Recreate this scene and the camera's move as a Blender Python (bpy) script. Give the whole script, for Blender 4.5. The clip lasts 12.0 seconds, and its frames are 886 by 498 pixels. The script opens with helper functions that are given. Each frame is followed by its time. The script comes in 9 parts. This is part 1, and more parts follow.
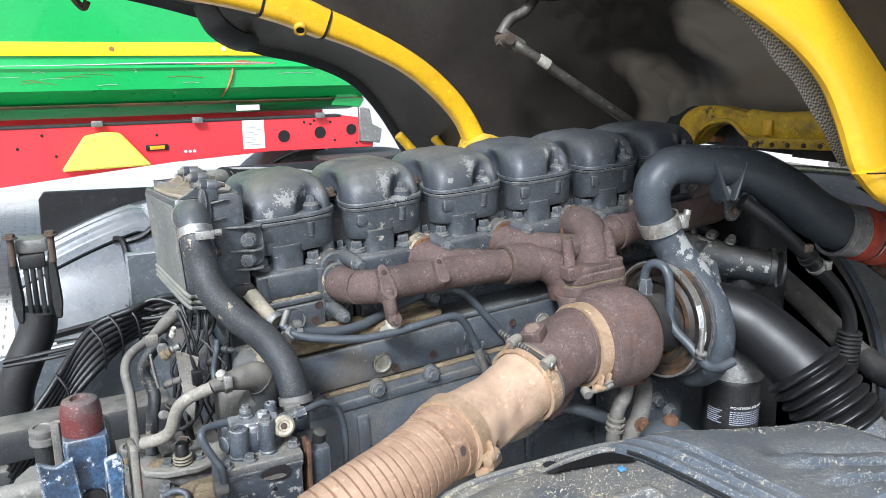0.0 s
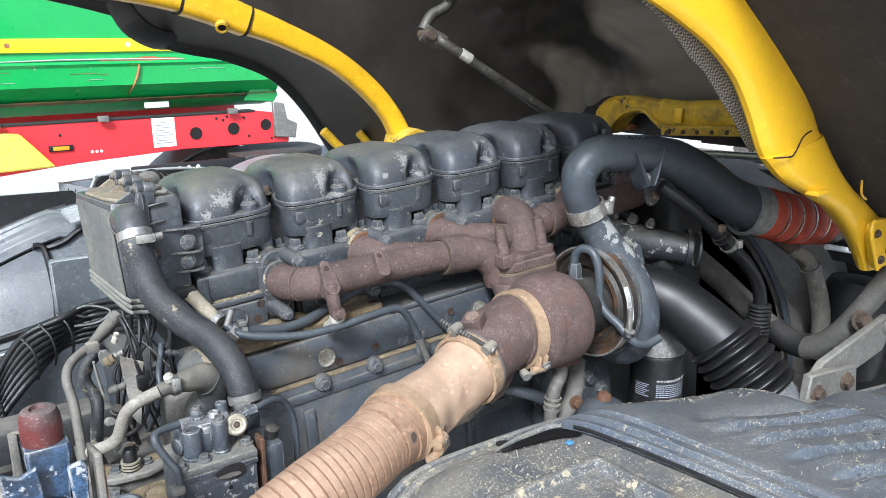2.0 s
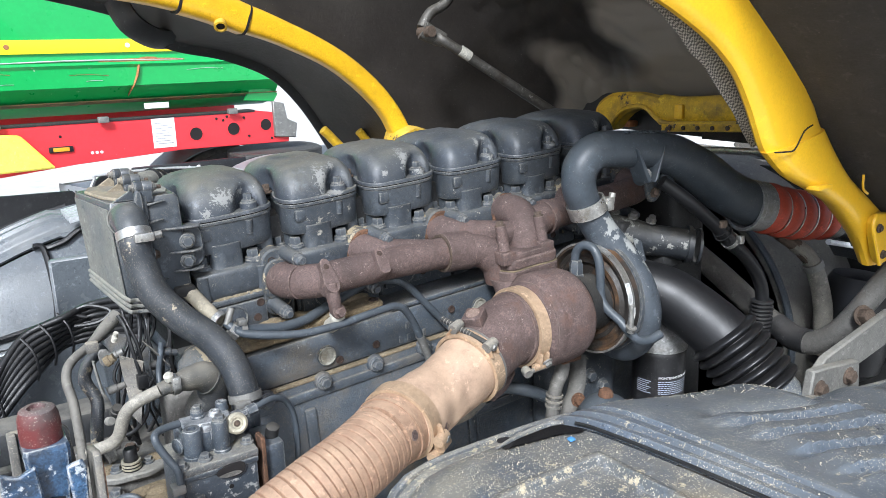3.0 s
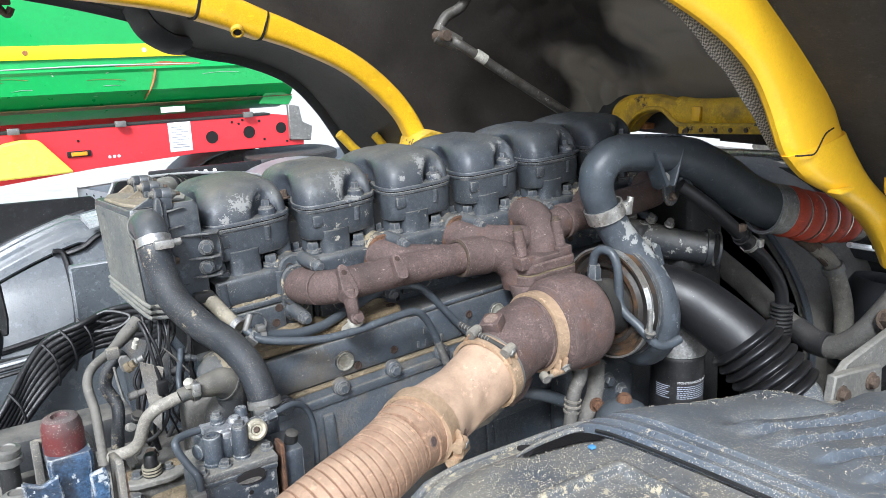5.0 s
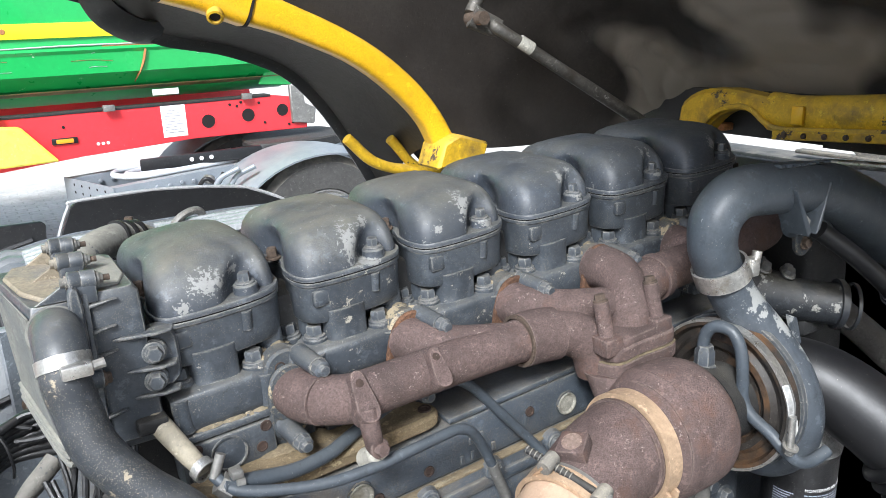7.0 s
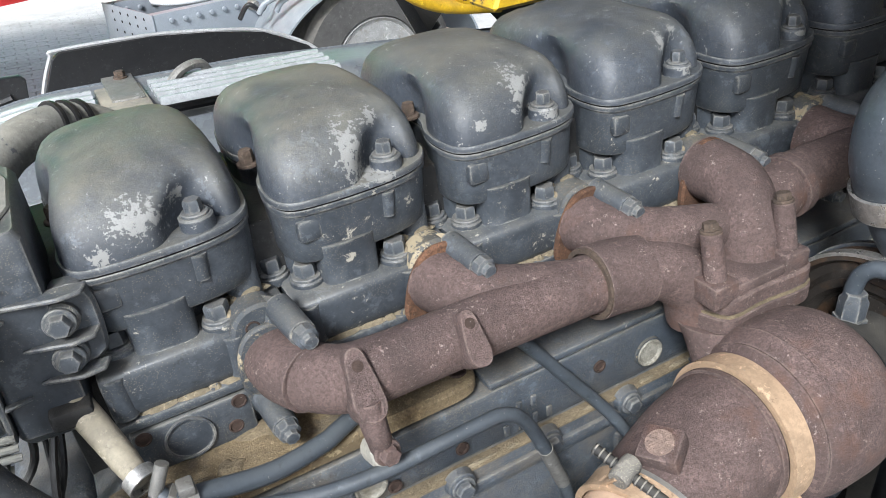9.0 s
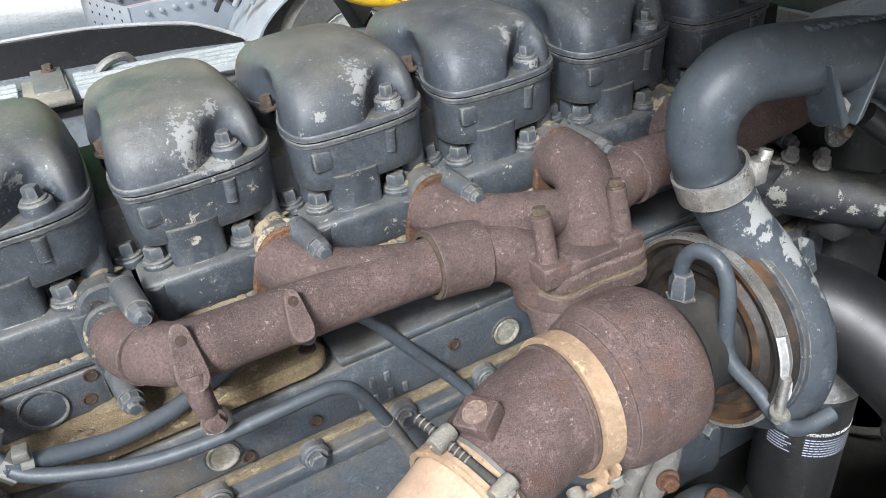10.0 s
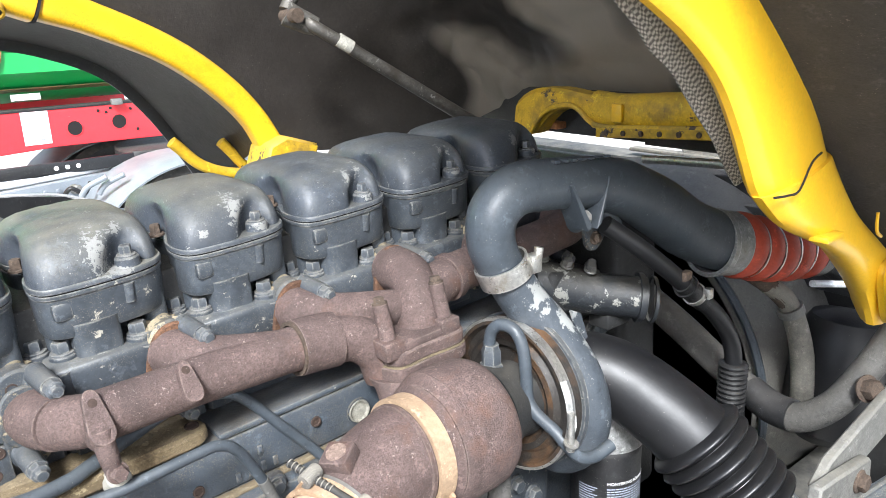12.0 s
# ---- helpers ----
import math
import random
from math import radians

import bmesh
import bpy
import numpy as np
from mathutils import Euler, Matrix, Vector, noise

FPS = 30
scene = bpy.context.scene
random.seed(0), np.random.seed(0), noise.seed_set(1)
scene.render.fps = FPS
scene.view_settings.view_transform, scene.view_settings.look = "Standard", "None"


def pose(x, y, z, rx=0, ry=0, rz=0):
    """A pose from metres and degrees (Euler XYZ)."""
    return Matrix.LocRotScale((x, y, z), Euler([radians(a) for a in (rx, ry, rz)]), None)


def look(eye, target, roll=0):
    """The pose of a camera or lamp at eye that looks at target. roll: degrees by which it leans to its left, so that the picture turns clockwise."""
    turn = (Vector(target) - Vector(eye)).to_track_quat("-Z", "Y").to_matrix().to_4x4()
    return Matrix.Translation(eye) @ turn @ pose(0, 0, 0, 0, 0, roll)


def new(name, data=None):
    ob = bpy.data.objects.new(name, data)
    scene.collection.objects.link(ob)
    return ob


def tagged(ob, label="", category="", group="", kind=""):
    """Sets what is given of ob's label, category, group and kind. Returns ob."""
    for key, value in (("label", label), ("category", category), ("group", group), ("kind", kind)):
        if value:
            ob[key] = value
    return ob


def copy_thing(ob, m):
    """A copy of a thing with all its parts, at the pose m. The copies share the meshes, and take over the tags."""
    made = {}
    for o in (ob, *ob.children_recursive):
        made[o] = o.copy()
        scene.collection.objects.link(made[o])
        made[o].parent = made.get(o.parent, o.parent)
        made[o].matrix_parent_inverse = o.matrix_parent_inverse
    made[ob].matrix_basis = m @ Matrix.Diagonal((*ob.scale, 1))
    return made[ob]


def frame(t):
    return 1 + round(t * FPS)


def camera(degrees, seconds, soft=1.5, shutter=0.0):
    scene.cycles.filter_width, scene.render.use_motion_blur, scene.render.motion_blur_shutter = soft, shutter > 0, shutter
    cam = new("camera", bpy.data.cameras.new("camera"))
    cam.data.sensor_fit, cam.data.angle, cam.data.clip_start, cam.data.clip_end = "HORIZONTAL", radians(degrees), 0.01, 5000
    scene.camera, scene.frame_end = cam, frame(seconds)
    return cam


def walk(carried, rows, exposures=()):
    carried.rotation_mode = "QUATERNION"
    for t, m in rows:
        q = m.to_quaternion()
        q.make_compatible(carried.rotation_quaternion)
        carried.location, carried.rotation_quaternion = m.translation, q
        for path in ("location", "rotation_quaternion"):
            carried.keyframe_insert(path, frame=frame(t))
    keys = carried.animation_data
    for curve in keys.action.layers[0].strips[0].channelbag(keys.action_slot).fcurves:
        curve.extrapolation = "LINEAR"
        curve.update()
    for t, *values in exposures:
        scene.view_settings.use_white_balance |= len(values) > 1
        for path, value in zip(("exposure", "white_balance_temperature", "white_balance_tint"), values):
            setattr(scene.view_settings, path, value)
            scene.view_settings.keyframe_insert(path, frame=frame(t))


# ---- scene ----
cam = camera(60.0, 12.0, soft=0.8)
PATH = [
    (0, (-0.37, -1.133, 1.794), (0.53, 0.586, 1.307), -0.2),
    (0.5, (-0.396, -1.151, 1.805), (0.568, 0.53, 1.309), -0.4),
    (1, (-0.405, -1.151, 1.807), (0.621, 0.491, 1.306), -0.5),
    (1.5, (-0.409, -1.144, 1.799), (0.654, 0.472, 1.292), -0.7),
    (2, (-0.415, -1.142, 1.804), (0.667, 0.461, 1.294), -0.9),
    (2.5, (-0.408, -1.143, 1.8), (0.676, 0.458, 1.29), -1.1),
    (3, (-0.412, -1.14, 1.8), (0.667, 0.464, 1.288), -1.3),
    (3.5, (-0.416, -1.14, 1.802), (0.655, 0.469, 1.291), -1.4),
    (5.5, (-0.413, -1.127, 1.806), (0.631, 0.501, 1.298), -1.9),
    (6, (-0.37, -1.067, 1.809), (0.671, 0.563, 1.299), -2.1),
    (6.5, (-0.277, -0.911, 1.842), (0.758, 0.719, 1.32), -2.3),
    (7, (-0.243, -0.771, 1.837), (0.78, 0.847, 1.26), -2.2),
    (7.2, (-0.243, -0.715, 1.826), (0.762, 0.881, 1.162), -2.1),
    (8.8, (-0.102, -0.531, 1.806), (0.692, 1.028, 0.837), -3.4),
    (9, (-0.075, -0.54, 1.82), (0.704, 1.018, 0.836), -3.5),
    (9.5, (-0.007, -0.598, 1.829), (0.754, 0.956, 0.827), -3.6),
    (10, (0.03, -0.641, 1.827), (0.803, 0.907, 0.823), -3.7),
    (10.5, (0.024, -0.694, 1.826), (0.839, 0.853, 0.854), -3.5),
    (11, (-0.018, -0.764, 1.83), (0.952, 0.79, 1.028), -2.4),
    (11.5, (-0.057, -0.812, 1.813), (1.055, 0.723, 1.175), -2.0),
    (12, (-0.094, -0.838, 1.818), (1.12, 0.644, 1.245), -1.9),
]
walk(cam, [(t, look(eye, target, roll)) for t, eye, target, roll in PATH],
     exposures=((0, 1.24, 6280, 10), (3.7, 1.24, 6280, 10), (6.2, 1.26, 6300, 10), (7.0, 1.36, 6450, 10), (9.0, 1.28, 6500, 10), (9.5, 1.30, 6500, 10), (10.5, 1.56, 6500, 10), (11.0, 1.70, 6500, 10), (12, 1.88, 6500, 10)))

# ---- light ----
world = bpy.data.worlds.new("daylight")
scene.world = world
world.use_nodes = True
wn = world.node_tree
sky = wn.nodes.new("ShaderNodeTexSky")
sky.sky_type, sky.sun_disc = "NISHITA", False
sky.sun_elevation, sky.sun_rotation = radians(46), radians(222)
sky.air_density, sky.dust_density, sky.ozone_density = 1.0, 2.0, 1.5
soft_sky = wn.nodes.new("ShaderNodeHueSaturation")
soft_sky.inputs["Saturation"].default_value = 0.7
wn.links.new(sky.outputs[0], soft_sky.inputs["Color"])
wn.links.new(soft_sky.outputs[0], wn.nodes["Background"].inputs[0])
wn.nodes["Background"].inputs[1].default_value = 0.105

sun_data = bpy.data.lights.new("sun", "SUN")
sun_data.energy, sun_data.angle, sun_data.color = 2.7, radians(14), (0.95, 1.0, 1.05)
sun = new("sun", sun_data)
sun.matrix_world = look((-4.2, -4.6, 7.0), (0.3, 0.0, 1.4))


# ---- materials ----
def pm(name, base, rough=0.55, metal=0.0, var=0.2, scale=9.0, grain=230.0, bump=0.15, dust=None, chips=None, stain=None,
       patch=None, coat=0.0, spread=True, gscale=0.15, specks=0.275, mottle=0.35, grit=None, scuff=0.5, patch_detail=6.0, patch_soft=0.02, patches=(), edge=None, cell=760.0):
    """A painted, cast, rubber or plastic surface. dust: (colour, amount, scale) settled on faces that look up; chips
    and stain:
    (colour, share, scale); grit: (colour, amount, scale) drifts of sand grains; patch: (colour, centre, radius, scale)
    a burnt place, or light put into the colour; patches: the same for flaked places, with three radii each; edge:
    (colour, amount) paint rubbed off sharp edges; spread shifts the grain from piece to piece."""
    m = bpy.data.materials.new(name)
    m.use_nodes = True
    nt = m.node_tree
    N, K = nt.nodes.new, nt.links.new
    b = nt.nodes["Principled BSDF"]
    tc = N("ShaderNodeTexCoord")
    co = tc.outputs["Object"]
    if spread:
        oi = N("ShaderNodeObjectInfo")
        mul = N("ShaderNodeMath"); mul.operation = "MULTIPLY"; mul.inputs[1].default_value = 37.0
        K(oi.outputs["Random"], mul.inputs[0])
        add = N("ShaderNodeVectorMath"); add.operation = "ADD"
        K(co, add.inputs[0]); K(mul.outputs[0], add.inputs[1])
        co = add.outputs[0]

    def noise_at(s, detail=4.0, r=0.6):
        n = N("ShaderNodeTexNoise")
        n.inputs["Scale"].default_value, n.inputs["Detail"].default_value, n.inputs["Roughness"].default_value = s, detail, r
        K(co, n.inputs["Vector"])
        return n.outputs["Fac"]

    def ramp(fac, lo, hi):
        r = N("ShaderNodeMapRange")
        r.inputs["From Min"].default_value, r.inputs["From Max"].default_value = lo, hi
        K(fac, r.inputs["Value"])
        return r.outputs["Result"]

    def mix(fac, a, c):
        x = N("ShaderNodeMix"); x.data_type = "RGBA"
        K(fac, x.inputs["Factor"])
        for sock, v in ((x.inputs["A"], a), (x.inputs["B"], c)):
            if isinstance(v, tuple):
                sock.default_value = (*v, 1)
            else:
                K(v, sock)
        return x.outputs["Result"]

    def times(a, c):
        x = N("ShaderNodeMath"); x.operation = "MULTIPLY"
        K(a, x.inputs[0])
        if isinstance(c, float):
            x.inputs[1].default_value = c
        else:
            K(c, x.inputs[1])
        return x.outputs[0]

    lo = tuple(v * (1 - var) for v in base)
    hi = tuple(min(1.0, v * (1 + var)) for v in base)
    col = mix(ramp(noise_at(scale), 0.3, 0.7), lo, hi)
    fine = noise_at(grain, 6.0, 0.75)
    col = mix(times(ramp(fine, 0.46, 0.58), 0.75), col, tuple(v * (1 - 1.2 * var) if v * (1 - 1.2 * var) > 0 else 0.0 for v in base))
    rgh = None
    # grime at hand size, and a sprinkle of pale specks
    col = mix(times(ramp(noise_at(scale * 4.5, 7.0, 0.72), 0.47, 0.60), mottle), col, tuple(v * 0.42 for v in base))
    col = mix(times(ramp(noise_at(scale * 3.2 + 14.0, 9.0, 0.78), 0.585, 0.605), scuff), col, tuple(min(1.0, v * 1.9 + 0.012) for v in base))
    col = mix(times(ramp(noise_at(scale * 5.1 + 23.0, 9.0, 0.80), 0.600, 0.625), scuff * 1.2), col, tuple(v * 0.35 for v in base))
    if stain:
        c, share, s = stain
        col = mix(times(ramp(noise_at(s, 6.0, 0.65), 1 - share - 0.08, 1 - share + 0.12), 0.85), col, c)
    if dust:
        c, amount, s = dust
        g = N("ShaderNodeNewGeometry")
        sx = N("ShaderNodeSeparateXYZ")
        K(g.outputs["Normal"], sx.inputs[0])
        up = ramp(sx.outputs["Z"], 0.05, 0.95)
        f = times(times(up, ramp(noise_at(s, 8.0, 0.7), 0.32, 0.66)), amount)
        col = mix(f, col, c)
        rgh = f
    if chips:
        c, share, s = chips
        cluster = N("ShaderNodeMath"); cluster.operation = "MULTIPLY_ADD"
        K(ramp(noise_at(s * 0.13, 3.0, 0.6), 0.40, 0.64), cluster.inputs[0])
        cluster.inputs[1].default_value = 0.13
        K(noise_at(s, 7.0, 0.75), cluster.inputs[2])
        col = mix(ramp(cluster.outputs[0], 1.005 - share, 1.022 - share), col, c)
    if edge:
        c, amount = edge
        g2 = N("ShaderNodeNewGeometry")
        bv = N("ShaderNodeBevel")
        bv.samples, bv.inputs["Radius"].default_value = 4, 0.0034
        dt = N("ShaderNodeVectorMath"); dt.operation = "DOT_PRODUCT"
        K(bv.outputs[0], dt.inputs[0]); K(g2.outputs["Normal"], dt.inputs[1])
        f = times(times(ramp(dt.outputs["Value"], 0.992, 0.90), ramp(noise_at(70.0, 7.0, 0.75), 0.42, 0.56)), amount)
        col = mix(f, col, c)
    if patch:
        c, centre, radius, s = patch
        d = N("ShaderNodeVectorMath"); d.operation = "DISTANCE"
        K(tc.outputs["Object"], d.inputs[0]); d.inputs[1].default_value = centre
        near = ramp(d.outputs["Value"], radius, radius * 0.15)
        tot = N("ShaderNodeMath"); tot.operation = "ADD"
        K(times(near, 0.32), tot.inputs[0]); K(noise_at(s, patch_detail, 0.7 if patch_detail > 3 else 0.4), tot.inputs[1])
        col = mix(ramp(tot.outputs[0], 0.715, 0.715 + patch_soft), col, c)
    for c, centre, radii, s in patches:
        off = N("ShaderNodeVectorMath"); off.operation = "SUBTRACT"
        K(tc.outputs["Object"], off.inputs[0]); off.inputs[1].default_value = centre
        div = N("ShaderNodeVectorMath"); div.operation = "DIVIDE"
        K(off.outputs[0], div.inputs[0]); div.inputs[1].default_value = radii
        ln = N("ShaderNodeVectorMath"); ln.operation = "LENGTH"
        K(div.outputs[0], ln.inputs[0])
        tot = N("ShaderNodeMath"); tot.operation = "ADD"
        K(times(ramp(ln.outputs["Value"], 1.40, 0.35), 0.23), tot.inputs[0]); K(noise_at(s, 9.0, 0.68), tot.inputs[1])
        flaked = ramp(tot.outputs[0], 0.650, 0.662)
        col = mix(flaked, col, c)
    # single grains: dots of a cell pattern, thick where the drifts lie and thin elsewhere
    vor = N("ShaderNodeTexVoronoi")
    vor.inputs["Scale"].default_value = cell
    K(co, vor.inputs["Vector"])
    sep = N("ShaderNodeSeparateColor")
    K(vor.outputs["Color"], sep.inputs[0])
    dot = times(ramp(vor.outputs["Distance"], 0.44, 0.26), ramp(sep.outputs[2], -0.45, 0.8))
    if grit:
        c, amount, s = grit
        drift = ramp(noise_at(s, 6.0, 0.75), 0.40, 0.62)
        many = N("ShaderNodeMath"); many.operation = "LESS_THAN"
        K(sep.outputs[1], many.inputs[0]); K(times(drift, 0.85), many.inputs[1])
        col = mix(times(times(dot, many.outputs[0]), amount), col, c)
    if specks:
        few = times(ramp(noise_at(scale * 1.7 + 6.0, 3.0, 0.6), 0.38, 0.62), (specks - 0.2) * 0.45)
        pick = N("ShaderNodeMath"); pick.operation = "LESS_THAN"
        K(sep.outputs[0], pick.inputs[0]); K(few, pick.inputs[1])
        col = mix(times(times(dot, pick.outputs[0]), 0.7), col, (0.30, 0.28, 0.24))
    K(col, b.inputs["Base Color"])
    r = N("ShaderNodeMapRange")
    r.inputs["To Min"].default_value, r.inputs["To Max"].default_value = max(0.05, rough - 0.12), min(1.0, rough + 0.14)
    K(noise_at(scale * 2.3), r.inputs["Value"])
    if rgh is not None:
        x = N("ShaderNodeMath"); x.operation = "ADD"; x.use_clamp = True
        K(r.outputs["Result"], x.inputs[0]); K(times(rgh, 0.4), x.inputs[1])
        K(x.outputs[0], b.inputs["Roughness"])
    else:
        K(r.outputs["Result"], b.inputs["Roughness"])
    b.inputs["Metallic"].default_value = metal
    b.inputs["Coat Weight"].default_value = coat
    bp = N("ShaderNodeBump")
    bp.inputs["Strength"].default_value, bp.inputs["Distance"].default_value = min(1.0, bump * 2.0), 0.002
    h = N("ShaderNodeMath"); h.operation = "ADD"
    K(fine, h.inputs[0]); K(times(noise_at(scale * 3, 5.0, 0.6), gscale * 6), h.inputs[1])
    K(h.outputs[0], bp.inputs["Height"])
    K(bp.outputs[0], b.inputs["Normal"])
    return m


SAND = (0.285, 0.248, 0.185)
M = {}
M["engine"] = pm("engine_paint", edge=((0.26, 0.25, 0.225), 1.0), base=(0.057, 0.066, 0.077), rough=0.36, dust=((0.24, 0.215, 0.165), 0.30, 26), chips=((0.36, 0.335, 0.28), 0.285, 80), bump=0.12, gscale=0.06, stain=((0.030, 0.036, 0.044), 0.42, 24), grit=((0.22, 0.20, 0.155), 0.45, 20), specks=0.23)
FLAKE = (0.235, 0.235, 0.225)
# flaked places, (along, up, half width, half height) from each cover's bolt
FLAKES = (((-0.040, 0.006, 0.024, 0.015), (-0.008, 0.012, 0.011, 0.008), (-0.070, -0.012, 0.010, 0.008)),
          ((-0.030, 0.006, 0.017, 0.025), (-0.004, 0.024, 0.009, 0.009), (-0.012, -0.016, 0.020, 0.004)),
          ((-0.025, 0.014, 0.015, 0.026), (0.001, -0.009, 0.012, 0.007), (-0.072, -0.004, 0.008, 0.006)),
          ((-0.020, 0.016, 0.008, 0.017), (0.004, 0.026, 0.009, 0.016), (0.001, -0.009, 0.008, 0.005)),
          ((-0.012, 0.020, 0.007, 0.013), (0.006, 0.020, 0.006, 0.012), (0.0, -0.008, 0.008, 0.005)),
          ((-0.030, 0.014, 0.010, 0.010), (0.004, -0.006, 0.006, 0.005)))
for i, (places, dusty) in enumerate(zip(FLAKES, (0.80, 0.80, 0.55, 0.42, 0.34, 0.30))):
    M["cover_%d" % i] = pm("cover_paint", edge=((0.24, 0.24, 0.225), 0.9), base=(0.056, 0.065, 0.079), rough=0.36, dust=((0.195, 0.182, 0.140), 0.95 * dusty, 13), stain=((0.030, 0.034, 0.041), 0.40, 18), chips=((0.26, 0.26, 0.245), 0.275, 150), bump=0.20, gscale=0.08, grit=((0.19, 0.175, 0.135), 0.35, 9), specks=0.24,
                           patches=[(FLAKE, (-0.017 + a, -0.034, 1.590 + u), (w, 0.045, h), 210) for a, u, w, h in places])
M["block"] = pm("block_paint", edge=((0.26, 0.245, 0.21), 0.7), base=(0.062, 0.076, 0.093), rough=0.34, dust=((0.25, 0.205, 0.14), 0.35, 16), stain=((0.120, 0.100, 0.075), 0.40, 9), chips=((0.30, 0.285, 0.25), 0.275, 110), bump=0.35, grit=((0.22, 0.185, 0.13), 0.7, 11), specks=0.25)
M["rust"] = pm("rusty_cast_iron", edge=((0.30, 0.225, 0.19), 0.5), base=(0.118, 0.078, 0.069), rough=0.72, var=0.4, scale=16, grain=360, bump=0.8, chips=((0.30, 0.235, 0.205), 0.295, 300), stain=((0.140, 0.068, 0.044), 0.37, 15), gscale=0.08, specks=0.235, grit=((0.20, 0.155, 0.14), 0.45, 14))
M["valve"] = pm("chipped_valve_paint", edge=((0.44, 0.44, 0.42), 0.9), base=(0.060, 0.074, 0.092), rough=0.34, metal=0.15, dust=((0.24, 0.225, 0.185), 0.32, 30), stain=((0.030, 0.036, 0.044), 0.40, 24), chips=((0.40, 0.40, 0.385), 0.285, 70), bump=0.2, grit=((0.30, 0.27, 0.21), 0.45, 24), specks=0.25)
M["backplate"] = pm("oily_rusty_plate", (0.035, 0.030, 0.026), 0.45, 0.2, var=0.3, scale=20, stain=((0.17, 0.088, 0.040), 0.44, 13), chips=((0.28, 0.25, 0.20), 0.25, 60), bump=0.25)
M["rust_edge"] = pm("orange_rust", (0.135, 0.066, 0.036), 0.9, var=0.5, scale=40, grain=400, bump=0.6)
M["tan"] = pm("heat_tanned_steel", (0.40, 0.272, 0.190), 0.42, var=0.15, scale=12, stain=((0.49, 0.345, 0.24), 0.5, 9), bump=0.15, grain=300,
              patch=((0.12, 0.07, 0.06), (0.140, -0.305, 1.262), 0.030, 44), spread=False)
M["tan_band"] = pm("tan_clamp_steel", (0.45, 0.315, 0.205), 0.5, 0.25, var=0.15, stain=((0.30, 0.2, 0.12), 0.35, 40), bump=0.15)
M["bellows"] = pm("bellows_steel", (0.36, 0.225, 0.15), 0.5, 0.15, var=0.15, scale=14, stain=((0.27, 0.15, 0.1), 0.36, 25), dust=((0.5, 0.36, 0.24), 0.5, 20))
M["charge"] = pm("charge_pipe_paint", base=(0.052, 0.063, 0.075), rough=0.4, var=0.12, scale=7, bump=0.1, chips=((0.36, 0.37, 0.37), 0.225, 90), dust=((0.13, 0.135, 0.13), 0.35, 12))
M["flaked"] = pm("flaked_pipe_paint", (0.056, 0.066, 0.078), 0.45, var=0.12, bump=0.2, chips=((0.27, 0.275, 0.265), 0.285, 60), spread=False,
                 patches=[((0.27, 0.275, 0.265), c, r, 90) for c, r in (((0.552, -0.235, 1.492), (0.026, 0.05, 0.022)), ((0.582, -0.240, 1.458), (0.016, 0.05, 0.024)), ((0.600, -0.245, 1.420), (0.011, 0.05, 0.026)), ((0.606, -0.245, 1.372), (0.009, 0.05, 0.022)))])
M["black_plastic"] = pm("black_plastic", (0.008, 0.008, 0.009), 0.46, var=0.2, bump=0.05, specks=0.215, scuff=0.2)
M["rubber"] = pm("black_rubber", (0.009, 0.009, 0.010), 0.36, bump=0.15, dust=((0.10, 0.094, 0.083), 0.22, 18), specks=0.23)
M["hose"] = pm("dusty_hose_rubber", (0.031, 0.036, 0.043), 0.38, bump=0.25, dust=((0.14, 0.13, 0.108), 0.40, 22), stain=((0.018, 0.020, 0.024), 0.42, 16), chips=((0.28, 0.235, 0.165), 0.315, 75), grit=((0.25, 0.225, 0.17), 0.6, 26), specks=0.24)
M["hose_light"] = pm("grey_hose", (0.120, 0.113, 0.099), 0.6, dust=((0.30, 0.275, 0.23), 0.5, 25), bump=0.2, chips=((0.06, 0.06, 0.06), 0.27, 70))
M["silicone"] = pm("red_silicone", (0.42, 0.058, 0.028), 0.48, var=0.12, bump=0.12, dust=((0.45, 0.12, 0.08), 0.35, 20), specks=0.24)
M["steel"] = pm("clamp_steel", edge=((0.72, 0.70, 0.66), 0.7), base=(0.55, 0.535, 0.50), rough=0.3, metal=0.8, var=0.2, scale=40, stain=((0.26, 0.225, 0.17), 0.38, 60), bump=0.15)
M["dull_steel"] = pm("dull_zinc", (0.24, 0.235, 0.22), 0.5, 0.5, dust=(SAND, 0.4, 30), bump=0.2)
M["strut_steel"] = pm("grimy_steel", (0.105, 0.098, 0.088), 0.45, 0.4, var=0.25, dust=((0.2, 0.18, 0.14), 0.4, 30), stain=((0.05, 0.04, 0.032), 0.42, 25), chips=((0.30, 0.29, 0.27), 0.29, 90), bump=0.25)
M["alu"] = pm("cast_aluminium", edge=((0.60, 0.60, 0.58), 0.7), base=(0.30, 0.30, 0.292), rough=0.5, metal=0.4, var=0.25, scale=20, stain=((0.17, 0.15, 0.115), 0.38, 30), chips=((0.48, 0.48, 0.46), 0.31, 60), bump=0.3)
M["pale"] = pm("pale_casting", (0.46, 0.44, 0.38), 0.6, 0.1, dust=(SAND, 0.4, 20), bump=0.2)
M["bolt"] = pm("painted_bolt", edge=((0.28, 0.27, 0.24), 0.8), base=(0.072, 0.082, 0.094), rough=0.45, metal=0.1, dust=(SAND, 0.35, 40), bump=0.2)
M["rusty_bolt"] = pm("rusty_bolt", (0.092, 0.064, 0.046), 0.85, var=0.35, scale=40, bump=0.4)
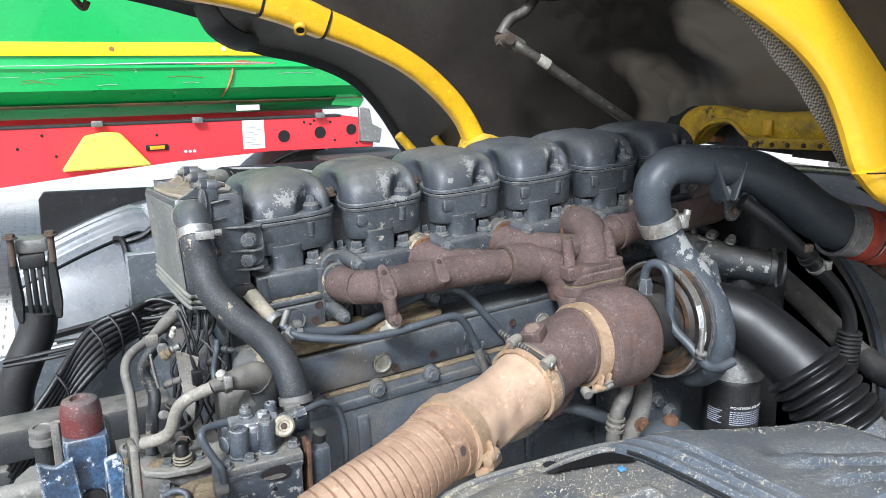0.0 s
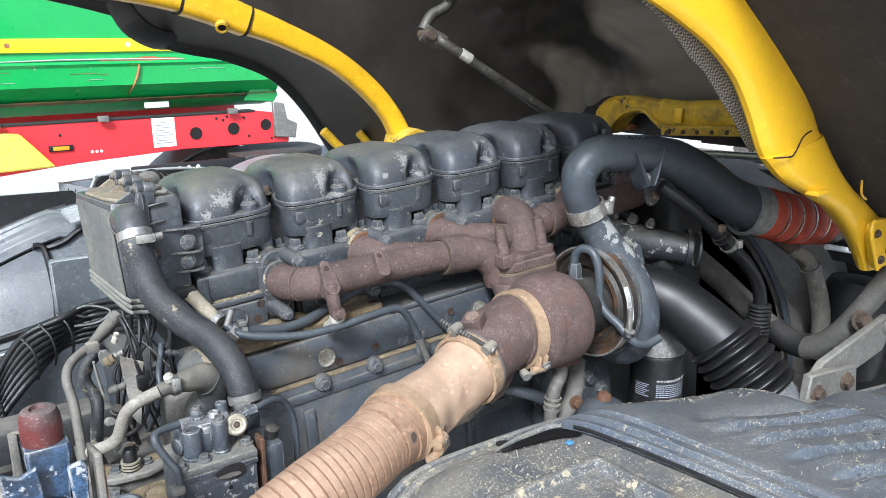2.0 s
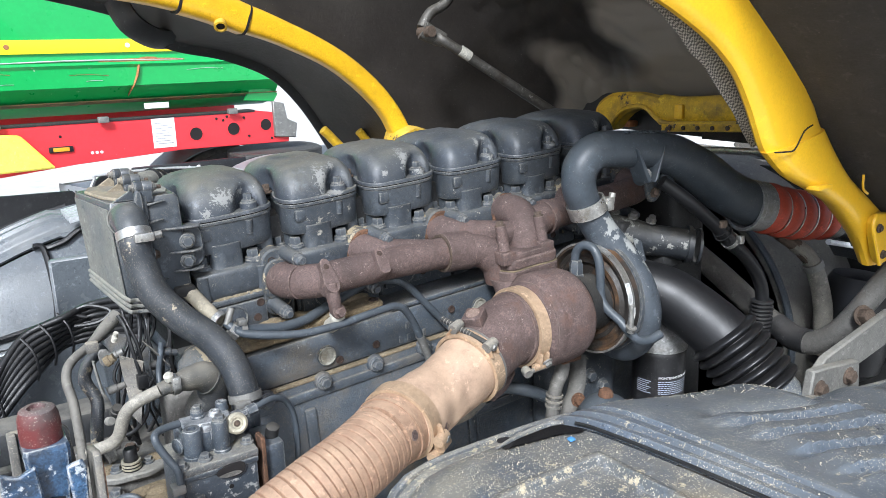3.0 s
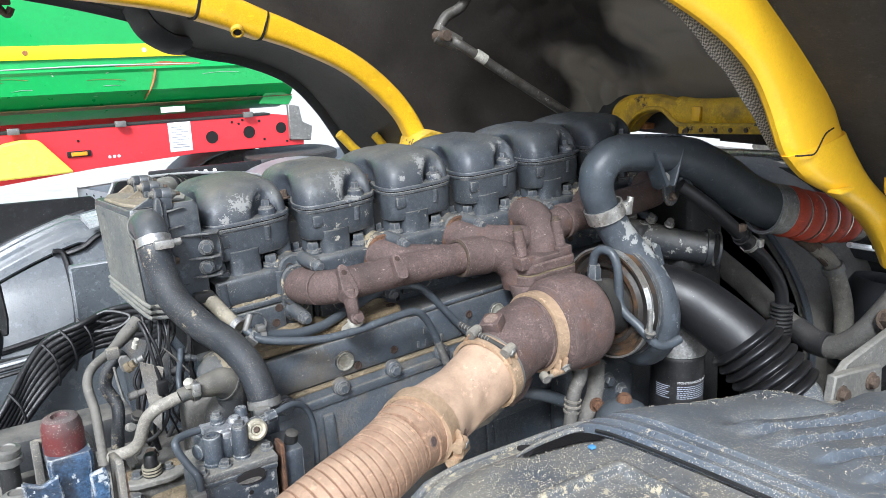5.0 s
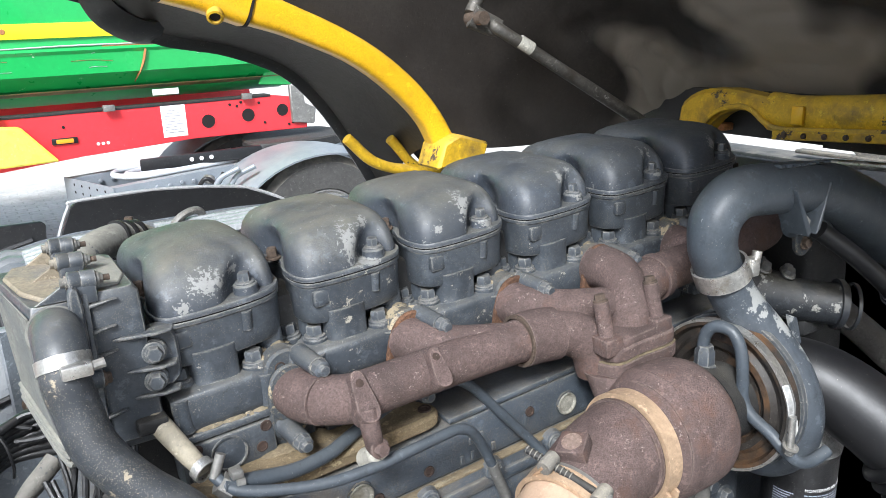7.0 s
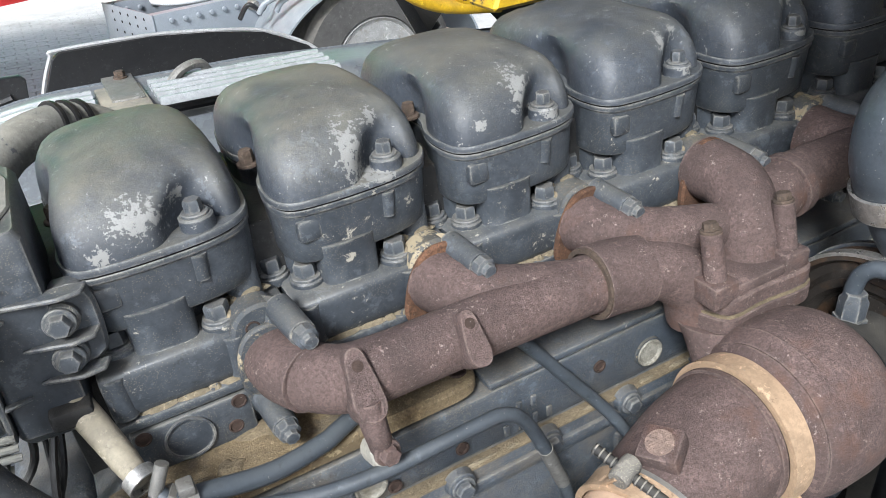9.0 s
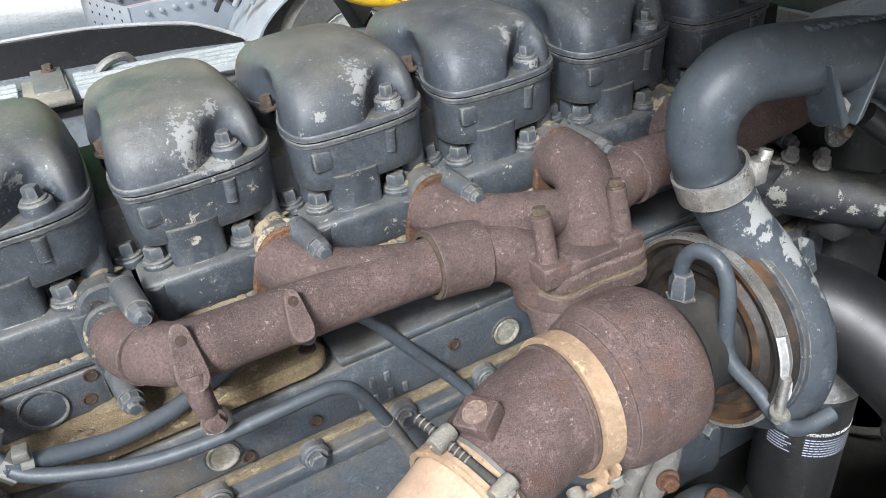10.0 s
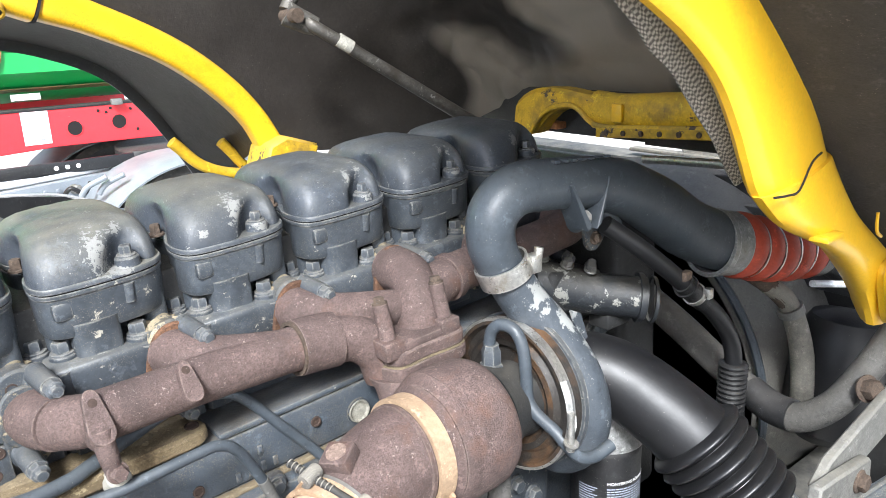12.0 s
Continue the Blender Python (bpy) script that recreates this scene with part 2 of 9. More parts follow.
M["yellow"] = pm("yellow_cab_paint", specks=0, mottle=0.06, scuff=0.10, base=(0.80, 0.46, 0.018), rough=0.36, var=0.07, scale=5, bump=0.05, coat=0.25, chips=((0.16, 0.10, 0.04), 0.225, 60), dust=((0.62, 0.43, 0.10), 0.25, 8))
M["yellow_worn"] = pm("worn_yellow_paint", specks=0, mottle=0.18, scuff=0.25, base=(0.76, 0.43, 0.016), rough=0.34, var=0.12, scale=7, bump=0.08, coat=0.2, chips=((0.13, 0.08, 0.03), 0.275, 50), stain=((0.40, 0.235, 0.03), 0.33, 9), dust=((0.55, 0.38, 0.10), 0.35, 9))
M["blue_print"] = pm("pale_blue_print", specks=0, mottle=0.06, scuff=0.10, base=(0.42, 0.47, 0.55), rough=0.6)
M["rust_hole"] = pm("rusty_bore", (0.050, 0.030, 0.022), 0.9, var=0.3, scale=50)
M["yellow_dirty"] = pm("dirty_yellow_paint", (0.66, 0.40, 0.02), 0.5, var=0.12, scale=9, bump=0.15, stain=((0.13, 0.085, 0.035), 0.40, 14), chips=((0.07, 0.05, 0.035), 0.315, 30), dust=((0.35, 0.25, 0.10), 0.5, 12))
# the patch is a dusty film plus light on the mat, painted pale
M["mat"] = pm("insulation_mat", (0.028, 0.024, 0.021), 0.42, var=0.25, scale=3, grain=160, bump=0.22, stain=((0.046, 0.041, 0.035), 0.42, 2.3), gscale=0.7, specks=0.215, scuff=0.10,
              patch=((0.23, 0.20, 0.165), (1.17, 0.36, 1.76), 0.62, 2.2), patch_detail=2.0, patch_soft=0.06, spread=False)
M["felt"] = pm("speckled_liner", (0.040, 0.038, 0.037), 0.7, var=0.25, scale=6, grain=320, bump=0.6, chips=((0.13, 0.12, 0.11), 0.27, 260))
def woven(name, a, b, size):
    """A cloth of two strands, over and under."""
    m = pm(name, a, 0.8, var=0.25, scale=60, grain=500, bump=0.4)
    nt = m.node_tree
    bs = nt.nodes["Principled BSDF"]
    old = bs.inputs["Base Color"].links[0].from_socket
    tc = nt.nodes.new("ShaderNodeTexCoord")
    mp = nt.nodes.new("ShaderNodeMapping")
    mp.inputs["Rotation"].default_value = (0, radians(48), 0)
    ch = nt.nodes.new("ShaderNodeTexChecker")
    ch.inputs["Scale"].default_value = size
    nt.links.new(tc.outputs["Object"], mp.inputs["Vector"])
    nt.links.new(mp.outputs[0], ch.inputs["Vector"])
    mx = nt.nodes.new("ShaderNodeMix"); mx.data_type = "RGBA"
    nt.links.new(ch.outputs["Fac"], mx.inputs["Factor"])
    nt.links.new(old, mx.inputs["A"])
    mx.inputs["B"].default_value = (*b, 1)
    nt.links.new(mx.outputs["Result"], bs.inputs["Base Color"])
    return m


M["weave"] = woven("woven_tape", (0.40, 0.38, 0.34), (0.095, 0.090, 0.082), 285)
M["trim_black"] = pm("black_edge_trim", base=(0.018, 0.018, 0.019), rough=0.45, bump=0.15, dust=((0.12, 0.11, 0.1), 0.5, 10), chips=((0.14, 0.12, 0.1), 0.255, 60))
M["guard"] = pm("dusty_mudguard", edge=((0.34, 0.345, 0.335), 0.35), base=(0.062, 0.080, 0.106), rough=0.24, var=0.2, scale=6, bump=0.10, dust=((0.225, 0.225, 0.205), 0.45, 7), stain=((0.165, 0.142, 0.100), 0.31, 8), grit=((0.46, 0.425, 0.34), 1.0, 10), specks=0.38, mottle=0.3, scuff=0.4, chips=((0.36, 0.32, 0.24), 0.30, 120), cell=520)
M["guard_dusty"] = pm("sand_strewn_mudguard", edge=((0.36, 0.345, 0.31), 0.4), base=(0.070, 0.084, 0.102), rough=0.34, var=0.25, scale=8, bump=0.22, dust=((0.27, 0.245, 0.195), 0.65, 9), stain=((0.205, 0.168, 0.108), 0.41, 8), grit=((0.50, 0.455, 0.35), 1.0, 12), specks=0.45, mottle=0.4, chips=((0.42, 0.36, 0.25), 0.34, 80), cell=480)
M["boot"] = pm("black_rubber_boot", (0.007, 0.007, 0.008), 0.34, bump=0.06, dust=((0.06, 0.056, 0.05), 0.2, 14), specks=0.22, scuff=0.15, mottle=0.1)
M["guard_far"] = pm("grey_mudguard", (0.12, 0.135, 0.15), 0.24, mottle=0.15, var=0.15, bump=0.1, dust=((0.30, 0.29, 0.26), 0.45, 8), chips=((0.32, 0.31, 0.28), 0.26, 90))
# grey plastic whose base colour holds the sky's reflection on the ribs
M["rib_pale"] = pm("sky_pale_plastic", (0.33, 0.345, 0.355), 0.28, var=0.15, scale=12, specks=0.22, mottle=0.15, scuff=0.3, stain=((0.20, 0.205, 0.20), 0.36, 20))
M["panel"] = pm("black_panel", (0.016, 0.016, 0.017), 0.4, bump=0.12, chips=((0.13, 0.12, 0.1), 0.25, 120))
M["worn_face"] = pm("worn_boss_face", (0.25, 0.175, 0.14), 0.85, var=0.3, scale=60, bump=0.5, chips=((0.10, 0.07, 0.06), 0.33, 300))
M["crumb"] = pm("sand_grain", (0.33, 0.30, 0.235), 0.9, var=0.3, scale=60, specks=0, mottle=0.2)
M["clod"] = pm("crusted_dust", (0.25, 0.205, 0.135), 0.95, var=0.3, scale=50, grain=400, bump=0.8, chips=((0.07, 0.075, 0.08), 0.33, 70))
M["dirt"] = pm("dry_dirt", (0.20, 0.155, 0.095), 0.95, var=0.3, scale=40, grain=500, bump=0.8)
M["caked"] = pm("dirt_caked_paint", base=(0.052, 0.062, 0.072), rough=0.5, dust=((0.25, 0.205, 0.135), 0.35, 40), stain=((0.15, 0.12, 0.08), 0.36, 55), bump=0.4, grit=((0.26, 0.21, 0.14), 0.6, 30), chips=((0.32, 0.265, 0.175), 0.38, 60))
M["dusty_olive"] = pm("olive_dust", base=(0.165, 0.165, 0.148), rough=0.7, var=0.2, scale=14, chips=((0.07, 0.075, 0.08), 0.30, 50), dust=((0.30, 0.28, 0.225), 0.6, 14), bump=0.25, stain=((0.10, 0.108, 0.112), 0.42, 9))
M["gritty"] = pm("gritty_grey_metal", base=(0.16, 0.152, 0.138), rough=0.65, var=0.25, scale=12, dust=((0.36, 0.32, 0.245), 0.7, 14), stain=((0.23, 0.192, 0.14), 0.42, 12), bump=0.35, grit=((0.38, 0.34, 0.26), 0.8, 20), chips=((0.05, 0.05, 0.05), 0.30, 60))
M["scraped"] = pm("scraped_aluminium", edge=((0.62, 0.62, 0.60), 0.8), base=(0.40, 0.405, 0.41), rough=0.34, metal=0.55, var=0.3, scale=40, stain=((0.10, 0.112, 0.125), 0.40, 45), bump=0.3, chips=((0.10, 0.11, 0.12), 0.31, 90))
M["valve_top"] = pm("sandy_valve_plate", edge=((0.40, 0.38, 0.33), 0.8), base=(0.105, 0.108, 0.108), rough=0.6, dust=((0.27, 0.245, 0.19), 0.7, 30), stain=((0.05, 0.052, 0.055), 0.42, 30), bump=0.3, grit=((0.36, 0.32, 0.25), 0.9, 24), specks=0.28)
M["brass_pale"] = pm("pale_yellow_metal", (0.46, 0.42, 0.32), 0.45, 0.4, var=0.2, scale=30, stain=((0.24, 0.19, 0.12), 0.36, 50), bump=0.15)
M["hose_pale"] = pm("pale_grey_hose", base=(0.215, 0.200, 0.170), rough=0.62, var=0.2, scale=14, dust=((0.34, 0.305, 0.245), 0.5, 22), stain=((0.10, 0.092, 0.078), 0.36, 20), bump=0.2, grit=((0.36, 0.33, 0.26), 0.6, 20))
M["elbow"] = pm("dust_caked_rubber", base=(0.050, 0.052, 0.054), rough=0.5, var=0.3, scale=12, dust=((0.215, 0.195, 0.155), 0.7, 16), stain=((0.115, 0.104, 0.083), 0.42, 14), bump=0.3, grit=((0.25, 0.225, 0.175), 0.7, 20))
M["box_dust"] = pm("tan_dust_on_plastic", base=(0.27, 0.225, 0.16), rough=0.75, var=0.25, scale=14, stain=((0.12, 0.128, 0.132), 0.40, 16), chips=((0.09, 0.10, 0.11), 0.28, 60), bump=0.2)
M["ledge_dirt"] = pm("brown_dirt_on_paint", base=(0.215, 0.158, 0.088), rough=0.9, var=0.35, scale=18, grain=420, stain=((0.060, 0.066, 0.070), 0.40, 17), chips=((0.34, 0.27, 0.16), 0.33, 70), bump=0.6, grit=((0.34, 0.27, 0.17), 0.7, 20))
M["plug_dirt"] = pm("dirty_pale_plug", edge=((0.14, 0.125, 0.095), 0.6), base=(0.33, 0.315, 0.265), rough=0.6, metal=0.1, var=0.3, scale=40, stain=((0.15, 0.128, 0.088), 0.42, 45), chips=((0.08, 0.085, 0.09), 0.30, 110), bump=0.4)
M["shroud"] = pm("grey_dusty_plastic", base=(0.135, 0.129, 0.116), rough=0.6, var=0.25, scale=8, dust=((0.25, 0.235, 0.20), 0.4, 10), stain=((0.14, 0.13, 0.11), 0.42, 9), chips=((0.08, 0.078, 0.07), 0.29, 40), bump=0.2)
M["gritty_dark"] = pm("grey_dusty_hose", (0.115, 0.109, 0.099), 0.6, var=0.25, scale=12, dust=((0.20, 0.18, 0.145), 0.5, 14), stain=((0.055, 0.052, 0.048), 0.42, 12), bump=0.3, chips=((0.03, 0.03, 0.03), 0.27, 60))
M["frame_dusty"] = pm("dusty_steel", (0.20, 0.194, 0.176), 0.6, 0.1, var=0.25, scale=14, dust=((0.30, 0.28, 0.23), 0.6, 18), stain=((0.09, 0.085, 0.075), 0.38, 14), bump=0.25)
M["flaked_dark"] = pm("flaked_black_paint", (0.024, 0.027, 0.031), 0.42, bump=0.25, chips=((0.25, 0.245, 0.22), 0.325, 26), dust=(SAND, 0.3, 20))
M["blue_tag"] = pm("blue_tape", (0.08, 0.26, 0.50), 0.5)
M["white_edge"] = pm("pale_edge", specks=0, mottle=0.06, scuff=0.10, base=(0.5, 0.5, 0.5), rough=0.5)
M["frame"] = pm("chassis_paint", base=(0.035, 0.037, 0.040), rough=0.6, dust=((0.27, 0.25, 0.21), 0.8, 16), bump=0.25)
# dark metal; also fills gaps that lie in shade
M["dark"] = pm("oily_metal_and_gap_shade", base=(0.020, 0.020, 0.020), rough=0.6, bump=0.3, dust=((0.13, 0.115, 0.09), 0.4, 20))
M["green"] = pm("green_trailer_paint", specks=0, mottle=0.06, scuff=0.10, base=(0.008, 0.34, 0.075), rough=0.3, var=0.05, scale=2, grain=40, bump=0.03, coat=0.3, chips=((0.42, 0.50, 0.36), 0.245, 14), spread=False)
# dull green; the brown stain paints the reflection low on the body
M["green_dull"] = pm("green_and_brown_reflection", (0.10, 0.13, 0.03), 0.5, var=0.3, scale=3, grain=30, stain=((0.33, 0.14, 0.06), 0.5, 3), spread=False)
M["stripe"] = pm("yellow_stripe", specks=0, mottle=0.06, scuff=0.10, base=(0.88, 0.72, 0.02), rough=0.4, var=0.04, scale=2, grain=40, bump=0.02)
M["red"] = pm("red_chassis_paint", specks=0, mottle=0.06, scuff=0.10, base=(0.72, 0.035, 0.045), rough=0.42, var=0.06, scale=2, grain=30, bump=0.03, chips=((0.7, 0.3, 0.25), 0.23, 25))
M["lemon"] = pm("pale_yellow_paint", (0.85, 0.72, 0.10), 0.5, var=0.08, scale=5, chips=((0.4, 0.32, 0.1), 0.24, 30))
M["paper"] = pm("white_label", specks=0, mottle=0.06, scuff=0.10, base=(0.75, 0.75, 0.75), rough=0.6, var=0.04)
M["ink"] = pm("grey_print", specks=0, mottle=0.06, scuff=0.10, base=(0.30, 0.30, 0.31), rough=0.7)
M["amber"] = pm("amber_lens", specks=0, mottle=0.06, scuff=0.10, base=(0.85, 0.32, 0.02), rough=0.3)
M["hole"] = pm("deep_hole", specks=0, mottle=0.06, scuff=0.10, base=(0.008, 0.006, 0.006), rough=0.9)
M["scar"] = pm("rust_scar", (0.40, 0.16, 0.06), 0.8, var=0.4, scale=12)
M["silver"] = pm("silver_blue_paint", specks=0, mottle=0.06, scuff=0.10, base=(0.22, 0.245, 0.27), rough=0.35, metal=0.2, var=0.08, scale=4, grain=90, dust=((0.45, 0.44, 0.42), 0.4, 8))
M["tyre"] = pm("tyre_rubber", (0.055, 0.053, 0.050), 0.8, dust=((0.3, 0.27, 0.22), 0.6, 12), bump=0.3)
M["cap"] = pm("faded_red_cap", base=(0.075, 0.045, 0.043), rough=0.42, var=0.4, scale=16, stain=((0.120, 0.014, 0.014), 0.50, 20), dust=((0.15, 0.125, 0.115), 0.75, 24), chips=((0.42, 0.36, 0.30), 0.25, 170), specks=0.30, grit=((0.45, 0.40, 0.33), 0.5, 22), bump=0.2)
M["blue"] = pm("worn_blue_paint", edge=((0.55, 0.56, 0.55), 0.95), base=(0.036, 0.085, 0.165), rough=0.24, metal=0.2, var=0.5, scale=22, chips=((0.42, 0.45, 0.47), 0.345, 34), stain=((0.020, 0.024, 0.032), 0.47, 26), dust=((0.16, 0.19, 0.23), 0.6, 30), bump=0.2, coat=0.2, specks=0.24)
M["tape"] = pm("beige_sleeve", (0.33, 0.29, 0.215), 0.7, var=0.2, bump=0.2, dust=((0.3, 0.26, 0.19), 0.4, 30), stain=((0.16, 0.14, 0.11), 0.40, 40))
M["white_print"] = pm("white_print", specks=0, mottle=0.06, scuff=0.10, base=(0.75, 0.76, 0.76), rough=0.6)
M["paving"] = pm("concrete_pavers", specks=0, mottle=0.06, scuff=0.10, base=(0.62, 0.60, 0.56), rough=0.8, var=0.12, scale=1.5, grain=50, bump=0.3, stain=((0.38, 0.36, 0.32), 0.4, 1.0))
M["joint"] = pm("sandy_joint", specks=0, mottle=0.06, scuff=0.10, base=(0.56, 0.535, 0.49), rough=0.9, var=0.2, scale=4)
M["glass_white"] = pm("lacquer_and_daylight", specks=0, mottle=0.06, scuff=0.10, base=(0.6, 0.62, 0.64), rough=0.3)


# ---- mesh tools ----
def spline(pts, n=8, radii=None):
    """A smooth line through pts (Catmull-Rom); returns points and radii."""
    P = [Vector(p) for p in pts]
    R = list(radii) if isinstance(radii, (list, tuple)) else [radii or 0.01] * len(P)
    if len(P) == 2:
        return [P[0].lerp(P[1], i / n) for i in range(n + 1)], [R[0] + (R[1] - R[0]) * i / n for i in range(n + 1)]
    out, rad = [], []
    for i in range(len(P) - 1):
        a, b, c, d = P[max(i - 1, 0)], P[i], P[i + 1], P[min(i + 2, len(P) - 1)]
        for k in range(n):
            t = k / n
            out.append(0.5 * ((2 * b) + (c - a) * t + (2 * a - 5 * b + 4 * c - d) * t * t + (3 * b - a - 3 * c + d) * t ** 3))
            s = t * t * (3 - 2 * t)
            rad.append(R[i] + (R[i + 1] - R[i]) * s)
    return out + [P[-1]], rad + [R[-1]]


def sweep(path, rads, seg=18, cap=True, squash=None, power=1.0):
    """A closed skin round a path."""
    bm = bmesh.new()
    up = Vector((0, 0, 1)) if abs((path[1] - path[0]).normalized().z) < 0.9 else Vector((1, 0, 0))
    rings = []
    for i, p in enumerate(path):
        tan = (path[min(i + 1, len(path) - 1)] - path[max(i - 1, 0)]).normalized()
        side = tan.cross(up).normalized()
        up = side.cross(tan).normalized()
        sq = squash or (1, 1)
        rings.append([bm.verts.new(p + (side * math.copysign(abs(math.cos(a)) ** power, math.cos(a)) * sq[0] + up * math.copysign(abs(math.sin(a)) ** power, math.sin(a)) * sq[1]) * rads[i])
                      for a in (2 * math.pi * k / seg for k in range(seg))])
    for r, s in zip(rings, rings[1:]):
        for k in range(seg):
            bm.faces.new((r[k], r[(k + 1) % seg], s[(k + 1) % seg], s[k]))
    if cap:
        bm.faces.new(rings[0][::-1]), bm.faces.new(rings[-1])
    return bm


def tube(pts, r, seg=18, n=8, cap=True, squash=None, power=1.0):
    path, rads = spline(pts, n, r)
    return sweep(path, rads, seg, cap, squash, power)


def axis_frame(origin, axis):
    q = Vector(axis).normalized().to_track_quat("Z", "Y").to_matrix().to_4x4()
    return Matrix.Translation(origin) @ q


def lathe(profile, origin=(0, 0, 0), axis=(0, 0, 1), seg=32, arc=None):
    """A body turned round axis. profile: (radius, height) from one end to the other."""
    bm = bmesh.new()
    rings = []
    for r, h in profile:
        if r <= 1e-6:
            rings.append([bm.verts.new((0, 0, h))])
        else:
            rings.append([bm.verts.new((r * math.cos(2 * math.pi * k / seg), r * math.sin(2 * math.pi * k / seg), h)) for k in range(seg)])
    for a, b in zip(rings, rings[1:]):
        for k in range(seg):
            j = (k + 1) % seg
            if len(a) == 1 and len(b) == 1:
                continue
            if len(a) == 1:
                bm.faces.new((a[0], b[j], b[k])[::-1])
            elif len(b) == 1:
                bm.faces.new((a[k], a[j], b[0]))
            else:
                bm.faces.new((a[k], a[j], b[j], b[k]))
    for ring, flip in ((rings[0], True), (rings[-1], False)):
        if len(ring) > 1:
            bm.faces.new(ring[::-1] if flip else ring)
    bm.transform(axis_frame(origin, axis))
    return bm


def band(r, w, th, origin, axis, seg=40):
    """A flat ring (a hose clamp's strap)."""
    bm = bmesh.new()
    rings = []
    for rr, h in ((r, -w / 2), (r + th, -w / 2), (r + th, w / 2), (r, w / 2)):
        rings.append([bm.verts.new((rr * math.cos(2 * math.pi * k / seg), rr * math.sin(2 * math.pi * k / seg), h)) for k in range(seg)])
    for i in range(4):
        a, b = rings[i], rings[(i + 1) % 4]
        for k in range(seg):
            j = (k + 1) % seg
            bm.faces.new((a[k], a[j], b[j], b[k]))
    bm.transform(axis_frame(origin, axis))
    return bm


def rbox(lo, hi, bevel=0.004, seg=2):
    """A box from corner to corner with rounded edges."""
    bm = bmesh.new()
    bmesh.ops.create_cube(bm, size=1)
    s = [hi[i] - lo[i] for i in range(3)]
    c = [(hi[i] + lo[i]) / 2 for i in range(3)]
    bm.transform(Matrix.Translation(c) @ Matrix.Diagonal((*s, 1)))
    if bevel:
        bmesh.ops.bevel(bm, geom=bm.edges[:] + bm.verts[:], offset=min(bevel, min(s) * 0.45), segments=seg, profile=0.5, affect="EDGES")
    return bm


def slab(outline, lo, hi, plane="xy", bevel=0.002, holes=()):
    """A flat piece: an outline in a plane, thick from lo to hi along the third axis."""
    bm = bmesh.new()
    put = {"xy": lambda a, b, c: (a, b, c), "xz": lambda a, b, c: (a, c, b), "yz": lambda a, b, c: (c, a, b)}[plane]
    f = bm.faces.new([bm.verts.new(put(a, b, lo)) for a, b in outline])
    ext = bmesh.ops.extrude_face_region(bm, geom=[f])
    move = Vector(put(0, 0, hi - lo))
    for v in ext["geom"]:
        if isinstance(v, bmesh.types.BMVert):
            v.co += move
    bmesh.ops.recalc_face_normals(bm, faces=bm.faces[:])
    if bevel:
        bmesh.ops.bevel(bm, geom=bm.edges[:], offset=bevel, segments=1, affect="EDGES")
    return bm


def rounded(pts, times=2):
    """Corner cutting of a closed outline."""
    for _ in range(times):
        out = []
        for (ax, ay), (bx, by) in zip(pts, pts[1:] + pts[:1]):
            out += [(ax * 0.75 + bx * 0.25, ay * 0.75 + by * 0.25), (ax * 0.25 + bx * 0.75, ay * 0.25 + by * 0.75)]
        pts = out
    return pts


def loft(levels, cap=True):
    """A skin through closed loops with the same number of points."""
    bm = bmesh.new()
    rings = [[bm.verts.new(p) for p in lv] for lv in levels]
    for a, b in zip(rings, rings[1:]):
        for k in range(len(a)):
            j = (k + 1) % len(a)
            bm.faces.new((a[k], a[j], b[j], b[k]))
    if cap:
        bm.faces.new(rings[0][::-1]), bm.faces.new(rings[-1])
    bmesh.ops.recalc_face_normals(bm, faces=bm.faces[:])
    return bm


def sheet(fn, nu, nv, thick=0.0):
    """A surface fn(u, v) for u, v from 0 to 1, made solid."""
    bm = bmesh.new()
    V = [[bm.verts.new(fn(i / nu, j / nv)) for j in range(nv + 1)] for i in range(nu + 1)]
    for i in range(nu):
        for j in range(nv):
            bm.faces.new((V[i][j], V[i + 1][j], V[i + 1][j + 1], V[i][j + 1]))
    bmesh.ops.recalc_face_normals(bm, faces=bm.faces[:])
    if thick:
        bmesh.ops.solidify(bm, geom=bm.faces[:], thickness=thick)
    return bm


def join(*bms):
    out = bmesh.new()
    for b in bms:
        me = bpy.data.meshes.new("tmp")
        b.to_mesh(me)
        out.from_mesh(me)
        bpy.data.meshes.remove(me)
        b.free()
    return out


def hexhead(origin, axis, r=0.009, h=0.009, washer=1.35):
    """A hexagon bolt head on its washer."""
    w = lathe([(r * washer, 0), (r * washer, 0.002), (r * washer * 0.93, 0.0028)], origin, axis, 20)
    x = lathe([(r, 0.0028), (r, h * 0.85), (r * 0.86, h), (0, h)], origin, axis, 6)
    return join(w, x)


def mesh_of(bm, material, smooth=True, angle=38):
    me = bpy.data.meshes.new("mesh")
    bmesh.ops.recalc_face_normals(bm, faces=bm.faces[:])
    bm.to_mesh(me)
    bm.free()
    me.materials.append(material)
    if smooth:
        for p in me.polygons:
            p.use_smooth = True
        me.set_sharp_from_angle(angle=radians(angle))
    return me


EM = Matrix.Translation((0.31, 0, 1.594)) @ pose(0, 0, 0, 0, -3.43, 0) @ Matrix.Translation((-0.31, 0, -1.594))


def thing(name, at, label, category, group="", kind=""):
    """A thing's Empty at its base."""
    ob = new(name)
    ob.empty_display_size = 0.05
    ob.matrix_world = Matrix.Translation(at)
    return tagged(ob, label, category, group, kind)


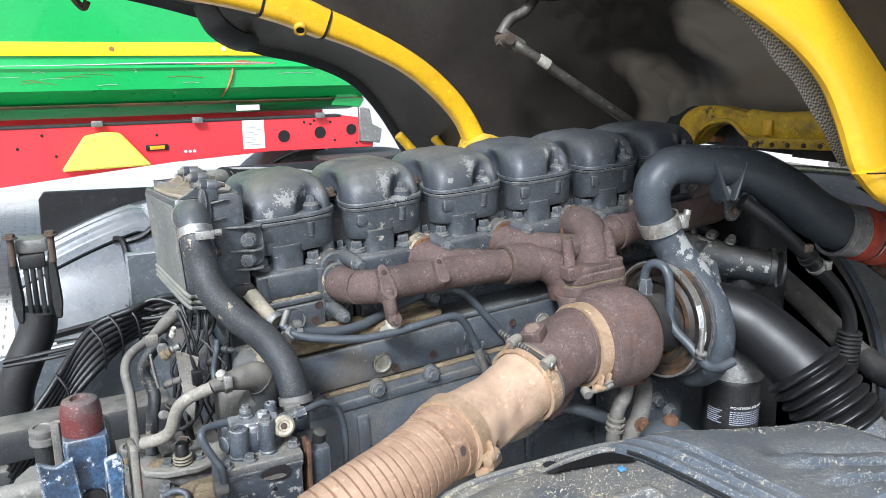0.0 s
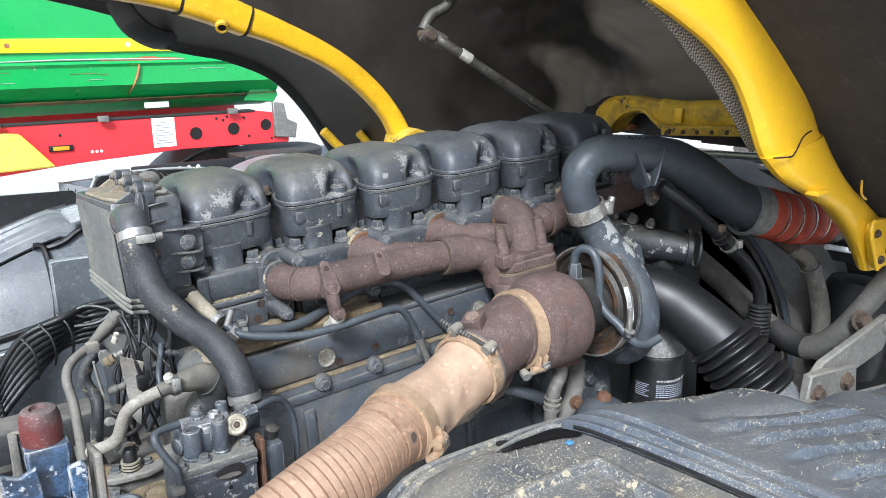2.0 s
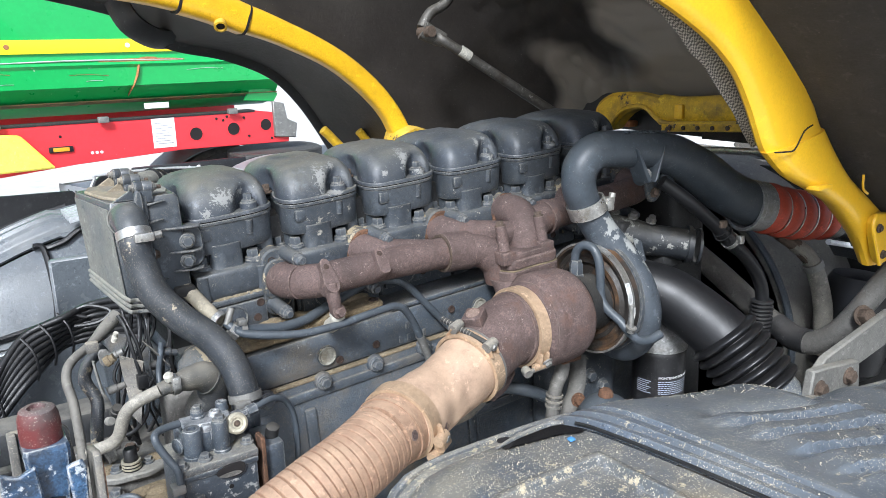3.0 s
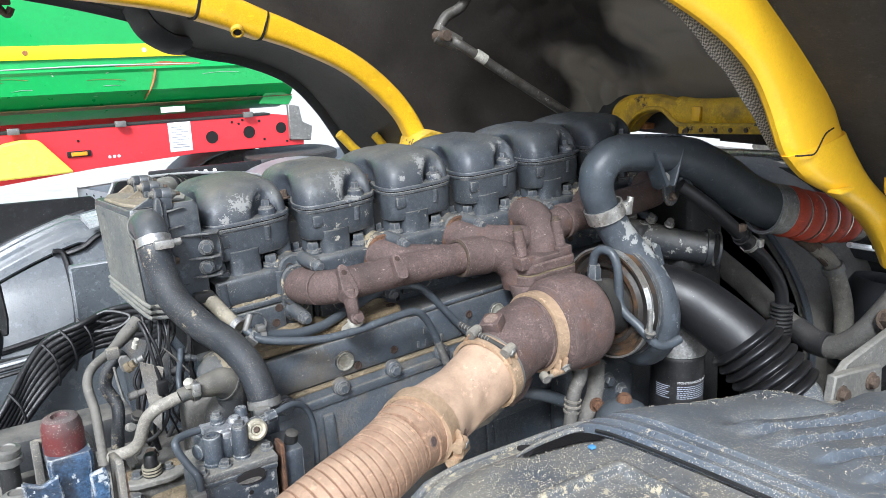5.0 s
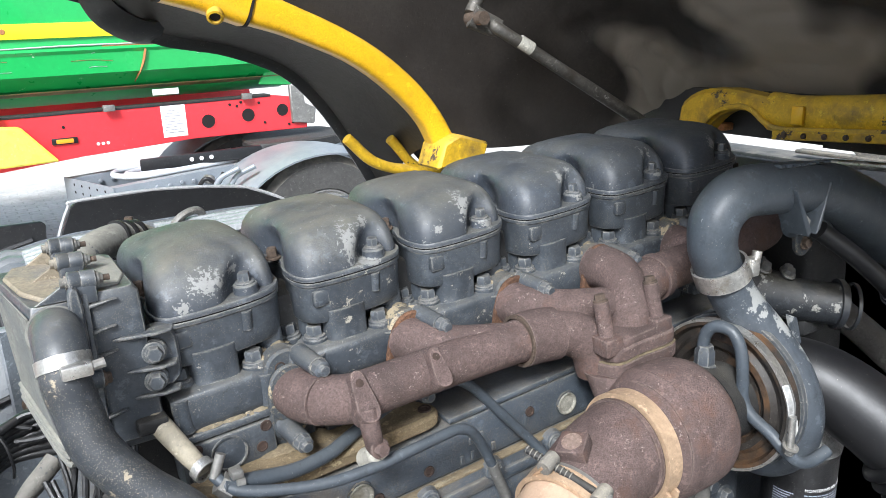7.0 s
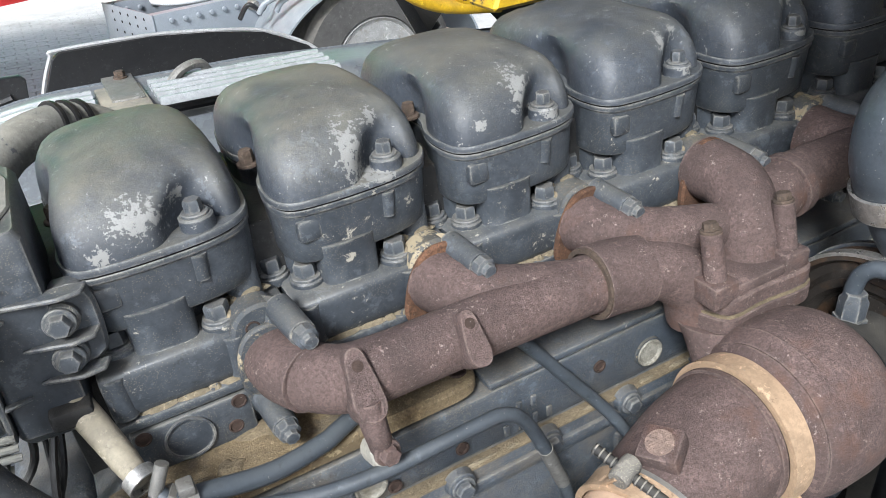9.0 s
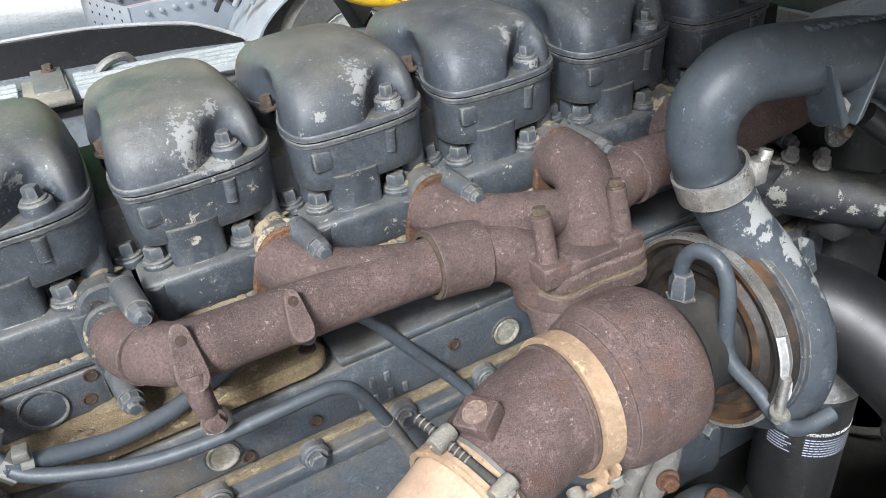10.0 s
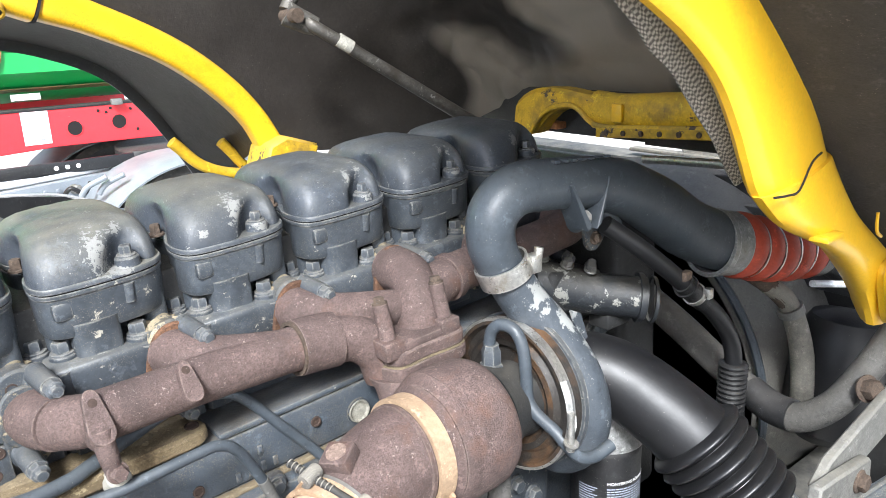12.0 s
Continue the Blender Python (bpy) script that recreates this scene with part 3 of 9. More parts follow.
def part(name, bm, material, parent=None, label="", tilt=False):
    """Links a bmesh, in world metres, as one mesh object under a thing or part. tilt: given in the engine's own sloping frame."""
    if tilt:
        bm.transform(EM)
    me = mesh_of(bm, M[material])
    me.name = name
    ob = new(name, me)
    if parent is not None:
        ob.parent = parent
        m = Matrix.Identity(4)
        p = parent
        while p is not None:
            m = p.matrix_basis.inverted() @ m if p.parent is None else m
            p = p.parent
        if parent.parent is None:
            ob.matrix_parent_inverse = parent.matrix_basis.inverted()
    if label:
        ob["label"] = label
    return ob


def solid(name, bm, material, label, category, group="", kind="", tilt=False):
    """A thing that is one mesh."""
    return tagged(part(name, bm, material, None, "", tilt), label, category, group, kind)


# ---- ground ----
def ground_sheet():
    """One sheet to the horizon, with the shallow fall of a yard."""
    def f(u, v):
        return (-400 + 800 * u, -400 + 800 * v, 0.0)
    return sheet(f, 8, 8)


solid("ground", ground_sheet(), "joint", "pale sandy joints of a paved concrete yard", "ground", kind="structure")



def paving():
    """Herring rows of concrete pavers with open joints, on the visible stretch of the yard."""
    rng = random.Random(8)
    vs, fs = [], []
    for i in range(-16, 12):
        for j in range(0, 76):
            x = i * 0.206 + (0.103 if j % 2 else 0)
            y = 1.7 + j * 0.106
            z = 0.009 + 0.003 * rng.random()
            k = len(vs)
            a, b, c = 0.100, 0.050, 0.006
            vs += [(x - a, y - b, 0.0), (x + a, y - b, 0.0), (x + a, y + b, 0.0), (x - a, y + b, 0.0),
                   (x - a + c, y - b + c, z), (x + a - c, y - b + c, z), (x + a - c, y + b - c, z), (x - a + c, y + b - c, z)]
            fs += [(k + 4, k + 5, k + 6, k + 7)] + [(k + p, k + (p + 1) % 4, k + 4 + (p + 1) % 4, k + 4 + p) for p in range(4)]
    me = bpy.data.meshes.new("pavers")
    me.from_pydata(vs, [], fs)
    me.materials.append(M["paving"])
    return tagged(new("pavement", me), "pale sunlit concrete block paving of the yard", "pavement", kind="stuff")


paving()


# ---- green tipper trailer ----
def trailer():
    y0 = 4.5
    t = thing("semi_trailer", (0.6, y0 + 1.2, 0.0), "green tipping trailer with yellow stripe on a red chassis", "trailer")
    # body side: (z, how far it stands out)
    prof = [(1.40, 0.42), (1.425, 0.30), (1.50, 0.14), (1.585, 0.045), (1.60, 0.0), (1.715, 0.0), (1.728, -0.012), (1.742, 0.0), (1.80, 0.004), (3.2, 0.03)]
    x0, x1 = -6.5, 1.93

    def side(u, v):
        i = v * (len(prof) - 1)
        k = min(int(i), len(prof) - 2)
        z = prof[k][0] + (prof[k + 1][0] - prof[k][0]) * (i - k)
        d = prof[k][1] + (prof[k + 1][1] - prof[k][1]) * (i - k)
        return (x0 + (x1 - x0) * u, y0 + d, z)
    part("body_side", sheet(side, 12, len(prof) - 1, 0.02), "green", t)
    part("body_front", rbox((x1 - 0.02, y0 + 0.02, 1.6), (x1 + 0.03, y0 + 2.3, 3.2), 0.01), "green", t)
    part("body_far_side", rbox((x0, y0 + 2.3, 1.4), (x1, y0 + 2.34, 3.2), 0.01), "green", t)
    part("body_floor", rbox((x0, y0 + 0.42, 1.39), (x1, y0 + 2.3, 1.43), 0.01), "green_dull", t)
    # thin sheet that carries the painted olive-brown reflection
    part("lower_skirt", sheet(lambda u, v: (x0 + (x1 - x0) * u, y0 + 0.10 + 0.30 * (1 - v) - 0.006, 1.405 + 0.085 * v), 12, 4, 0.006), "green_dull", t, "lower plating with a brown reflection painted into its olive green")
    part("stripe", rbox((x0, y0 - 0.034, 1.805), (x1, y0 - 0.010, 1.892), 0.003), "stripe", t, "bright yellow stripe")
    for i in range(9):
        part("stripe_dot", lathe([(0.016, 0), (0.014, 0.006), (0, 0.007)], (-4.2 + i * 0.72, y0 - 0.034, 1.85), (0, -1, 0), 12), "paper" if i % 2 else "scar", t)
    part("rust_scar", tube([(0.90, y0 - 0.022, 1.72), (0.885, y0 - 0.020, 1.66), (0.86, y0 - 0.018, 1.60), (0.83, y0 + 0.07, 1.52)], [0.022, 0.026, 0.020, 0.012], 8, 6, squash=(1, 0.3)), "scar", t)
    part("scratch", tube([(-2.0, y0 - 0.022, 1.735), (-0.3, y0 - 0.022, 1.745), (0.5, y0 - 0.022, 1.757), (1.2, y0 - 0.022, 1.75)], [0.006, 0.007, 0.012, 0.006], 6, 8, squash=(1, 0.5)), "white_edge", t)
    rng = random.Random(12)
    for k in range(16):
        x, z = -1.6 + 3.2 * rng.random(), 1.61 + 0.12 * rng.random()
        w = 0.05 + 0.22 * rng.random()
        part("scratch", tube([(x, y0 - 0.021, z), (x + w / 2, y0 - 0.021, z + 0.01 * rng.random()), (x + w, y0 - 0.021, z + 0.02 * rng.random() - 0.01)], 0.0022 + 0.0025 * rng.random(), 5, 3, squash=(1, 0.4)), rng.choice(("white_edge", "scar", "white_edge")), t)
    part("rust_patch", slab(rounded([(0.62, 1.742), (0.75, 1.735), (1.10, 1.74), (1.25, 1.75), (1.1, 1.765), (0.7, 1.762)]), y0 - 0.025, y0 - 0.017, "xz", 0), "scar", t)
    part("rust_patch", slab(rounded([(0.88, 1.735), (0.95, 1.728), (1.02, 1.738), (1.04, 1.768), (0.95, 1.775), (0.9, 1.765)]), y0 - 0.026, y0 - 0.018, "xz", 0), "scar", t)
    part("corner_cap", slab([(1.66, 1.43), (1.90, 1.41), (1.94, 1.47), (1.84, 1.525), (1.72, 1.53)], y0 + 0.10, y0 + 0.12, "xz", 0.006), "green", t, "dented green corner plate")
    part("body_label", rbox((0.93, y0 + 0.085, 1.415), (1.10, y0 + 0.091, 1.455), 0.001), "paper", t, "small pale label")
    # chassis rail
    yr = y0 + 0.05
    part("chassis_rail", slab([(-6.5, 1.345), (-6.5, 0.90), (-0.7, 0.97), (0.45, 1.075), (1.15, 1.11), (1.98, 1.10), (1.99, 1.20), (1.90, 1.33), (1.70, 1.36)], yr, yr + 0.03, "xz", 0.004), "red", t, "bright red steel chassis rail")
    part("rail_flange", rbox((-6.5, yr - 0.006, 1.346), (1.72, yr + 0.12, 1.362), 0.004), "dark", t)
    part("far_rail", rbox((-6.5, yr + 1.1, 1.0), (1.95, yr + 1.14, 1.36), 0.004), "red", t)
    for x, z, r in ((1.262, 1.217, 0.046), (1.545, 1.232, 0.046), (1.80, 1.245, 0.043)):
        h = part("lightening_hole", lathe([(r, 0), (r, 0.003), (0, 0.0032)], (x, yr, z), (0, -1, 0), 28), "hole", t, "round dark hole in the rail")
        part("hole_rim", band(r, 0.006, 0.004, (x, yr - 0.002, z), (0, -1, 0), 28), "red", h)
    lab = part("data_label", rbox((0.955, yr - 0.004, 1.137), (1.115, yr - 0.0005, 1.345), 0.001), "paper", t, "white printed data label")
    for k in range(9):
        part("print_line", rbox((0.972, yr - 0.006, 1.31 - 0.018 * k), (1.05 + 0.045 * ((k * 7) % 3) / 2, yr - 0.0042, 1.314 - 0.018 * k), 0), "ink", lab)
    lamp = part("marker_lamp", rbox((0.28, yr - 0.014, 1.165), (0.43, yr, 1.205), 0.004), "rubber", t, "black marker lamp with an amber lens")
    part("lens", rbox((0.305, yr - 0.022, 1.172), (0.405, yr - 0.013, 1.198), 0.004), "amber", lamp)
    for x in (0.545, 0.575, 0.605):
        part("reflector", lathe([(0.010, 0), (0.010, 0.004), (0, 0.005)], (x, yr, 1.145), (0, -1, 0), 14), "paper", t)
    for x, z in ((-0.35, 1.3), (-0.28, 1.16), (-0.5, 1.22), (0.36, 1.27), (1.42, 1.315), (1.47, 1.30), (1.50, 1.325), (1.63, 1.31), (1.66, 1.17), (1.87, 1.15), (1.9, 1.16), (1.84, 1.14), (-0.05, 1.28)):
        part("rail_bolt", lathe([(0.010, 0), (0.010, 0.006), (0, 0.007)], (x, yr, z), (0, -1, 0), 6), "hole", t)
    for x in (-0.8, -0.05, 0.6, 1.5):
        part("body_clip", rbox((x, yr - 0.055, 1.345), (x + 0.07, yr - 0.02, 1.385), 0.004), "dull_steel", t)
    # pale yellow step bracket
    part("bracket", slab([(-0.26, 1.065), (0.30, 1.075), (0.12, 1.30), (0.02, 1.31), (-0.10, 1.29)], yr - 0.10, yr - 0.004, "xz", 0.012), "lemon", t, "folded pale yellow steel bracket")
    part("end_bracket", slab([(1.86, 1.15), (2.03, 1.13), (2.05, 1.24), (1.97, 1.28), (1.95, 1.40), (1.86, 1.42)], yr - 0.03, yr + 0.01, "xz", 0.006), "dull_steel", t, "bent grey steel end plate")
    # landing legs and axles keep the trailer on the ground
    for x in (-3.2,):
        for yy in (yr + 0.1, yr + 1.9):
            part("landing_leg", rbox((x - 0.07, yy - 0.07, 0.12), (x + 0.07, yy + 0.07, 1.3), 0.01), "red", t)
            part("leg_foot", rbox((x - 0.15, yy - 0.12, 0.0), (x + 0.15, yy + 0.12, 0.05), 0.01), "dull_steel", t)
    for x in (-6.2, -5.0):
        for yy in (yr - 0.05, yr + 2.0):
            part("wheel", lathe([(0.25, 0), (0.48, 0.02), (0.5, 0.06), (0.5, 0.26), (0.48, 0.3), (0.25, 0.32)], (x, yy, 0.5), (0, 1, 0), 32), "tyre", t)
    return t


trailer()


# ---- tractor unit under the trailer's neck ----
def tractor():
    t = thing("tractor_unit", (1.5, 4.6, 0.0), "silver-blue tractor chassis with grey mudguards parked under the trailer", "truck")
    turn = pose(0.52, 4.05, 0.0, 0, 0, 17)

    def local(bm):
        """From the chassis's own axes, with its near rear corner at the origin, to the world."""
        bm.transform(turn)
        return bm
    for y, face in ((0.0, 1), (0.56, 0)):
        r = part("frame_rail", local(join(rbox((0.0, y, 0.70), (2.6, y + 0.008, 0.94), 0.002), rbox((0.0, y + 0.006, 0.930), (2.6, y + 0.075, 0.940), 0.002))), "silver", t, "riveted silver-blue frame rail")
        for k in range(6):
            part("rivet", local(lathe([(0.016, 0), (0.014, 0.012), (0.008, 0.015), (0, 0.015)], (0.10 + 0.085 * k, y - 0.001, 0.895 - 0.004 * (k % 2)), (0, -1, 0), 10)), "silver", r)
    e = part("end_crossmember", local(rbox((-0.012, -0.004, 0.72), (-0.002, 0.64, 0.945), 0.003)), "silver", t, "pale end crossmember with rows of holes")
    for k in range(5):
        for z in (0.80, 0.86, 0.91):
            part("plate_hole", local(lathe([(0.009, 0), (0.009, 0.001), (0, 0.0011)], (-0.0125, 0.10 + 0.10 * k, z), (-1, 0, 0), 10)), "hole", e)
    part("deck_plate", local(rbox((0.03, 0.08, 0.80), (2.2, 0.56, 0.835), 0.004)), "panel", t, "black deck plate")
    for a, b, z in ((0.10, 0.46, 0.955), (0.17, 0.38, 0.950)):
        part("ramp_bar", local(tube([(1.15, b, z), (0.55, b, z), (0.16 + a, b - 0.02, z), (0.06 + a, (a + b) / 2, z), (0.16 + a, a + 0.02, z), (0.50, a, z), (1.0, a, z)], 0.020, 10, 6)), "glass_white", t, "pale curved guide bar")
    part("spring_pin", local(lathe([(0.030, 0), (0.030, 0.05), (0.022, 0.06), (0, 0.06)], (0.62, -0.002, 0.885), (0, -1, 0), 16)), "dull_steel", t)
    part("fifth_wheel", slab(rounded([(1.45, 4.35), (1.7, 4.3), (2.2, 4.35), (2.3, 4.75), (2.2, 5.0), (1.6, 5.0)]), 0.98, 1.05, "xy", 0.01), "dark", t, "black fifth wheel plate")
    for k in range(3):
        part("reflector", lathe([(0.014, 0), (0.014, 0.004), (0, 0.005)], (1.06 + 0.065 * k, 4.33, 1.008), (0, -1, 0), 12), "paper", t)
    part("light_bar", rbox((0.74, 4.335, 0.965), (1.55, 4.36, 1.045), 0.01), "panel", t)
    for yy in (3.72, 5.25):
        def guard(u, v, yy=yy):
            a = radians(172 - 164 * u)
            r = 0.62
            e = 0.03 * math.sin(math.pi * v) ** 0.5
            return (1.74 + (r + e) * math.cos(a) * 1.12, yy + 0.62 * v, 0.46 + (r + e) * math.sin(a) * 0.93)
        part("mudguard", sheet(guard, 28, 10, 0.012), "silver", t, "smooth grey-blue wheel mudguard")
        w = part("wheel", lathe([(0.20, 0.08), (0.27, 0.04), (0.29, 0.0), (0.46, 0.0), (0.505, 0.04), (0.51, 0.30), (0.46, 0.34), (0.2, 0.34)], (1.74, yy + 0.06, 0.51), (0, 1, 0), 40), "tyre", t, "dusty black tyre")
        part("rim", lathe([(0.0, 0.10), (0.12, 0.10), (0.14, 0.07), (0.22, 0.06), (0.275, 0.0), (0.285, 0.02)], (1.74, yy + 0.06, 0.51), (0, 1, 0), 32), "alu", w)
    for x in (0.0, 0.10):
        part("mudguard_stay", tube([(1.06 + x, 3.86, 0.90), (1.10 + x, 3.84, 0.955), (1.20 + x, 3.80, 1.005)], 0.017, 10), "silver", t)
    part("air_line", tube([(0.98, 4.0, 0.86), (1.03, 3.95, 0.94), (1.10, 3.95, 0.90), (1.16, 4.0, 0.95)], 0.014, 10), "rubber", t)
    return t


tractor()


# ---- the truck's own frame, under the engine ----
def chassis():
    t = thing("truck_frame", (0.4, 0.13, 0.0), "dusty dark steel frame rails that carry the engine", "truck frame")
    for y in (-0.33, 0.52):
        part("rail", rbox((-3.0, y, 0.72), (1.9, y + 0.07, 0.98), 0.006), "frame", t)
    part("crossmember", rbox((1.6, -0.33, 0.74), (1.7, 0.59, 0.94), 0.01), "frame", t)
    part("rear_crossmember", rbox((-0.9, -0.33, 0.74), (-0.8, 0.59, 0.94), 0.01), "frame", t)
    part("upper_crossmember", rbox((-0.80, 0.02, 1.235), (-0.235, 0.085, 1.285), 0.006), "frame", t, "dusty box-section crossmember")
    part("support_post", rbox((-0.72, 0.03, 0.97), (-0.66, 0.075, 1.24), 0.004), "frame", t)
    part("support_foot", rbox((-0.75, -0.33, 0.97), (-0.63, 0.59, 1.0), 0.004), "frame", t)
    for x in (-1.9, 1.05):
        for y in (-0.98, 0.93):
            part("wheel", lathe([(0.22, 0.0), (0.46, 0.0), (0.5, 0.04), (0.5, 0.28), (0.46, 0.31), (0.22, 0.31)], (x, y, 0.5), (0, 1, 0), 40), "tyre", t)
    part("front_axle", rbox((1.0, -0.7, 0.42), (1.1, 0.95, 0.56), 0.02), "dark", t)
    part("rear_axle", rbox((-1.96, -0.7, 0.4), (-1.84, 0.95, 0.6), 0.02), "dark", t)
    # unseen tray, added to block light from below the engine
    part("noise_tray", rbox((-0.6, -0.26, 0.70), (1.55, 0.52, 0.72), 0.004), "dark", t, "dark tray added to keep the space under the engine in shade")
    return t


chassis()


# ---- far mudguard and panels ----
def far_guard():
    t = thing("mudguard", (-0.1, 0.8, 1.0), "grey plastic mudguard with ribbed crown and dust", "mudguard")
    yw = 0.70

    def crown(x):
        s = max(0.0, min(1.0, (x + 0.46) / 0.40))
        return 1.33 + 0.125 * math.sin(s * math.pi / 2) - 0.06 * max(0.0, x - 0.25)

    def wall(u, v):
        x = -0.46 + 1.3 * u
        zt = crown(x) - 0.035
        zb = 1.21 if x > -0.42 else 1.235
        return (x, yw - 0.10 * (1 - v) ** 1.3, zb + (zt - zb) * v)
    part("inner_wall", sheet(wall, 40, 8, 0.006), "guard_far", t, "smooth grey inner wall that mirrors the sky")

    def top(u, v):
        x = -0.46 + 1.3 * u
        rib = 0.013 * max(0.0, min(1.0, 0.5 + 1.1 * math.cos(v * 2 * math.pi * 3.5))) * (1 if v < 0.93 else 0.2) * (1 if x < -0.175 else 0)
        return (x, yw + 0.17 * v, crown(x) - 0.035 * (1 - min(1, v * 2.2)) ** 2 + rib - 0.004)
    part("ribbed_crown", sheet(top, 44, 84, 0.006), "guard_far", t, "ribbed crown, pale with dust")
    for x0, x1 in ((-0.172, -0.024), (0.064, 0.36)):
        for k in range(5):
            y = yw - 0.030 + 0.027 * k
            part("crown_rib", loft([[(x, y + 0.0075 + 0.0075 * cy, 1.440 + (crown(min(x, 0.25)) - 1.440) + 0.012 * max(0.0, cz)) for cy, cz in ((-1, -1), (-0.8, 0.7), (-0.45, 1), (0.45, 1), (0.8, 0.7), (1, -1))] for x in [x0 + (x1 - x0) * q / 8 for q in range(9)]]), "rib_pale", t, "raised rib, painted pale for the sky it mirrors")
    part("joint_plate", rbox((-0.018, yw - 0.03, 1.4485), (0.055, yw + 0.12, 1.4585), 0.003), "gritty", t, "dusty joint strip between the ribbed fields")
    part("outer_skirt", sheet(lambda u, v: (-0.46 + 1.3 * u, yw + 0.17 + 0.1 * v, crown(-0.46 + 1.3 * u) - 0.03 * v), 20, 4, 0.006), "guard_far", t)
    part("flange_strip", tube([(-0.25, yw - 0.012, 1.40), (-0.228, yw - 0.017, 1.385), (-0.228, yw - 0.073, 1.27), (-0.26, yw - 0.088, 1.245), (-0.45, yw - 0.104, 1.22)], 0.007, 8), "rubber", t, "black rubber edge strip")
    part("flange_top", tube([(-0.228, yw - 0.006, 1.39), (-0.19, yw - 0.012, 1.40), (-0.10, yw - 0.006, 1.435), (0.2, yw - 0.006, 1.44)], 0.007, 8), "rubber", t)
    part("grab_hook", tube([(0.095, yw + 0.08, 1.452), (0.12, yw + 0.08, 1.475), (0.155, yw + 0.09, 1.478), (0.17, yw + 0.1, 1.45)], 0.008, 8), "dull_steel", t)
    part("lower_plate", slab([(-0.24, 1.40), (0.9, 1.40), (0.9, 1.0), (-0.7, 1.0), (-0.7, 1.20), (-0.24, 1.235)], yw - 0.17, yw - 0.15, "xz", 0.004), "guard_far", t, "grey inner plate with a rusty nut")
    part("nut", hexhead((-0.208, yw - 0.17, 1.268), (0, -1, 0), 0.014, 0.016), "rusty_bolt", t)
    part("mount_plate", rbox((0.0, yw + 0.02, 1.455), (0.05, yw + 0.17, 1.462), 0.002), "dull_steel", t)
    part("mount_bolt", hexhead((0.03, yw + 0.15, 1.462), (0, 0, 1), 0.009, 0.012), "rusty_bolt", t)
    return t


far_guard()


def far_panel():
    t = thing("side_panel", (0.1, 0.95, 1.0), "upright black plastic side panel with its lit edge painted pale", "panel")
    out = [(-0.10, 1.36), (-0.09, 1.43), (-0.064, 1.488), (-0.05, 1.499), (0.106, 1.500), (0.22, 1.490), (0.311, 1.475), (0.395, 1.436), (0.431, 1.40), (0.45, 1.36), (0.46, 1.25), (-0.10, 1.25)]
    part("panel", slab(out, 0.945, 0.957, "xz", 0.002), "panel", t)
    # light on the top edge, drawn as a thin pale tube
    part("edge", tube([(-0.103, 0.95, 1.37), (-0.093, 0.95, 1.43), (-0.066, 0.95, 1.49), (-0.05, 0.95, 1.501), (0.106, 0.95, 1.502), (0.22, 0.95, 1.492), (0.311, 0.95, 1.477), (0.395, 0.95, 1.438), (0.433, 0.95, 1.401)], 0.004, 6, 6), "white_edge", t, "pale line for the lit top edge")
    r = thing("side_panel", (-0.3, 0.95, 1.0), "upright black plastic rear panel with rounded corner", "panel")
    part("panel", slab([(-0.40, 1.2), (-0.388, 1.46), (-0.375, 1.478), (-0.12, 1.47), (-0.112, 1.462), (-0.14, 1.25)], 0.945, 0.957, "xz", 0.002), "panel", r)
    part("mould", tube([(-0.388, 0.942, 1.352), (-0.33, 0.942, 1.378), (-0.278, 0.942, 1.398), (-0.21, 0.942, 1.42), (-0.141, 0.942, 1.436)], 0.008, 8), "panel", r)
    for ob in (t, r):
        lo = -0.09 if ob is t else -0.39
        part("panel_foot", rbox((lo, 0.93, 0.99), (lo + 0.2, 0.97, 1.26), 0.004), "dark", ob)


far_panel()


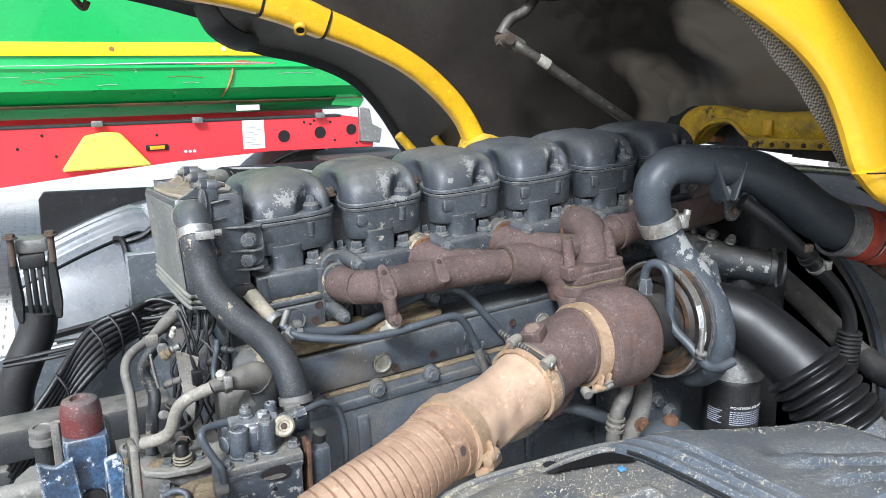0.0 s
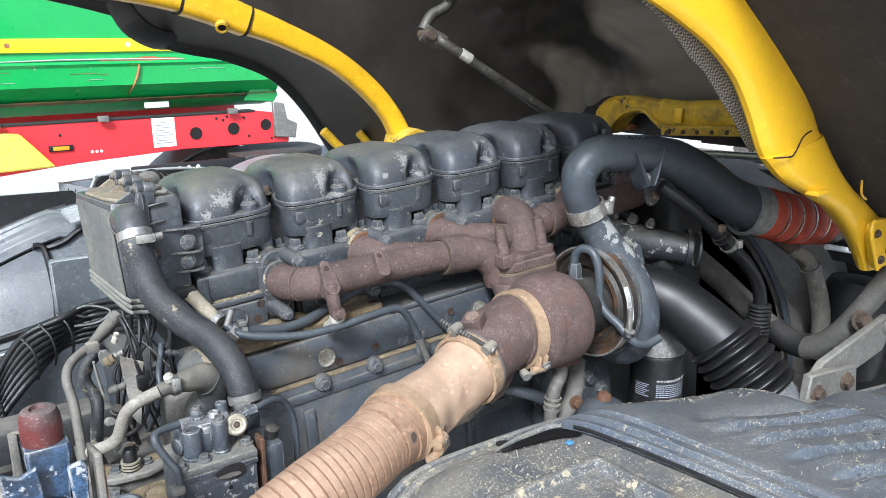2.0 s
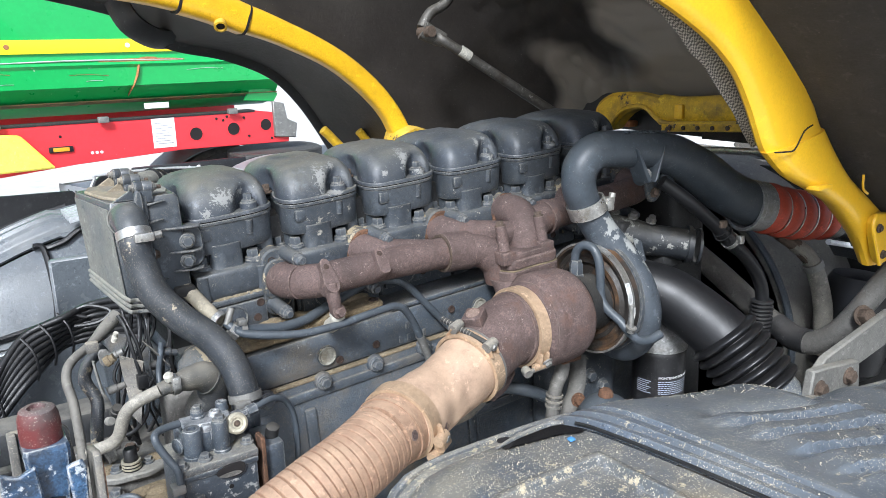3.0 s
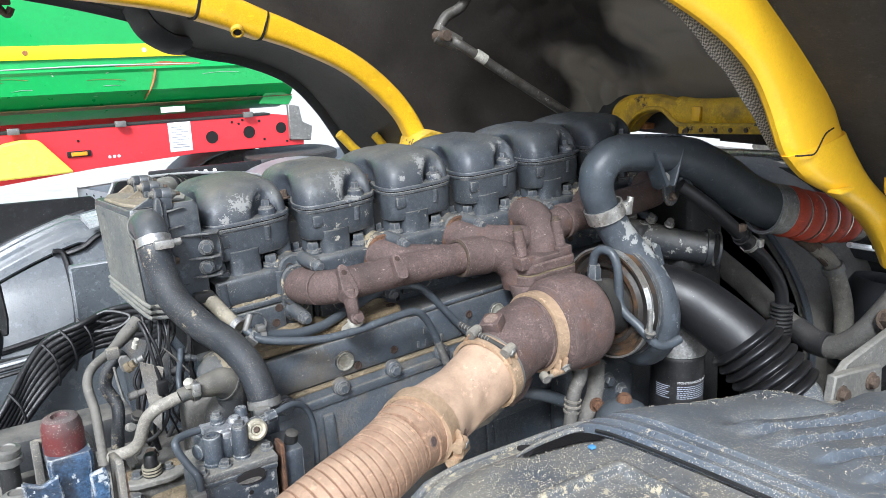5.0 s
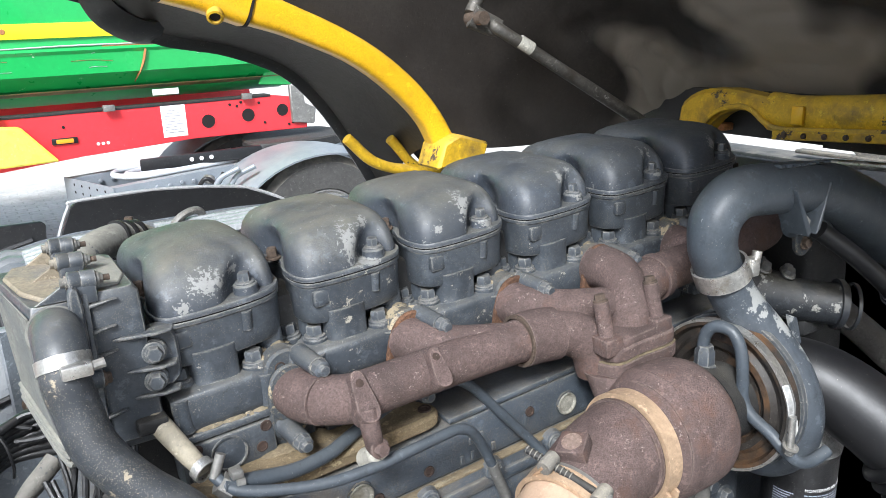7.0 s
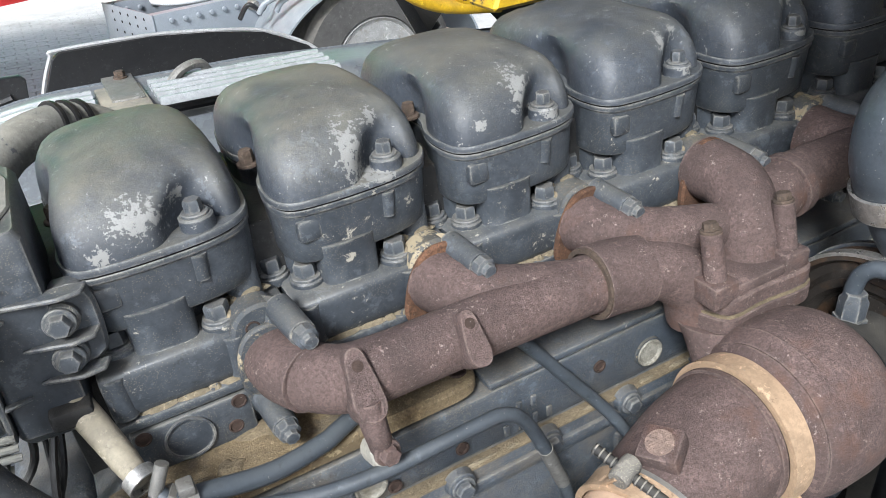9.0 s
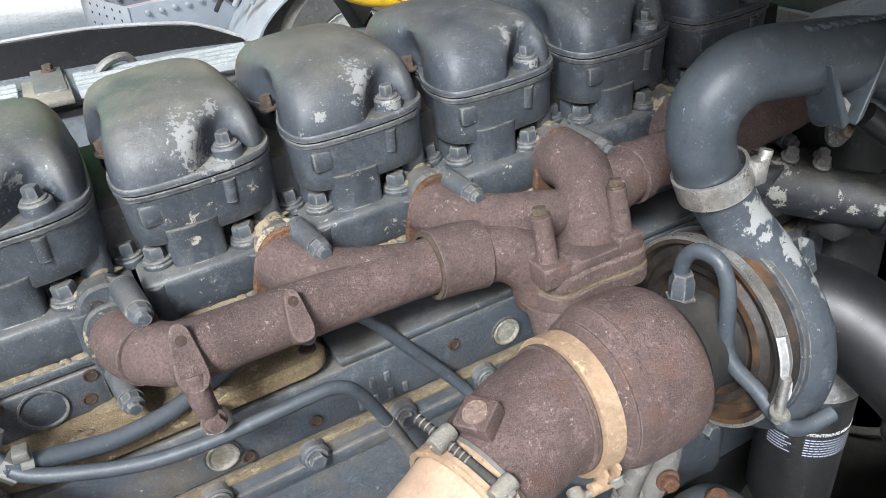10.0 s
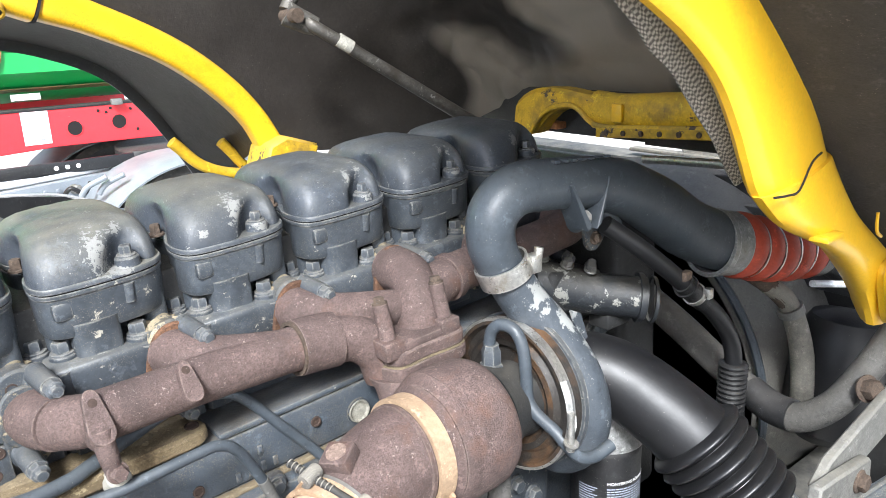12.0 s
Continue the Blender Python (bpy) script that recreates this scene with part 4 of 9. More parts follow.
# ---- near mudguard cover, in front ----
def near_guard():
    t = thing("mudguard_cover", (0.4, -0.8, 1.0), "black plastic mudguard cover, thick with dry dust", "mudguard")

    def step(a, b, x):
        q = max(0.0, min(1.0, (x - a) / (b - a)))
        return q * q * (3 - 2 * q)

    def along(x, pts):
        """Height along the crest, eased from point to point."""
        for (a, za), (b, zb) in zip(pts, pts[1:]):
            if x <= b:
                return za + (zb - za) * step(a, b, x) if x > a else za
        return pts[-1][1]

    CREST = ((-0.13, 1.375), (0.02, 1.388), (0.14, 1.388), (0.45, 1.346), (0.60, 1.272), (0.72, 1.266), (0.86, 1.235), (1.15, 1.20))

    def fold(d):
        """Where the dark fold crosses, d metres in from the rim."""
        return 0.141 + 0.10 * (d - 0.09)

    def rim_y(x):
        return -0.485 - 0.06 * step(-0.02, -0.13, x) - 0.02 * step(0.3, 0.6, x)

    def rim_z(x):
        return along(x, CREST) - 0.045 - 0.02 * step(0.02, -0.13, x)

    def z_at(x, d):
        """Height at x, and d metres in from the rim towards the near side."""
        h = along(x, CREST) - rim_z(x)
        z = rim_z(x) + h * (1 - math.exp(-max(0.0, d - 0.022) / 0.035)) + 0.03 * d
        q = x - fold(d)
        z += 0.010 * step(0.0, 0.010, q) * step(0.03, 0.06, d)
        for c in (0.024, 0.052):
            z -= 0.007 * math.exp(-((q - c) / 0.0055) ** 4) * step(0.03, 0.06, d)
        # broad flutes that run with the wheel
        e = d - 0.15 * (x - 0.33)
        z -= 0.010 * math.exp(-((e - 0.158) / 0.018) ** 2) * step(0.26, 0.34, x)
        for c, w in ((0.172, 0.028), (0.208, 0.030), (0.246, 0.036), (0.290, 0.042), (0.342, 0.05)):
            z += 0.0110 * step(c, c + 0.006, e) * step(c + w, c + w - 0.006, e) * step(0.25, 0.31, x)
        # pressed panel in the sandy part
        z -= 0.010 * step(0.160, 0.166, d) * step(0.36, 0.35, d) * step(-0.052, -0.046, x) * step(0.106, 0.100, x)
        z += 0.004 * step(0.150, 0.156, d) * step(0.37, 0.36, d) * step(-0.062, -0.056, x) * step(0.116, 0.110, x)
        return z

    def top(near, far):
        def f(u, v):
            d = 0.60 * v
            a, b = near(d), far(d)
            x = a + (b - a) * u
            return (x, rim_y(x) - d, z_at(x, d) + 0.0025 * noise.noise(Vector((x * 9, d * 9, 0.3))))
        return f
    part("shell", sheet(top(lambda d: fold(d) + 0.0015, lambda d: 1.15), 260, 200, 0.006), "guard", t, "smooth fluted shell")
    part("dust_panel", sheet(top(lambda d: -0.13, lambda d: fold(d) - 0.0020), 90, 160, 0.006), "guard_dusty", t, "flat panel strewn with sand")

    def lip(u, v):
        x = -0.13 + 1.28 * u
        return (x, rim_y(x) + 0.004 - 0.01 * v, rim_z(x) - 0.10 * v)
    part("rim", sheet(lip, 60, 4, 0.005), "guard", t)
    part("rim_bead", tube([(x, rim_y(x), rim_z(x) + 0.001) for x in (-0.13, -0.09, -0.05, 0.0, 0.1, 0.2, 0.3, 0.4, 0.47, 0.54, 0.6, 0.66, 0.72, 0.9, 1.15)], 0.0045, 8, 6), "guard_dusty", t)
    part("end_cap", sheet(lambda u, v: (-0.13 - 0.02 * math.sin(v * 3.14), rim_y(-0.13) - 0.60 * u, z_at(-0.13, 0.60 * u) - 0.25 * v), 20, 6, 0.005), "guard_dusty", t)
    part("fold_bead", tube([(fold(d), rim_y(0.141) - d, z_at(fold(d) + 0.006, d) - 0.001) for d in (0.09, 0.12, 0.2, 0.3, 0.45, 0.6)], 0.0020, 8, 5), "rubber", t, "dark fold line")
    slot = [(0.044, 0.078), (0.060, 0.072), (0.078, 0.067), (0.104, 0.066), (0.124, 0.066), (0.134, 0.076), (0.1375, 0.112), (0.126, 0.110), (0.112, 0.098), (0.094, 0.096), (0.078, 0.0905), (0.058, 0.087), (0.048, 0.085)]
    part("slot_lip", tube([(x, rim_y(x) - d, z_at(x, d) + 0.005) for x, d in ((0.040, 0.076), (0.062, 0.069), (0.085, 0.063), (0.110, 0.062), (0.128, 0.062), (0.138, 0.074))], [0.001, 0.0025, 0.003, 0.004, 0.004, 0.002], 8, 5), "guard_dusty", t, "lifted edge of the torn slot")
    bm = bmesh.new()
    bm.faces.new([bm.verts.new((x, rim_y(x) - d, z_at(x, d) + 0.0035)) for x, d in rounded(slot, 1)])
    bmesh.ops.solidify(bm, geom=bm.faces[:], thickness=0.002)
    part("slot", bm, "hole", t, "dark slot in the cover")
    part("tag", rbox((0.106, rim_y(0.1) - 0.120, z_at(0.11, 0.115) + 0.002), (0.113, rim_y(0.1) - 0.113, z_at(0.11, 0.115) + 0.005), 0.001), "blue_tag", t, "bit of bright blue tape")
    part("hole", lathe([(0.0075, 0), (0.0075, 0.002), (0, 0.0022)], (0.067, rim_y(0.067) - 0.055, z_at(0.067, 0.055) + 0.004), (0, 0.25, 1), 16), "hole", t)
    part("guard_post", rbox((0.42, -0.72, 0.97), (0.48, -0.66, 1.30), 0.004), "dark", t)
    part("guard_bracket", rbox((0.42, -0.72, 0.93), (0.48, -0.26, 0.975), 0.004), "dark", t)
    # loose grains, thick on the flat panel and thin on the shell
    rng = random.Random(7)
    bm = bmesh.new()
    made = 0
    while made < 5200:
        x, d = -0.125 + 0.80 * rng.random() ** 1.7, 0.03 + 0.42 * rng.random()
        c = noise.noise(Vector((x * 13, d * 17, 4.4))) + 0.5 * noise.noise(Vector((x * 41, d * 45, 1.2)))
        if abs(x - fold(d)) < 0.004 or c < (-0.05 if x < 0.14 else 0.12) + 0.25 * rng.random():
            continue
        r = 0.0004 + 0.0009 * rng.random() ** 2.5
        p = Vector((x, rim_y(x) - d, z_at(x, d) + 0.0025 * noise.noise(Vector((x * 9, d * 9, 0.3))) + 0.5 * r))
        v = [bm.verts.new(p + Vector(q) * r * (0.7 + 0.6 * rng.random())) for q in ((1, 0, 0), (0, 1, 0), (-1, 0, 0), (0, -1, 0), (0, 0, 1), (0, 0, -1))]
        for a, b in ((0, 1), (1, 2), (2, 3), (3, 0)):
            bm.faces.new((v[a], v[b], v[4]))
            bm.faces.new((v[b], v[a], v[5]))
        made += 1
    solid("sand", bm, "crumb", "loose pale sand grains lying on the mudguard cover", "sand", "", "stuff")
    return t


near_guard()


# ---- the tipped cab ----
D, NRM = Vector((-0.66, 0, 0.75)), Vector((0.75, 0, 0.66))


def cab():
    t = thing("tipped_cab", (1.3, 0.13, 1.3), "underside of a tipped yellow cab with black insulation", "truck cab")
    def ease(a, b, x):
        q = max(0.0, min(1.0, (x - a) / (b - a)))
        return q * q * (3 - 2 * q)

    def on_line(pts, u):
        i = u * (len(pts) - 1)
        k = min(int(i), len(pts) - 2)
        return Vector(pts[k]).lerp(Vector(pts[k + 1]), i - k)

    FAR = [(0.66, 0.63, 1.55), (0.62, 0.635, 1.634), (0.556, 0.64, 1.708), (0.464, 0.64, 1.777), (0.241, 0.64, 1.872), (0.05, 0.64, 1.93), (-0.25, 0.64, 1.965), (-0.55, 0.64, 1.975)]
    EDGE_L = [(0.990, 1.390), (0.962, 1.432), (0.935, 1.463), (0.872, 1.513), (0.790, 1.552), (0.705, 1.588), (0.646, 1.630), (0.618, 1.670), (0.597, 1.704), (0.558, 1.753), (0.503, 1.794), (0.430, 1.831), (0.360, 1.860), (0.27, 1.90), (0.15, 1.97)]
    EDGE_R = [(1.160, 1.405), (1.100, 1.447), (1.045, 1.480), (0.978, 1.521), (0.910, 1.565), (0.862, 1.609), (0.818, 1.656), (0.787, 1.699), (0.757, 1.740), (0.716, 1.787), (0.666, 1.827), (0.612, 1.864), (0.56, 1.905), (0.48, 1.97), (0.37, 2.06)]
    NEAR_IN = [(x + 0.04, -0.412, z + 0.025) for x, z in EDGE_L]
    # tunnel lining between the two longitudinal beams
    base = Vector((0.98, 0, 1.44))

    def lining(u, v):
        s = -0.05 + 1.75 * u
        a = math.pi * v
        y = 0.135 - 0.53 * (abs(math.cos(a)) ** 0.55) * (1 if math.cos(a) > 0 else -1)
        dep = 0.36 * math.sin(a) ** 0.5
        wob = 0.015 * noise.noise(Vector((s * 3, y * 4, 1.7))) + 0.006 * (1 - abs(noise.noise(Vector((s * 7, y * 9, 5.1))))) ** 3 + 0.0025 * noise.noise(Vector((s * 16, y * 19, 2.2))) + 0.006 * (1 - abs(noise.noise(Vector((s * 11 + y * 6, y * 13 - s * 4, 8.1))))) ** 6
        p = base + D * s + NRM * (dep + wob)
        p.y = y
        far_w, near_w = ease(0.86, 1.0, v), ease(0.14, 0.0, v)
        p = p.lerp(on_line(FAR, u) + Vector((0.012, 0.025, 0.012 + 0.4 * wob)), far_w)
        return p.lerp(on_line(NEAR_IN, u), near_w)
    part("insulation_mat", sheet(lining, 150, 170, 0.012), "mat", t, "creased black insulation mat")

    # far longitudinal beam: an arch
    far = [(-0.55, 0.64, 1.975), (-0.25, 0.64, 1.965), (0.05, 0.64, 1.93), (0.241, 0.64, 1.872), (0.349, 0.64, 1.832), (0.464, 0.64, 1.777), (0.556, 0.64, 1.708), (0.62, 0.635, 1.634), (0.66, 0.63, 1.55)]
    b = part("far_beam", tube(far, [0.034] * 3 + [0.032, 0.0285, 0.0265, 0.0265, 0.0255, 0.028], 40, 8, power=0.55), "yellow_worn", t, "curved yellow painted floor beam")
    part("beam_seam", tube([(0.099, 0.64, 1.9172), (0.104, 0.64, 1.9158)], 0.0375, 40, 2, power=0.55), "hole", b)
    part("beam_seam", tube([(0.246, 0.64, 1.8676), (0.250, 0.64, 1.8662)], 0.0355, 40, 2, power=0.55), "hole", b)
    part("beam_sleeve", tube([(0.105, 0.64, 1.9155), (0.175, 0.64, 1.895), (0.245, 0.64, 1.868)], [0.0365, 0.0365, 0.0350], 40, 6, power=0.55), "yellow_worn", b, "lapped sleeve joint")
    part("hinge_boss", lathe([(0.0145, 0), (0.0145, 0.034), (0.0105, 0.035), (0.0095, 0.028), (0, 0.028)], (0.188, 0.630, 1.872), (-0.3, -0.9, -0.75), 22), "yellow_dirty", b, "hollow hinge bush")
    part("bush_bore", lathe([(0.0093, 0), (0.0093, 0.002), (0, 0.0022)], (0.188 - 0.0070, 0.630 - 0.0210, 1.872 - 0.0175), (-0.3, -0.9, -0.75), 18), "hole", b)
    part("beam_foot", slab([(0.60, 1.53), (0.72, 1.535), (0.735, 1.575), (0.66, 1.60), (0.62, 1.585)], 0.57, 0.66, "xz", 0.006), "yellow_dirty", b, "folded foot plate")
    # far floor plate and its black edge
    edge = [(-0.75, 1.0, 2.02), (-0.30, 0.98, 1.985), (0.05, 0.95, 1.91), (0.15, 0.93, 1.835), (0.30, 0.93, 1.80), (0.43, 0.93, 1.745), (0.52, 0.93, 1.655), (0.60, 0.93, 1.53), (0.66, 0.93, 1.42)]
    ep, _ = spline(edge, 6, 0.01)
    bp, _ = spline([(x + 0.02, 0.66, z + 0.03) for x, _, z in far], 6, 0.01)

    def floor_far(u, v):
        i = u * (min(len(ep), len(bp)) - 1)
        k = int(i)
        p = ep[k].lerp(bp[k], v)
        return (p.x, p.y, p.z + 0.03 * math.sin(math.pi * v))
    part("far_floor", sheet(floor_far, min(len(ep), len(bp)) - 1, 8, 0.01), "mat", t, "black lined floor pressing")
    part("edge_trim", tube(edge, 0.013, 10, 8, squash=(1.0, 2.2)), "trim_black", t, "black rubber wheel arch edge")
    part("trim_end", tube([(0.03, 0.92, 1.93), (0.055, 0.90, 1.87), (0.11, 0.91, 1.835), (0.16, 0.92, 1.83)], 0.014, 10, 6, squash=(0.6, 2.4)), "trim_black", t)
    part("edge_seal", tube([(x, y + 0.02, z - 0.012) for x, y, z in edge[3:]], 0.006, 8, 6), "silver", t, "pale blue edge seen under the trim")
    part("arch_brace", tube([(0.505, 0.80, 1.585), (0.52, 0.80, 1.57), (0.56, 0.80, 1.53), (0.61, 0.80, 1.505), (0.67, 0.80, 1.492), (0.75, 0.79, 1.485)], 0.013, 10, 6), "yellow_dirty", t)
    part("arch_brace", tube([(0.615, 0.80, 1.572), (0.63, 0.80, 1.555), (0.67, 0.80, 1.507), (0.70, 0.80, 1.49)], 0.012, 10, 6), "yellow_dirty", t)
    part("wheel_tub", sheet(lambda u, v: (0.50 + 0.45 * u, 0.90 - 0.24 * v, 1.78 - 0.5 * u + 0.10 * math.sin(3.14 * v)), 12, 8, 0.01), "mat", t)

    # near longitudinal beam: a broad pressed channel
    def pressed(k0, k1, grow, y0, y1):
        lv = []
        for (lx, lz), (rx, rz) in list(zip(EDGE_L, EDGE_R))[k0:k1]:
            ring = []
            for u, d in ((0.36, 0.0), (0.22, 0.25), (0.10, 0.48), (0.035, 0.68), (0.04, 0.82), (0.10, 0.92), (0.20, 0.97), (0.36, 1.0), (0.52, 0.985), (0.68, 0.95), (0.82, 0.89), (0.91, 0.80), (0.965, 0.66), (0.99, 0.45), (1.0, 0.2), (1.0, 0.0), (0.5, -0.02)):
                u = 0.5 + (u - 0.5) * (1 + 2 * grow)
                ring.append(Vector((lx + (rx - lx) * u, y1 + (y0 - y1) * d, lz + (rz - lz) * u)))
            lv.append(ring)
        smooth = []
        for i in range(len(lv) - 1):
            a, b, c, d = lv[max(i - 1, 0)], lv[i], lv[i + 1], lv[min(i + 2, len(lv) - 1)]
            for h in range(4):
                t = h / 4
                smooth.append([0.5 * (2 * q + (r - p) * t + (2 * p - 5 * q + 4 * r - w) * t * t + (3 * q - p - 3 * r + w) * t ** 3) for p, q, r, w in zip(a, b, c, d)])
        return loft(smooth + [lv[-1]])
    n = part("near_beam", pressed(4, 15, 0.0, -0.458, -0.400), "yellow", t, "broad yellow painted floor beam")
    part("beam_lap", pressed(0, 7, 0.02, -0.463, -0.398), "yellow", n, "lapped lower shell of the beam")
    b = part("beam_bracket", slab(rounded([(0.947, 1.474), (0.955, 1.496), (1.022, 1.492), (1.045, 1.463), (1.045, 1.438), (1.005, 1.397), (0.985, 1.400)], 1), -0.475, -0.461, "xz", 0.002), "yellow", n, "folded bracket with a hole")
    part("bracket_lip", tube([(0.958, -0.474, 1.495), (0.947, -0.476, 1.472), (0.985, -0.476, 1.400)], 0.004, 8, 4), "yellow", b)
    part("bracket_lip", tube([(1.022, -0.474, 1.492), (1.046, -0.476, 1.460), (1.046, -0.476, 1.437)], 0.004, 8, 4), "yellow", b)
    part("bracket_hole", slab(rounded([(1.000, 1.462), (1.026, 1.462), (1.022, 1.430), (1.006, 1.425), (1.010, 1.445)], 2), -0.4775, -0.4755, "xz", 0), "hole", b)
    part("bracket_bolt", hexhead((0.968, -0.476, 1.470), (0, -1, 0), 0.006, 0.006), "rusty_bolt", b)
    part("bracket_bolt", hexhead((0.992, -0.476, 1.418), (0, -1, 0), 0.006, 0.006), "rusty_bolt", b)
    part("beam_tab", rbox((0.765, -0.474, 1.561), (0.805, -0.452, 1.568), 0.001), "yellow", n)
    part("beam_tab", tube([(0.905, -0.470, 1.572), (0.909, -0.470, 1.548), (0.930, -0.468, 1.536)], 0.0022, 6, 3), "yellow", n, "upright folded tab")
    part("beam_seam", tube([(0.648, -0.4655, 1.6335), (0.672, -0.4685, 1.6325), (0.694, -0.4690, 1.6345), (0.715, -0.4690, 1.660), (0.740, -0.4670, 1.668)], 0.0013, 6, 5), "hole", n, "open lap seam")
    ribbon = [(0.335, 1.895), (0.405, 1.860), (0.462, 1.828), (0.500, 1.796), (0.558, 1.754), (0.614, 1.700), (0.652, 1.661), (0.680, 1.632)]

    def seal(u, v):
        i = u * (len(ribbon) - 1)
        k = min(int(i), len(ribbon) - 2)
        x = ribbon[k][0] + (ribbon[k + 1][0] - ribbon[k][0]) * (i - k)
        z = ribbon[k][1] + (ribbon[k + 1][1] - ribbon[k][1]) * (i - k)
        return (x + 0.070 * v, -0.405 - 0.006 * math.sin(math.pi * v) - 0.02 * v + 0.004 * noise.noise(Vector((x * 25, v * 2, 0))), z + 0.045 * v + 0.003 * noise.noise(Vector((x * 30, 7, 0))))
    part("woven_seal", sheet(seal, 60, 8, 0.004), "weave", t, "grey woven seal tape along the beam")
    # near floor plate, outside the tunnel
    part("near_floor", sheet(lambda u, v: (1.34 - 0.92 * u + 0.75 * 0.06 * v, -0.402 - 0.66 * v, 1.258 + 0.724 * u + 0.66 * 0.06 * v), 24, 10, 0.012), "felt", t, "speckled dark floor liner")

    # cross beam at the tunnel's front end
    xb = part("cross_beam", tube([(1.185, 0.20, 1.628), (1.18, 0.12, 1.627), (1.18, 0.0, 1.636), (1.18, -0.25, 1.654)], [0.040, 0.038, 0.038, 0.038], 16, 6, squash=(0.8, 1.0)), "yellow_dirty", t, "grubby yellow cross beam")
    arch = [(0.425, 1.58), (0.418, 1.63), (0.386, 1.655), (0.35, 1.668), (0.286, 1.670), (0.239, 1.664), (0.18, 1.655), (0.172, 1.592), (0.203, 1.606), (0.228, 1.624), (0.256, 1.630), (0.305, 1.618), (0.336, 1.592), (0.362, 1.56)]
    part("beam_arch", slab(arch, 1.155, 1.215, "yz", 0.010), "yellow_dirty", xb, "arched end of the beam")
    part("arch_bead", tube([(1.152, y, z) for y, z in ((0.368, 1.56), (0.341, 1.597), (0.309, 1.624), (0.256, 1.637), (0.224, 1.630), (0.196, 1.610), (0.160, 1.599), (0.06, 1.604), (-0.25, 1.626))], 0.006, 8, 6), "yellow_dirty", xb, "rolled lower edge")
    part("beam_lower_lip", slab([(0.172, 1.577), (0.172, 1.597), (-0.25, 1.625), (-0.25, 1.606)], 1.145, 1.205, "yz", 0.002), "yellow_dirty", xb, "bolted lower flange")
    part("beam_tab", rbox((1.140, 0.105, 1.612), (1.150, 0.130, 1.648), 0.003), "yellow", xb)
    for k in range(10):
        part("beam_bolt", hexhead((1.144, -0.235 + 0.042 * k, 1.6145 - 0.0029 * k), (-1, 0, 0), 0.0042, 0.004), "rusty_bolt", xb)
    # two added plates, dark to stand for the shade in the gap
    part("arch_shadow_plate", rbox((1.24, 0.10, 1.56), (1.25, 0.64, 1.66), 0.003), "dark", xb, "dark plate added to close the shaded gap behind the arch")
    part("beam_backing", rbox((1.235, -0.30, 1.556), (1.2385, 0.115, 1.622), 0.001), "dark", xb, "dark plate added to shut out daylight behind the lower flange")
    part("arch_stain", rbox((1.205, 0.33, 1.572), (1.238, 0.36, 1.588), 0.003), "scar", xb)
    part("rod", tube([(1.20, 0.09, 1.534), (1.20, 0.0, 1.540), (1.20, -0.30, 1.553)], 0.009, 10), "steel", t, "bare steel torsion rod")
    part("front_plate", rbox((1.33, -0.42, 1.30), (1.35, 0.50, 1.44), 0.004), "frame", t)
    part("cab_hook", tube([(-0.27, 0.88, 1.955), (-0.262, 0.88, 1.925), (-0.245, 0.88, 1.905), (-0.235, 0.88, 1.92)], 0.008, 8), "rusty_bolt", t)
    part("cab_hook_plate", rbox((-0.30, 0.87, 1.925), (-0.235, 0.885, 1.945), 0.003), "rusty_bolt", t)
    return t


cab()


def cab_strut():
    t = thing("cab_strut", (0.9, 0.42, 1.63), "grey steel cab stay rod with rusty clevis", "strut")
    part("rod", tube([(0.66, 0.455, 1.822), (0.70, 0.43, 1.79), (1.0, 0.36, 1.60)], [0.011, 0.012, 0.013], 14), "strut_steel", t)
    part("clevis", tube([(0.625, 0.47, 1.838), (0.655, 0.46, 1.822), (0.675, 0.447, 1.812)], [0.019, 0.017, 0.014], 12, 4, squash=(0.7, 1.2)), "strut_steel", t)
    part("pin", lathe([(0.013, 0), (0.013, 0.05), (0.009, 0.054), (0, 0.054)], (0.633, 0.44, 1.833), (0, 1, 0), 16), "rusty_bolt", t, "rusty clevis pin")
    part("upper_arm", tube([(0.63, 0.48, 1.842), (0.66, 0.485, 1.878), (0.70, 0.48, 1.90), (0.74, 0.48, 1.95)], 0.013, 12), "strut_steel", t)
    part("mount_plate", rbox((0.68, 0.45, 1.925), (0.80, 0.50, 1.94), 0.004), "strut_steel", t)
    part("label", tube([(0.705, 0.4265, 1.7885), (0.730, 0.4205, 1.7725)], 0.0132, 14, 2), "pale", t, "small white sticker")
    return t


cab_strut()


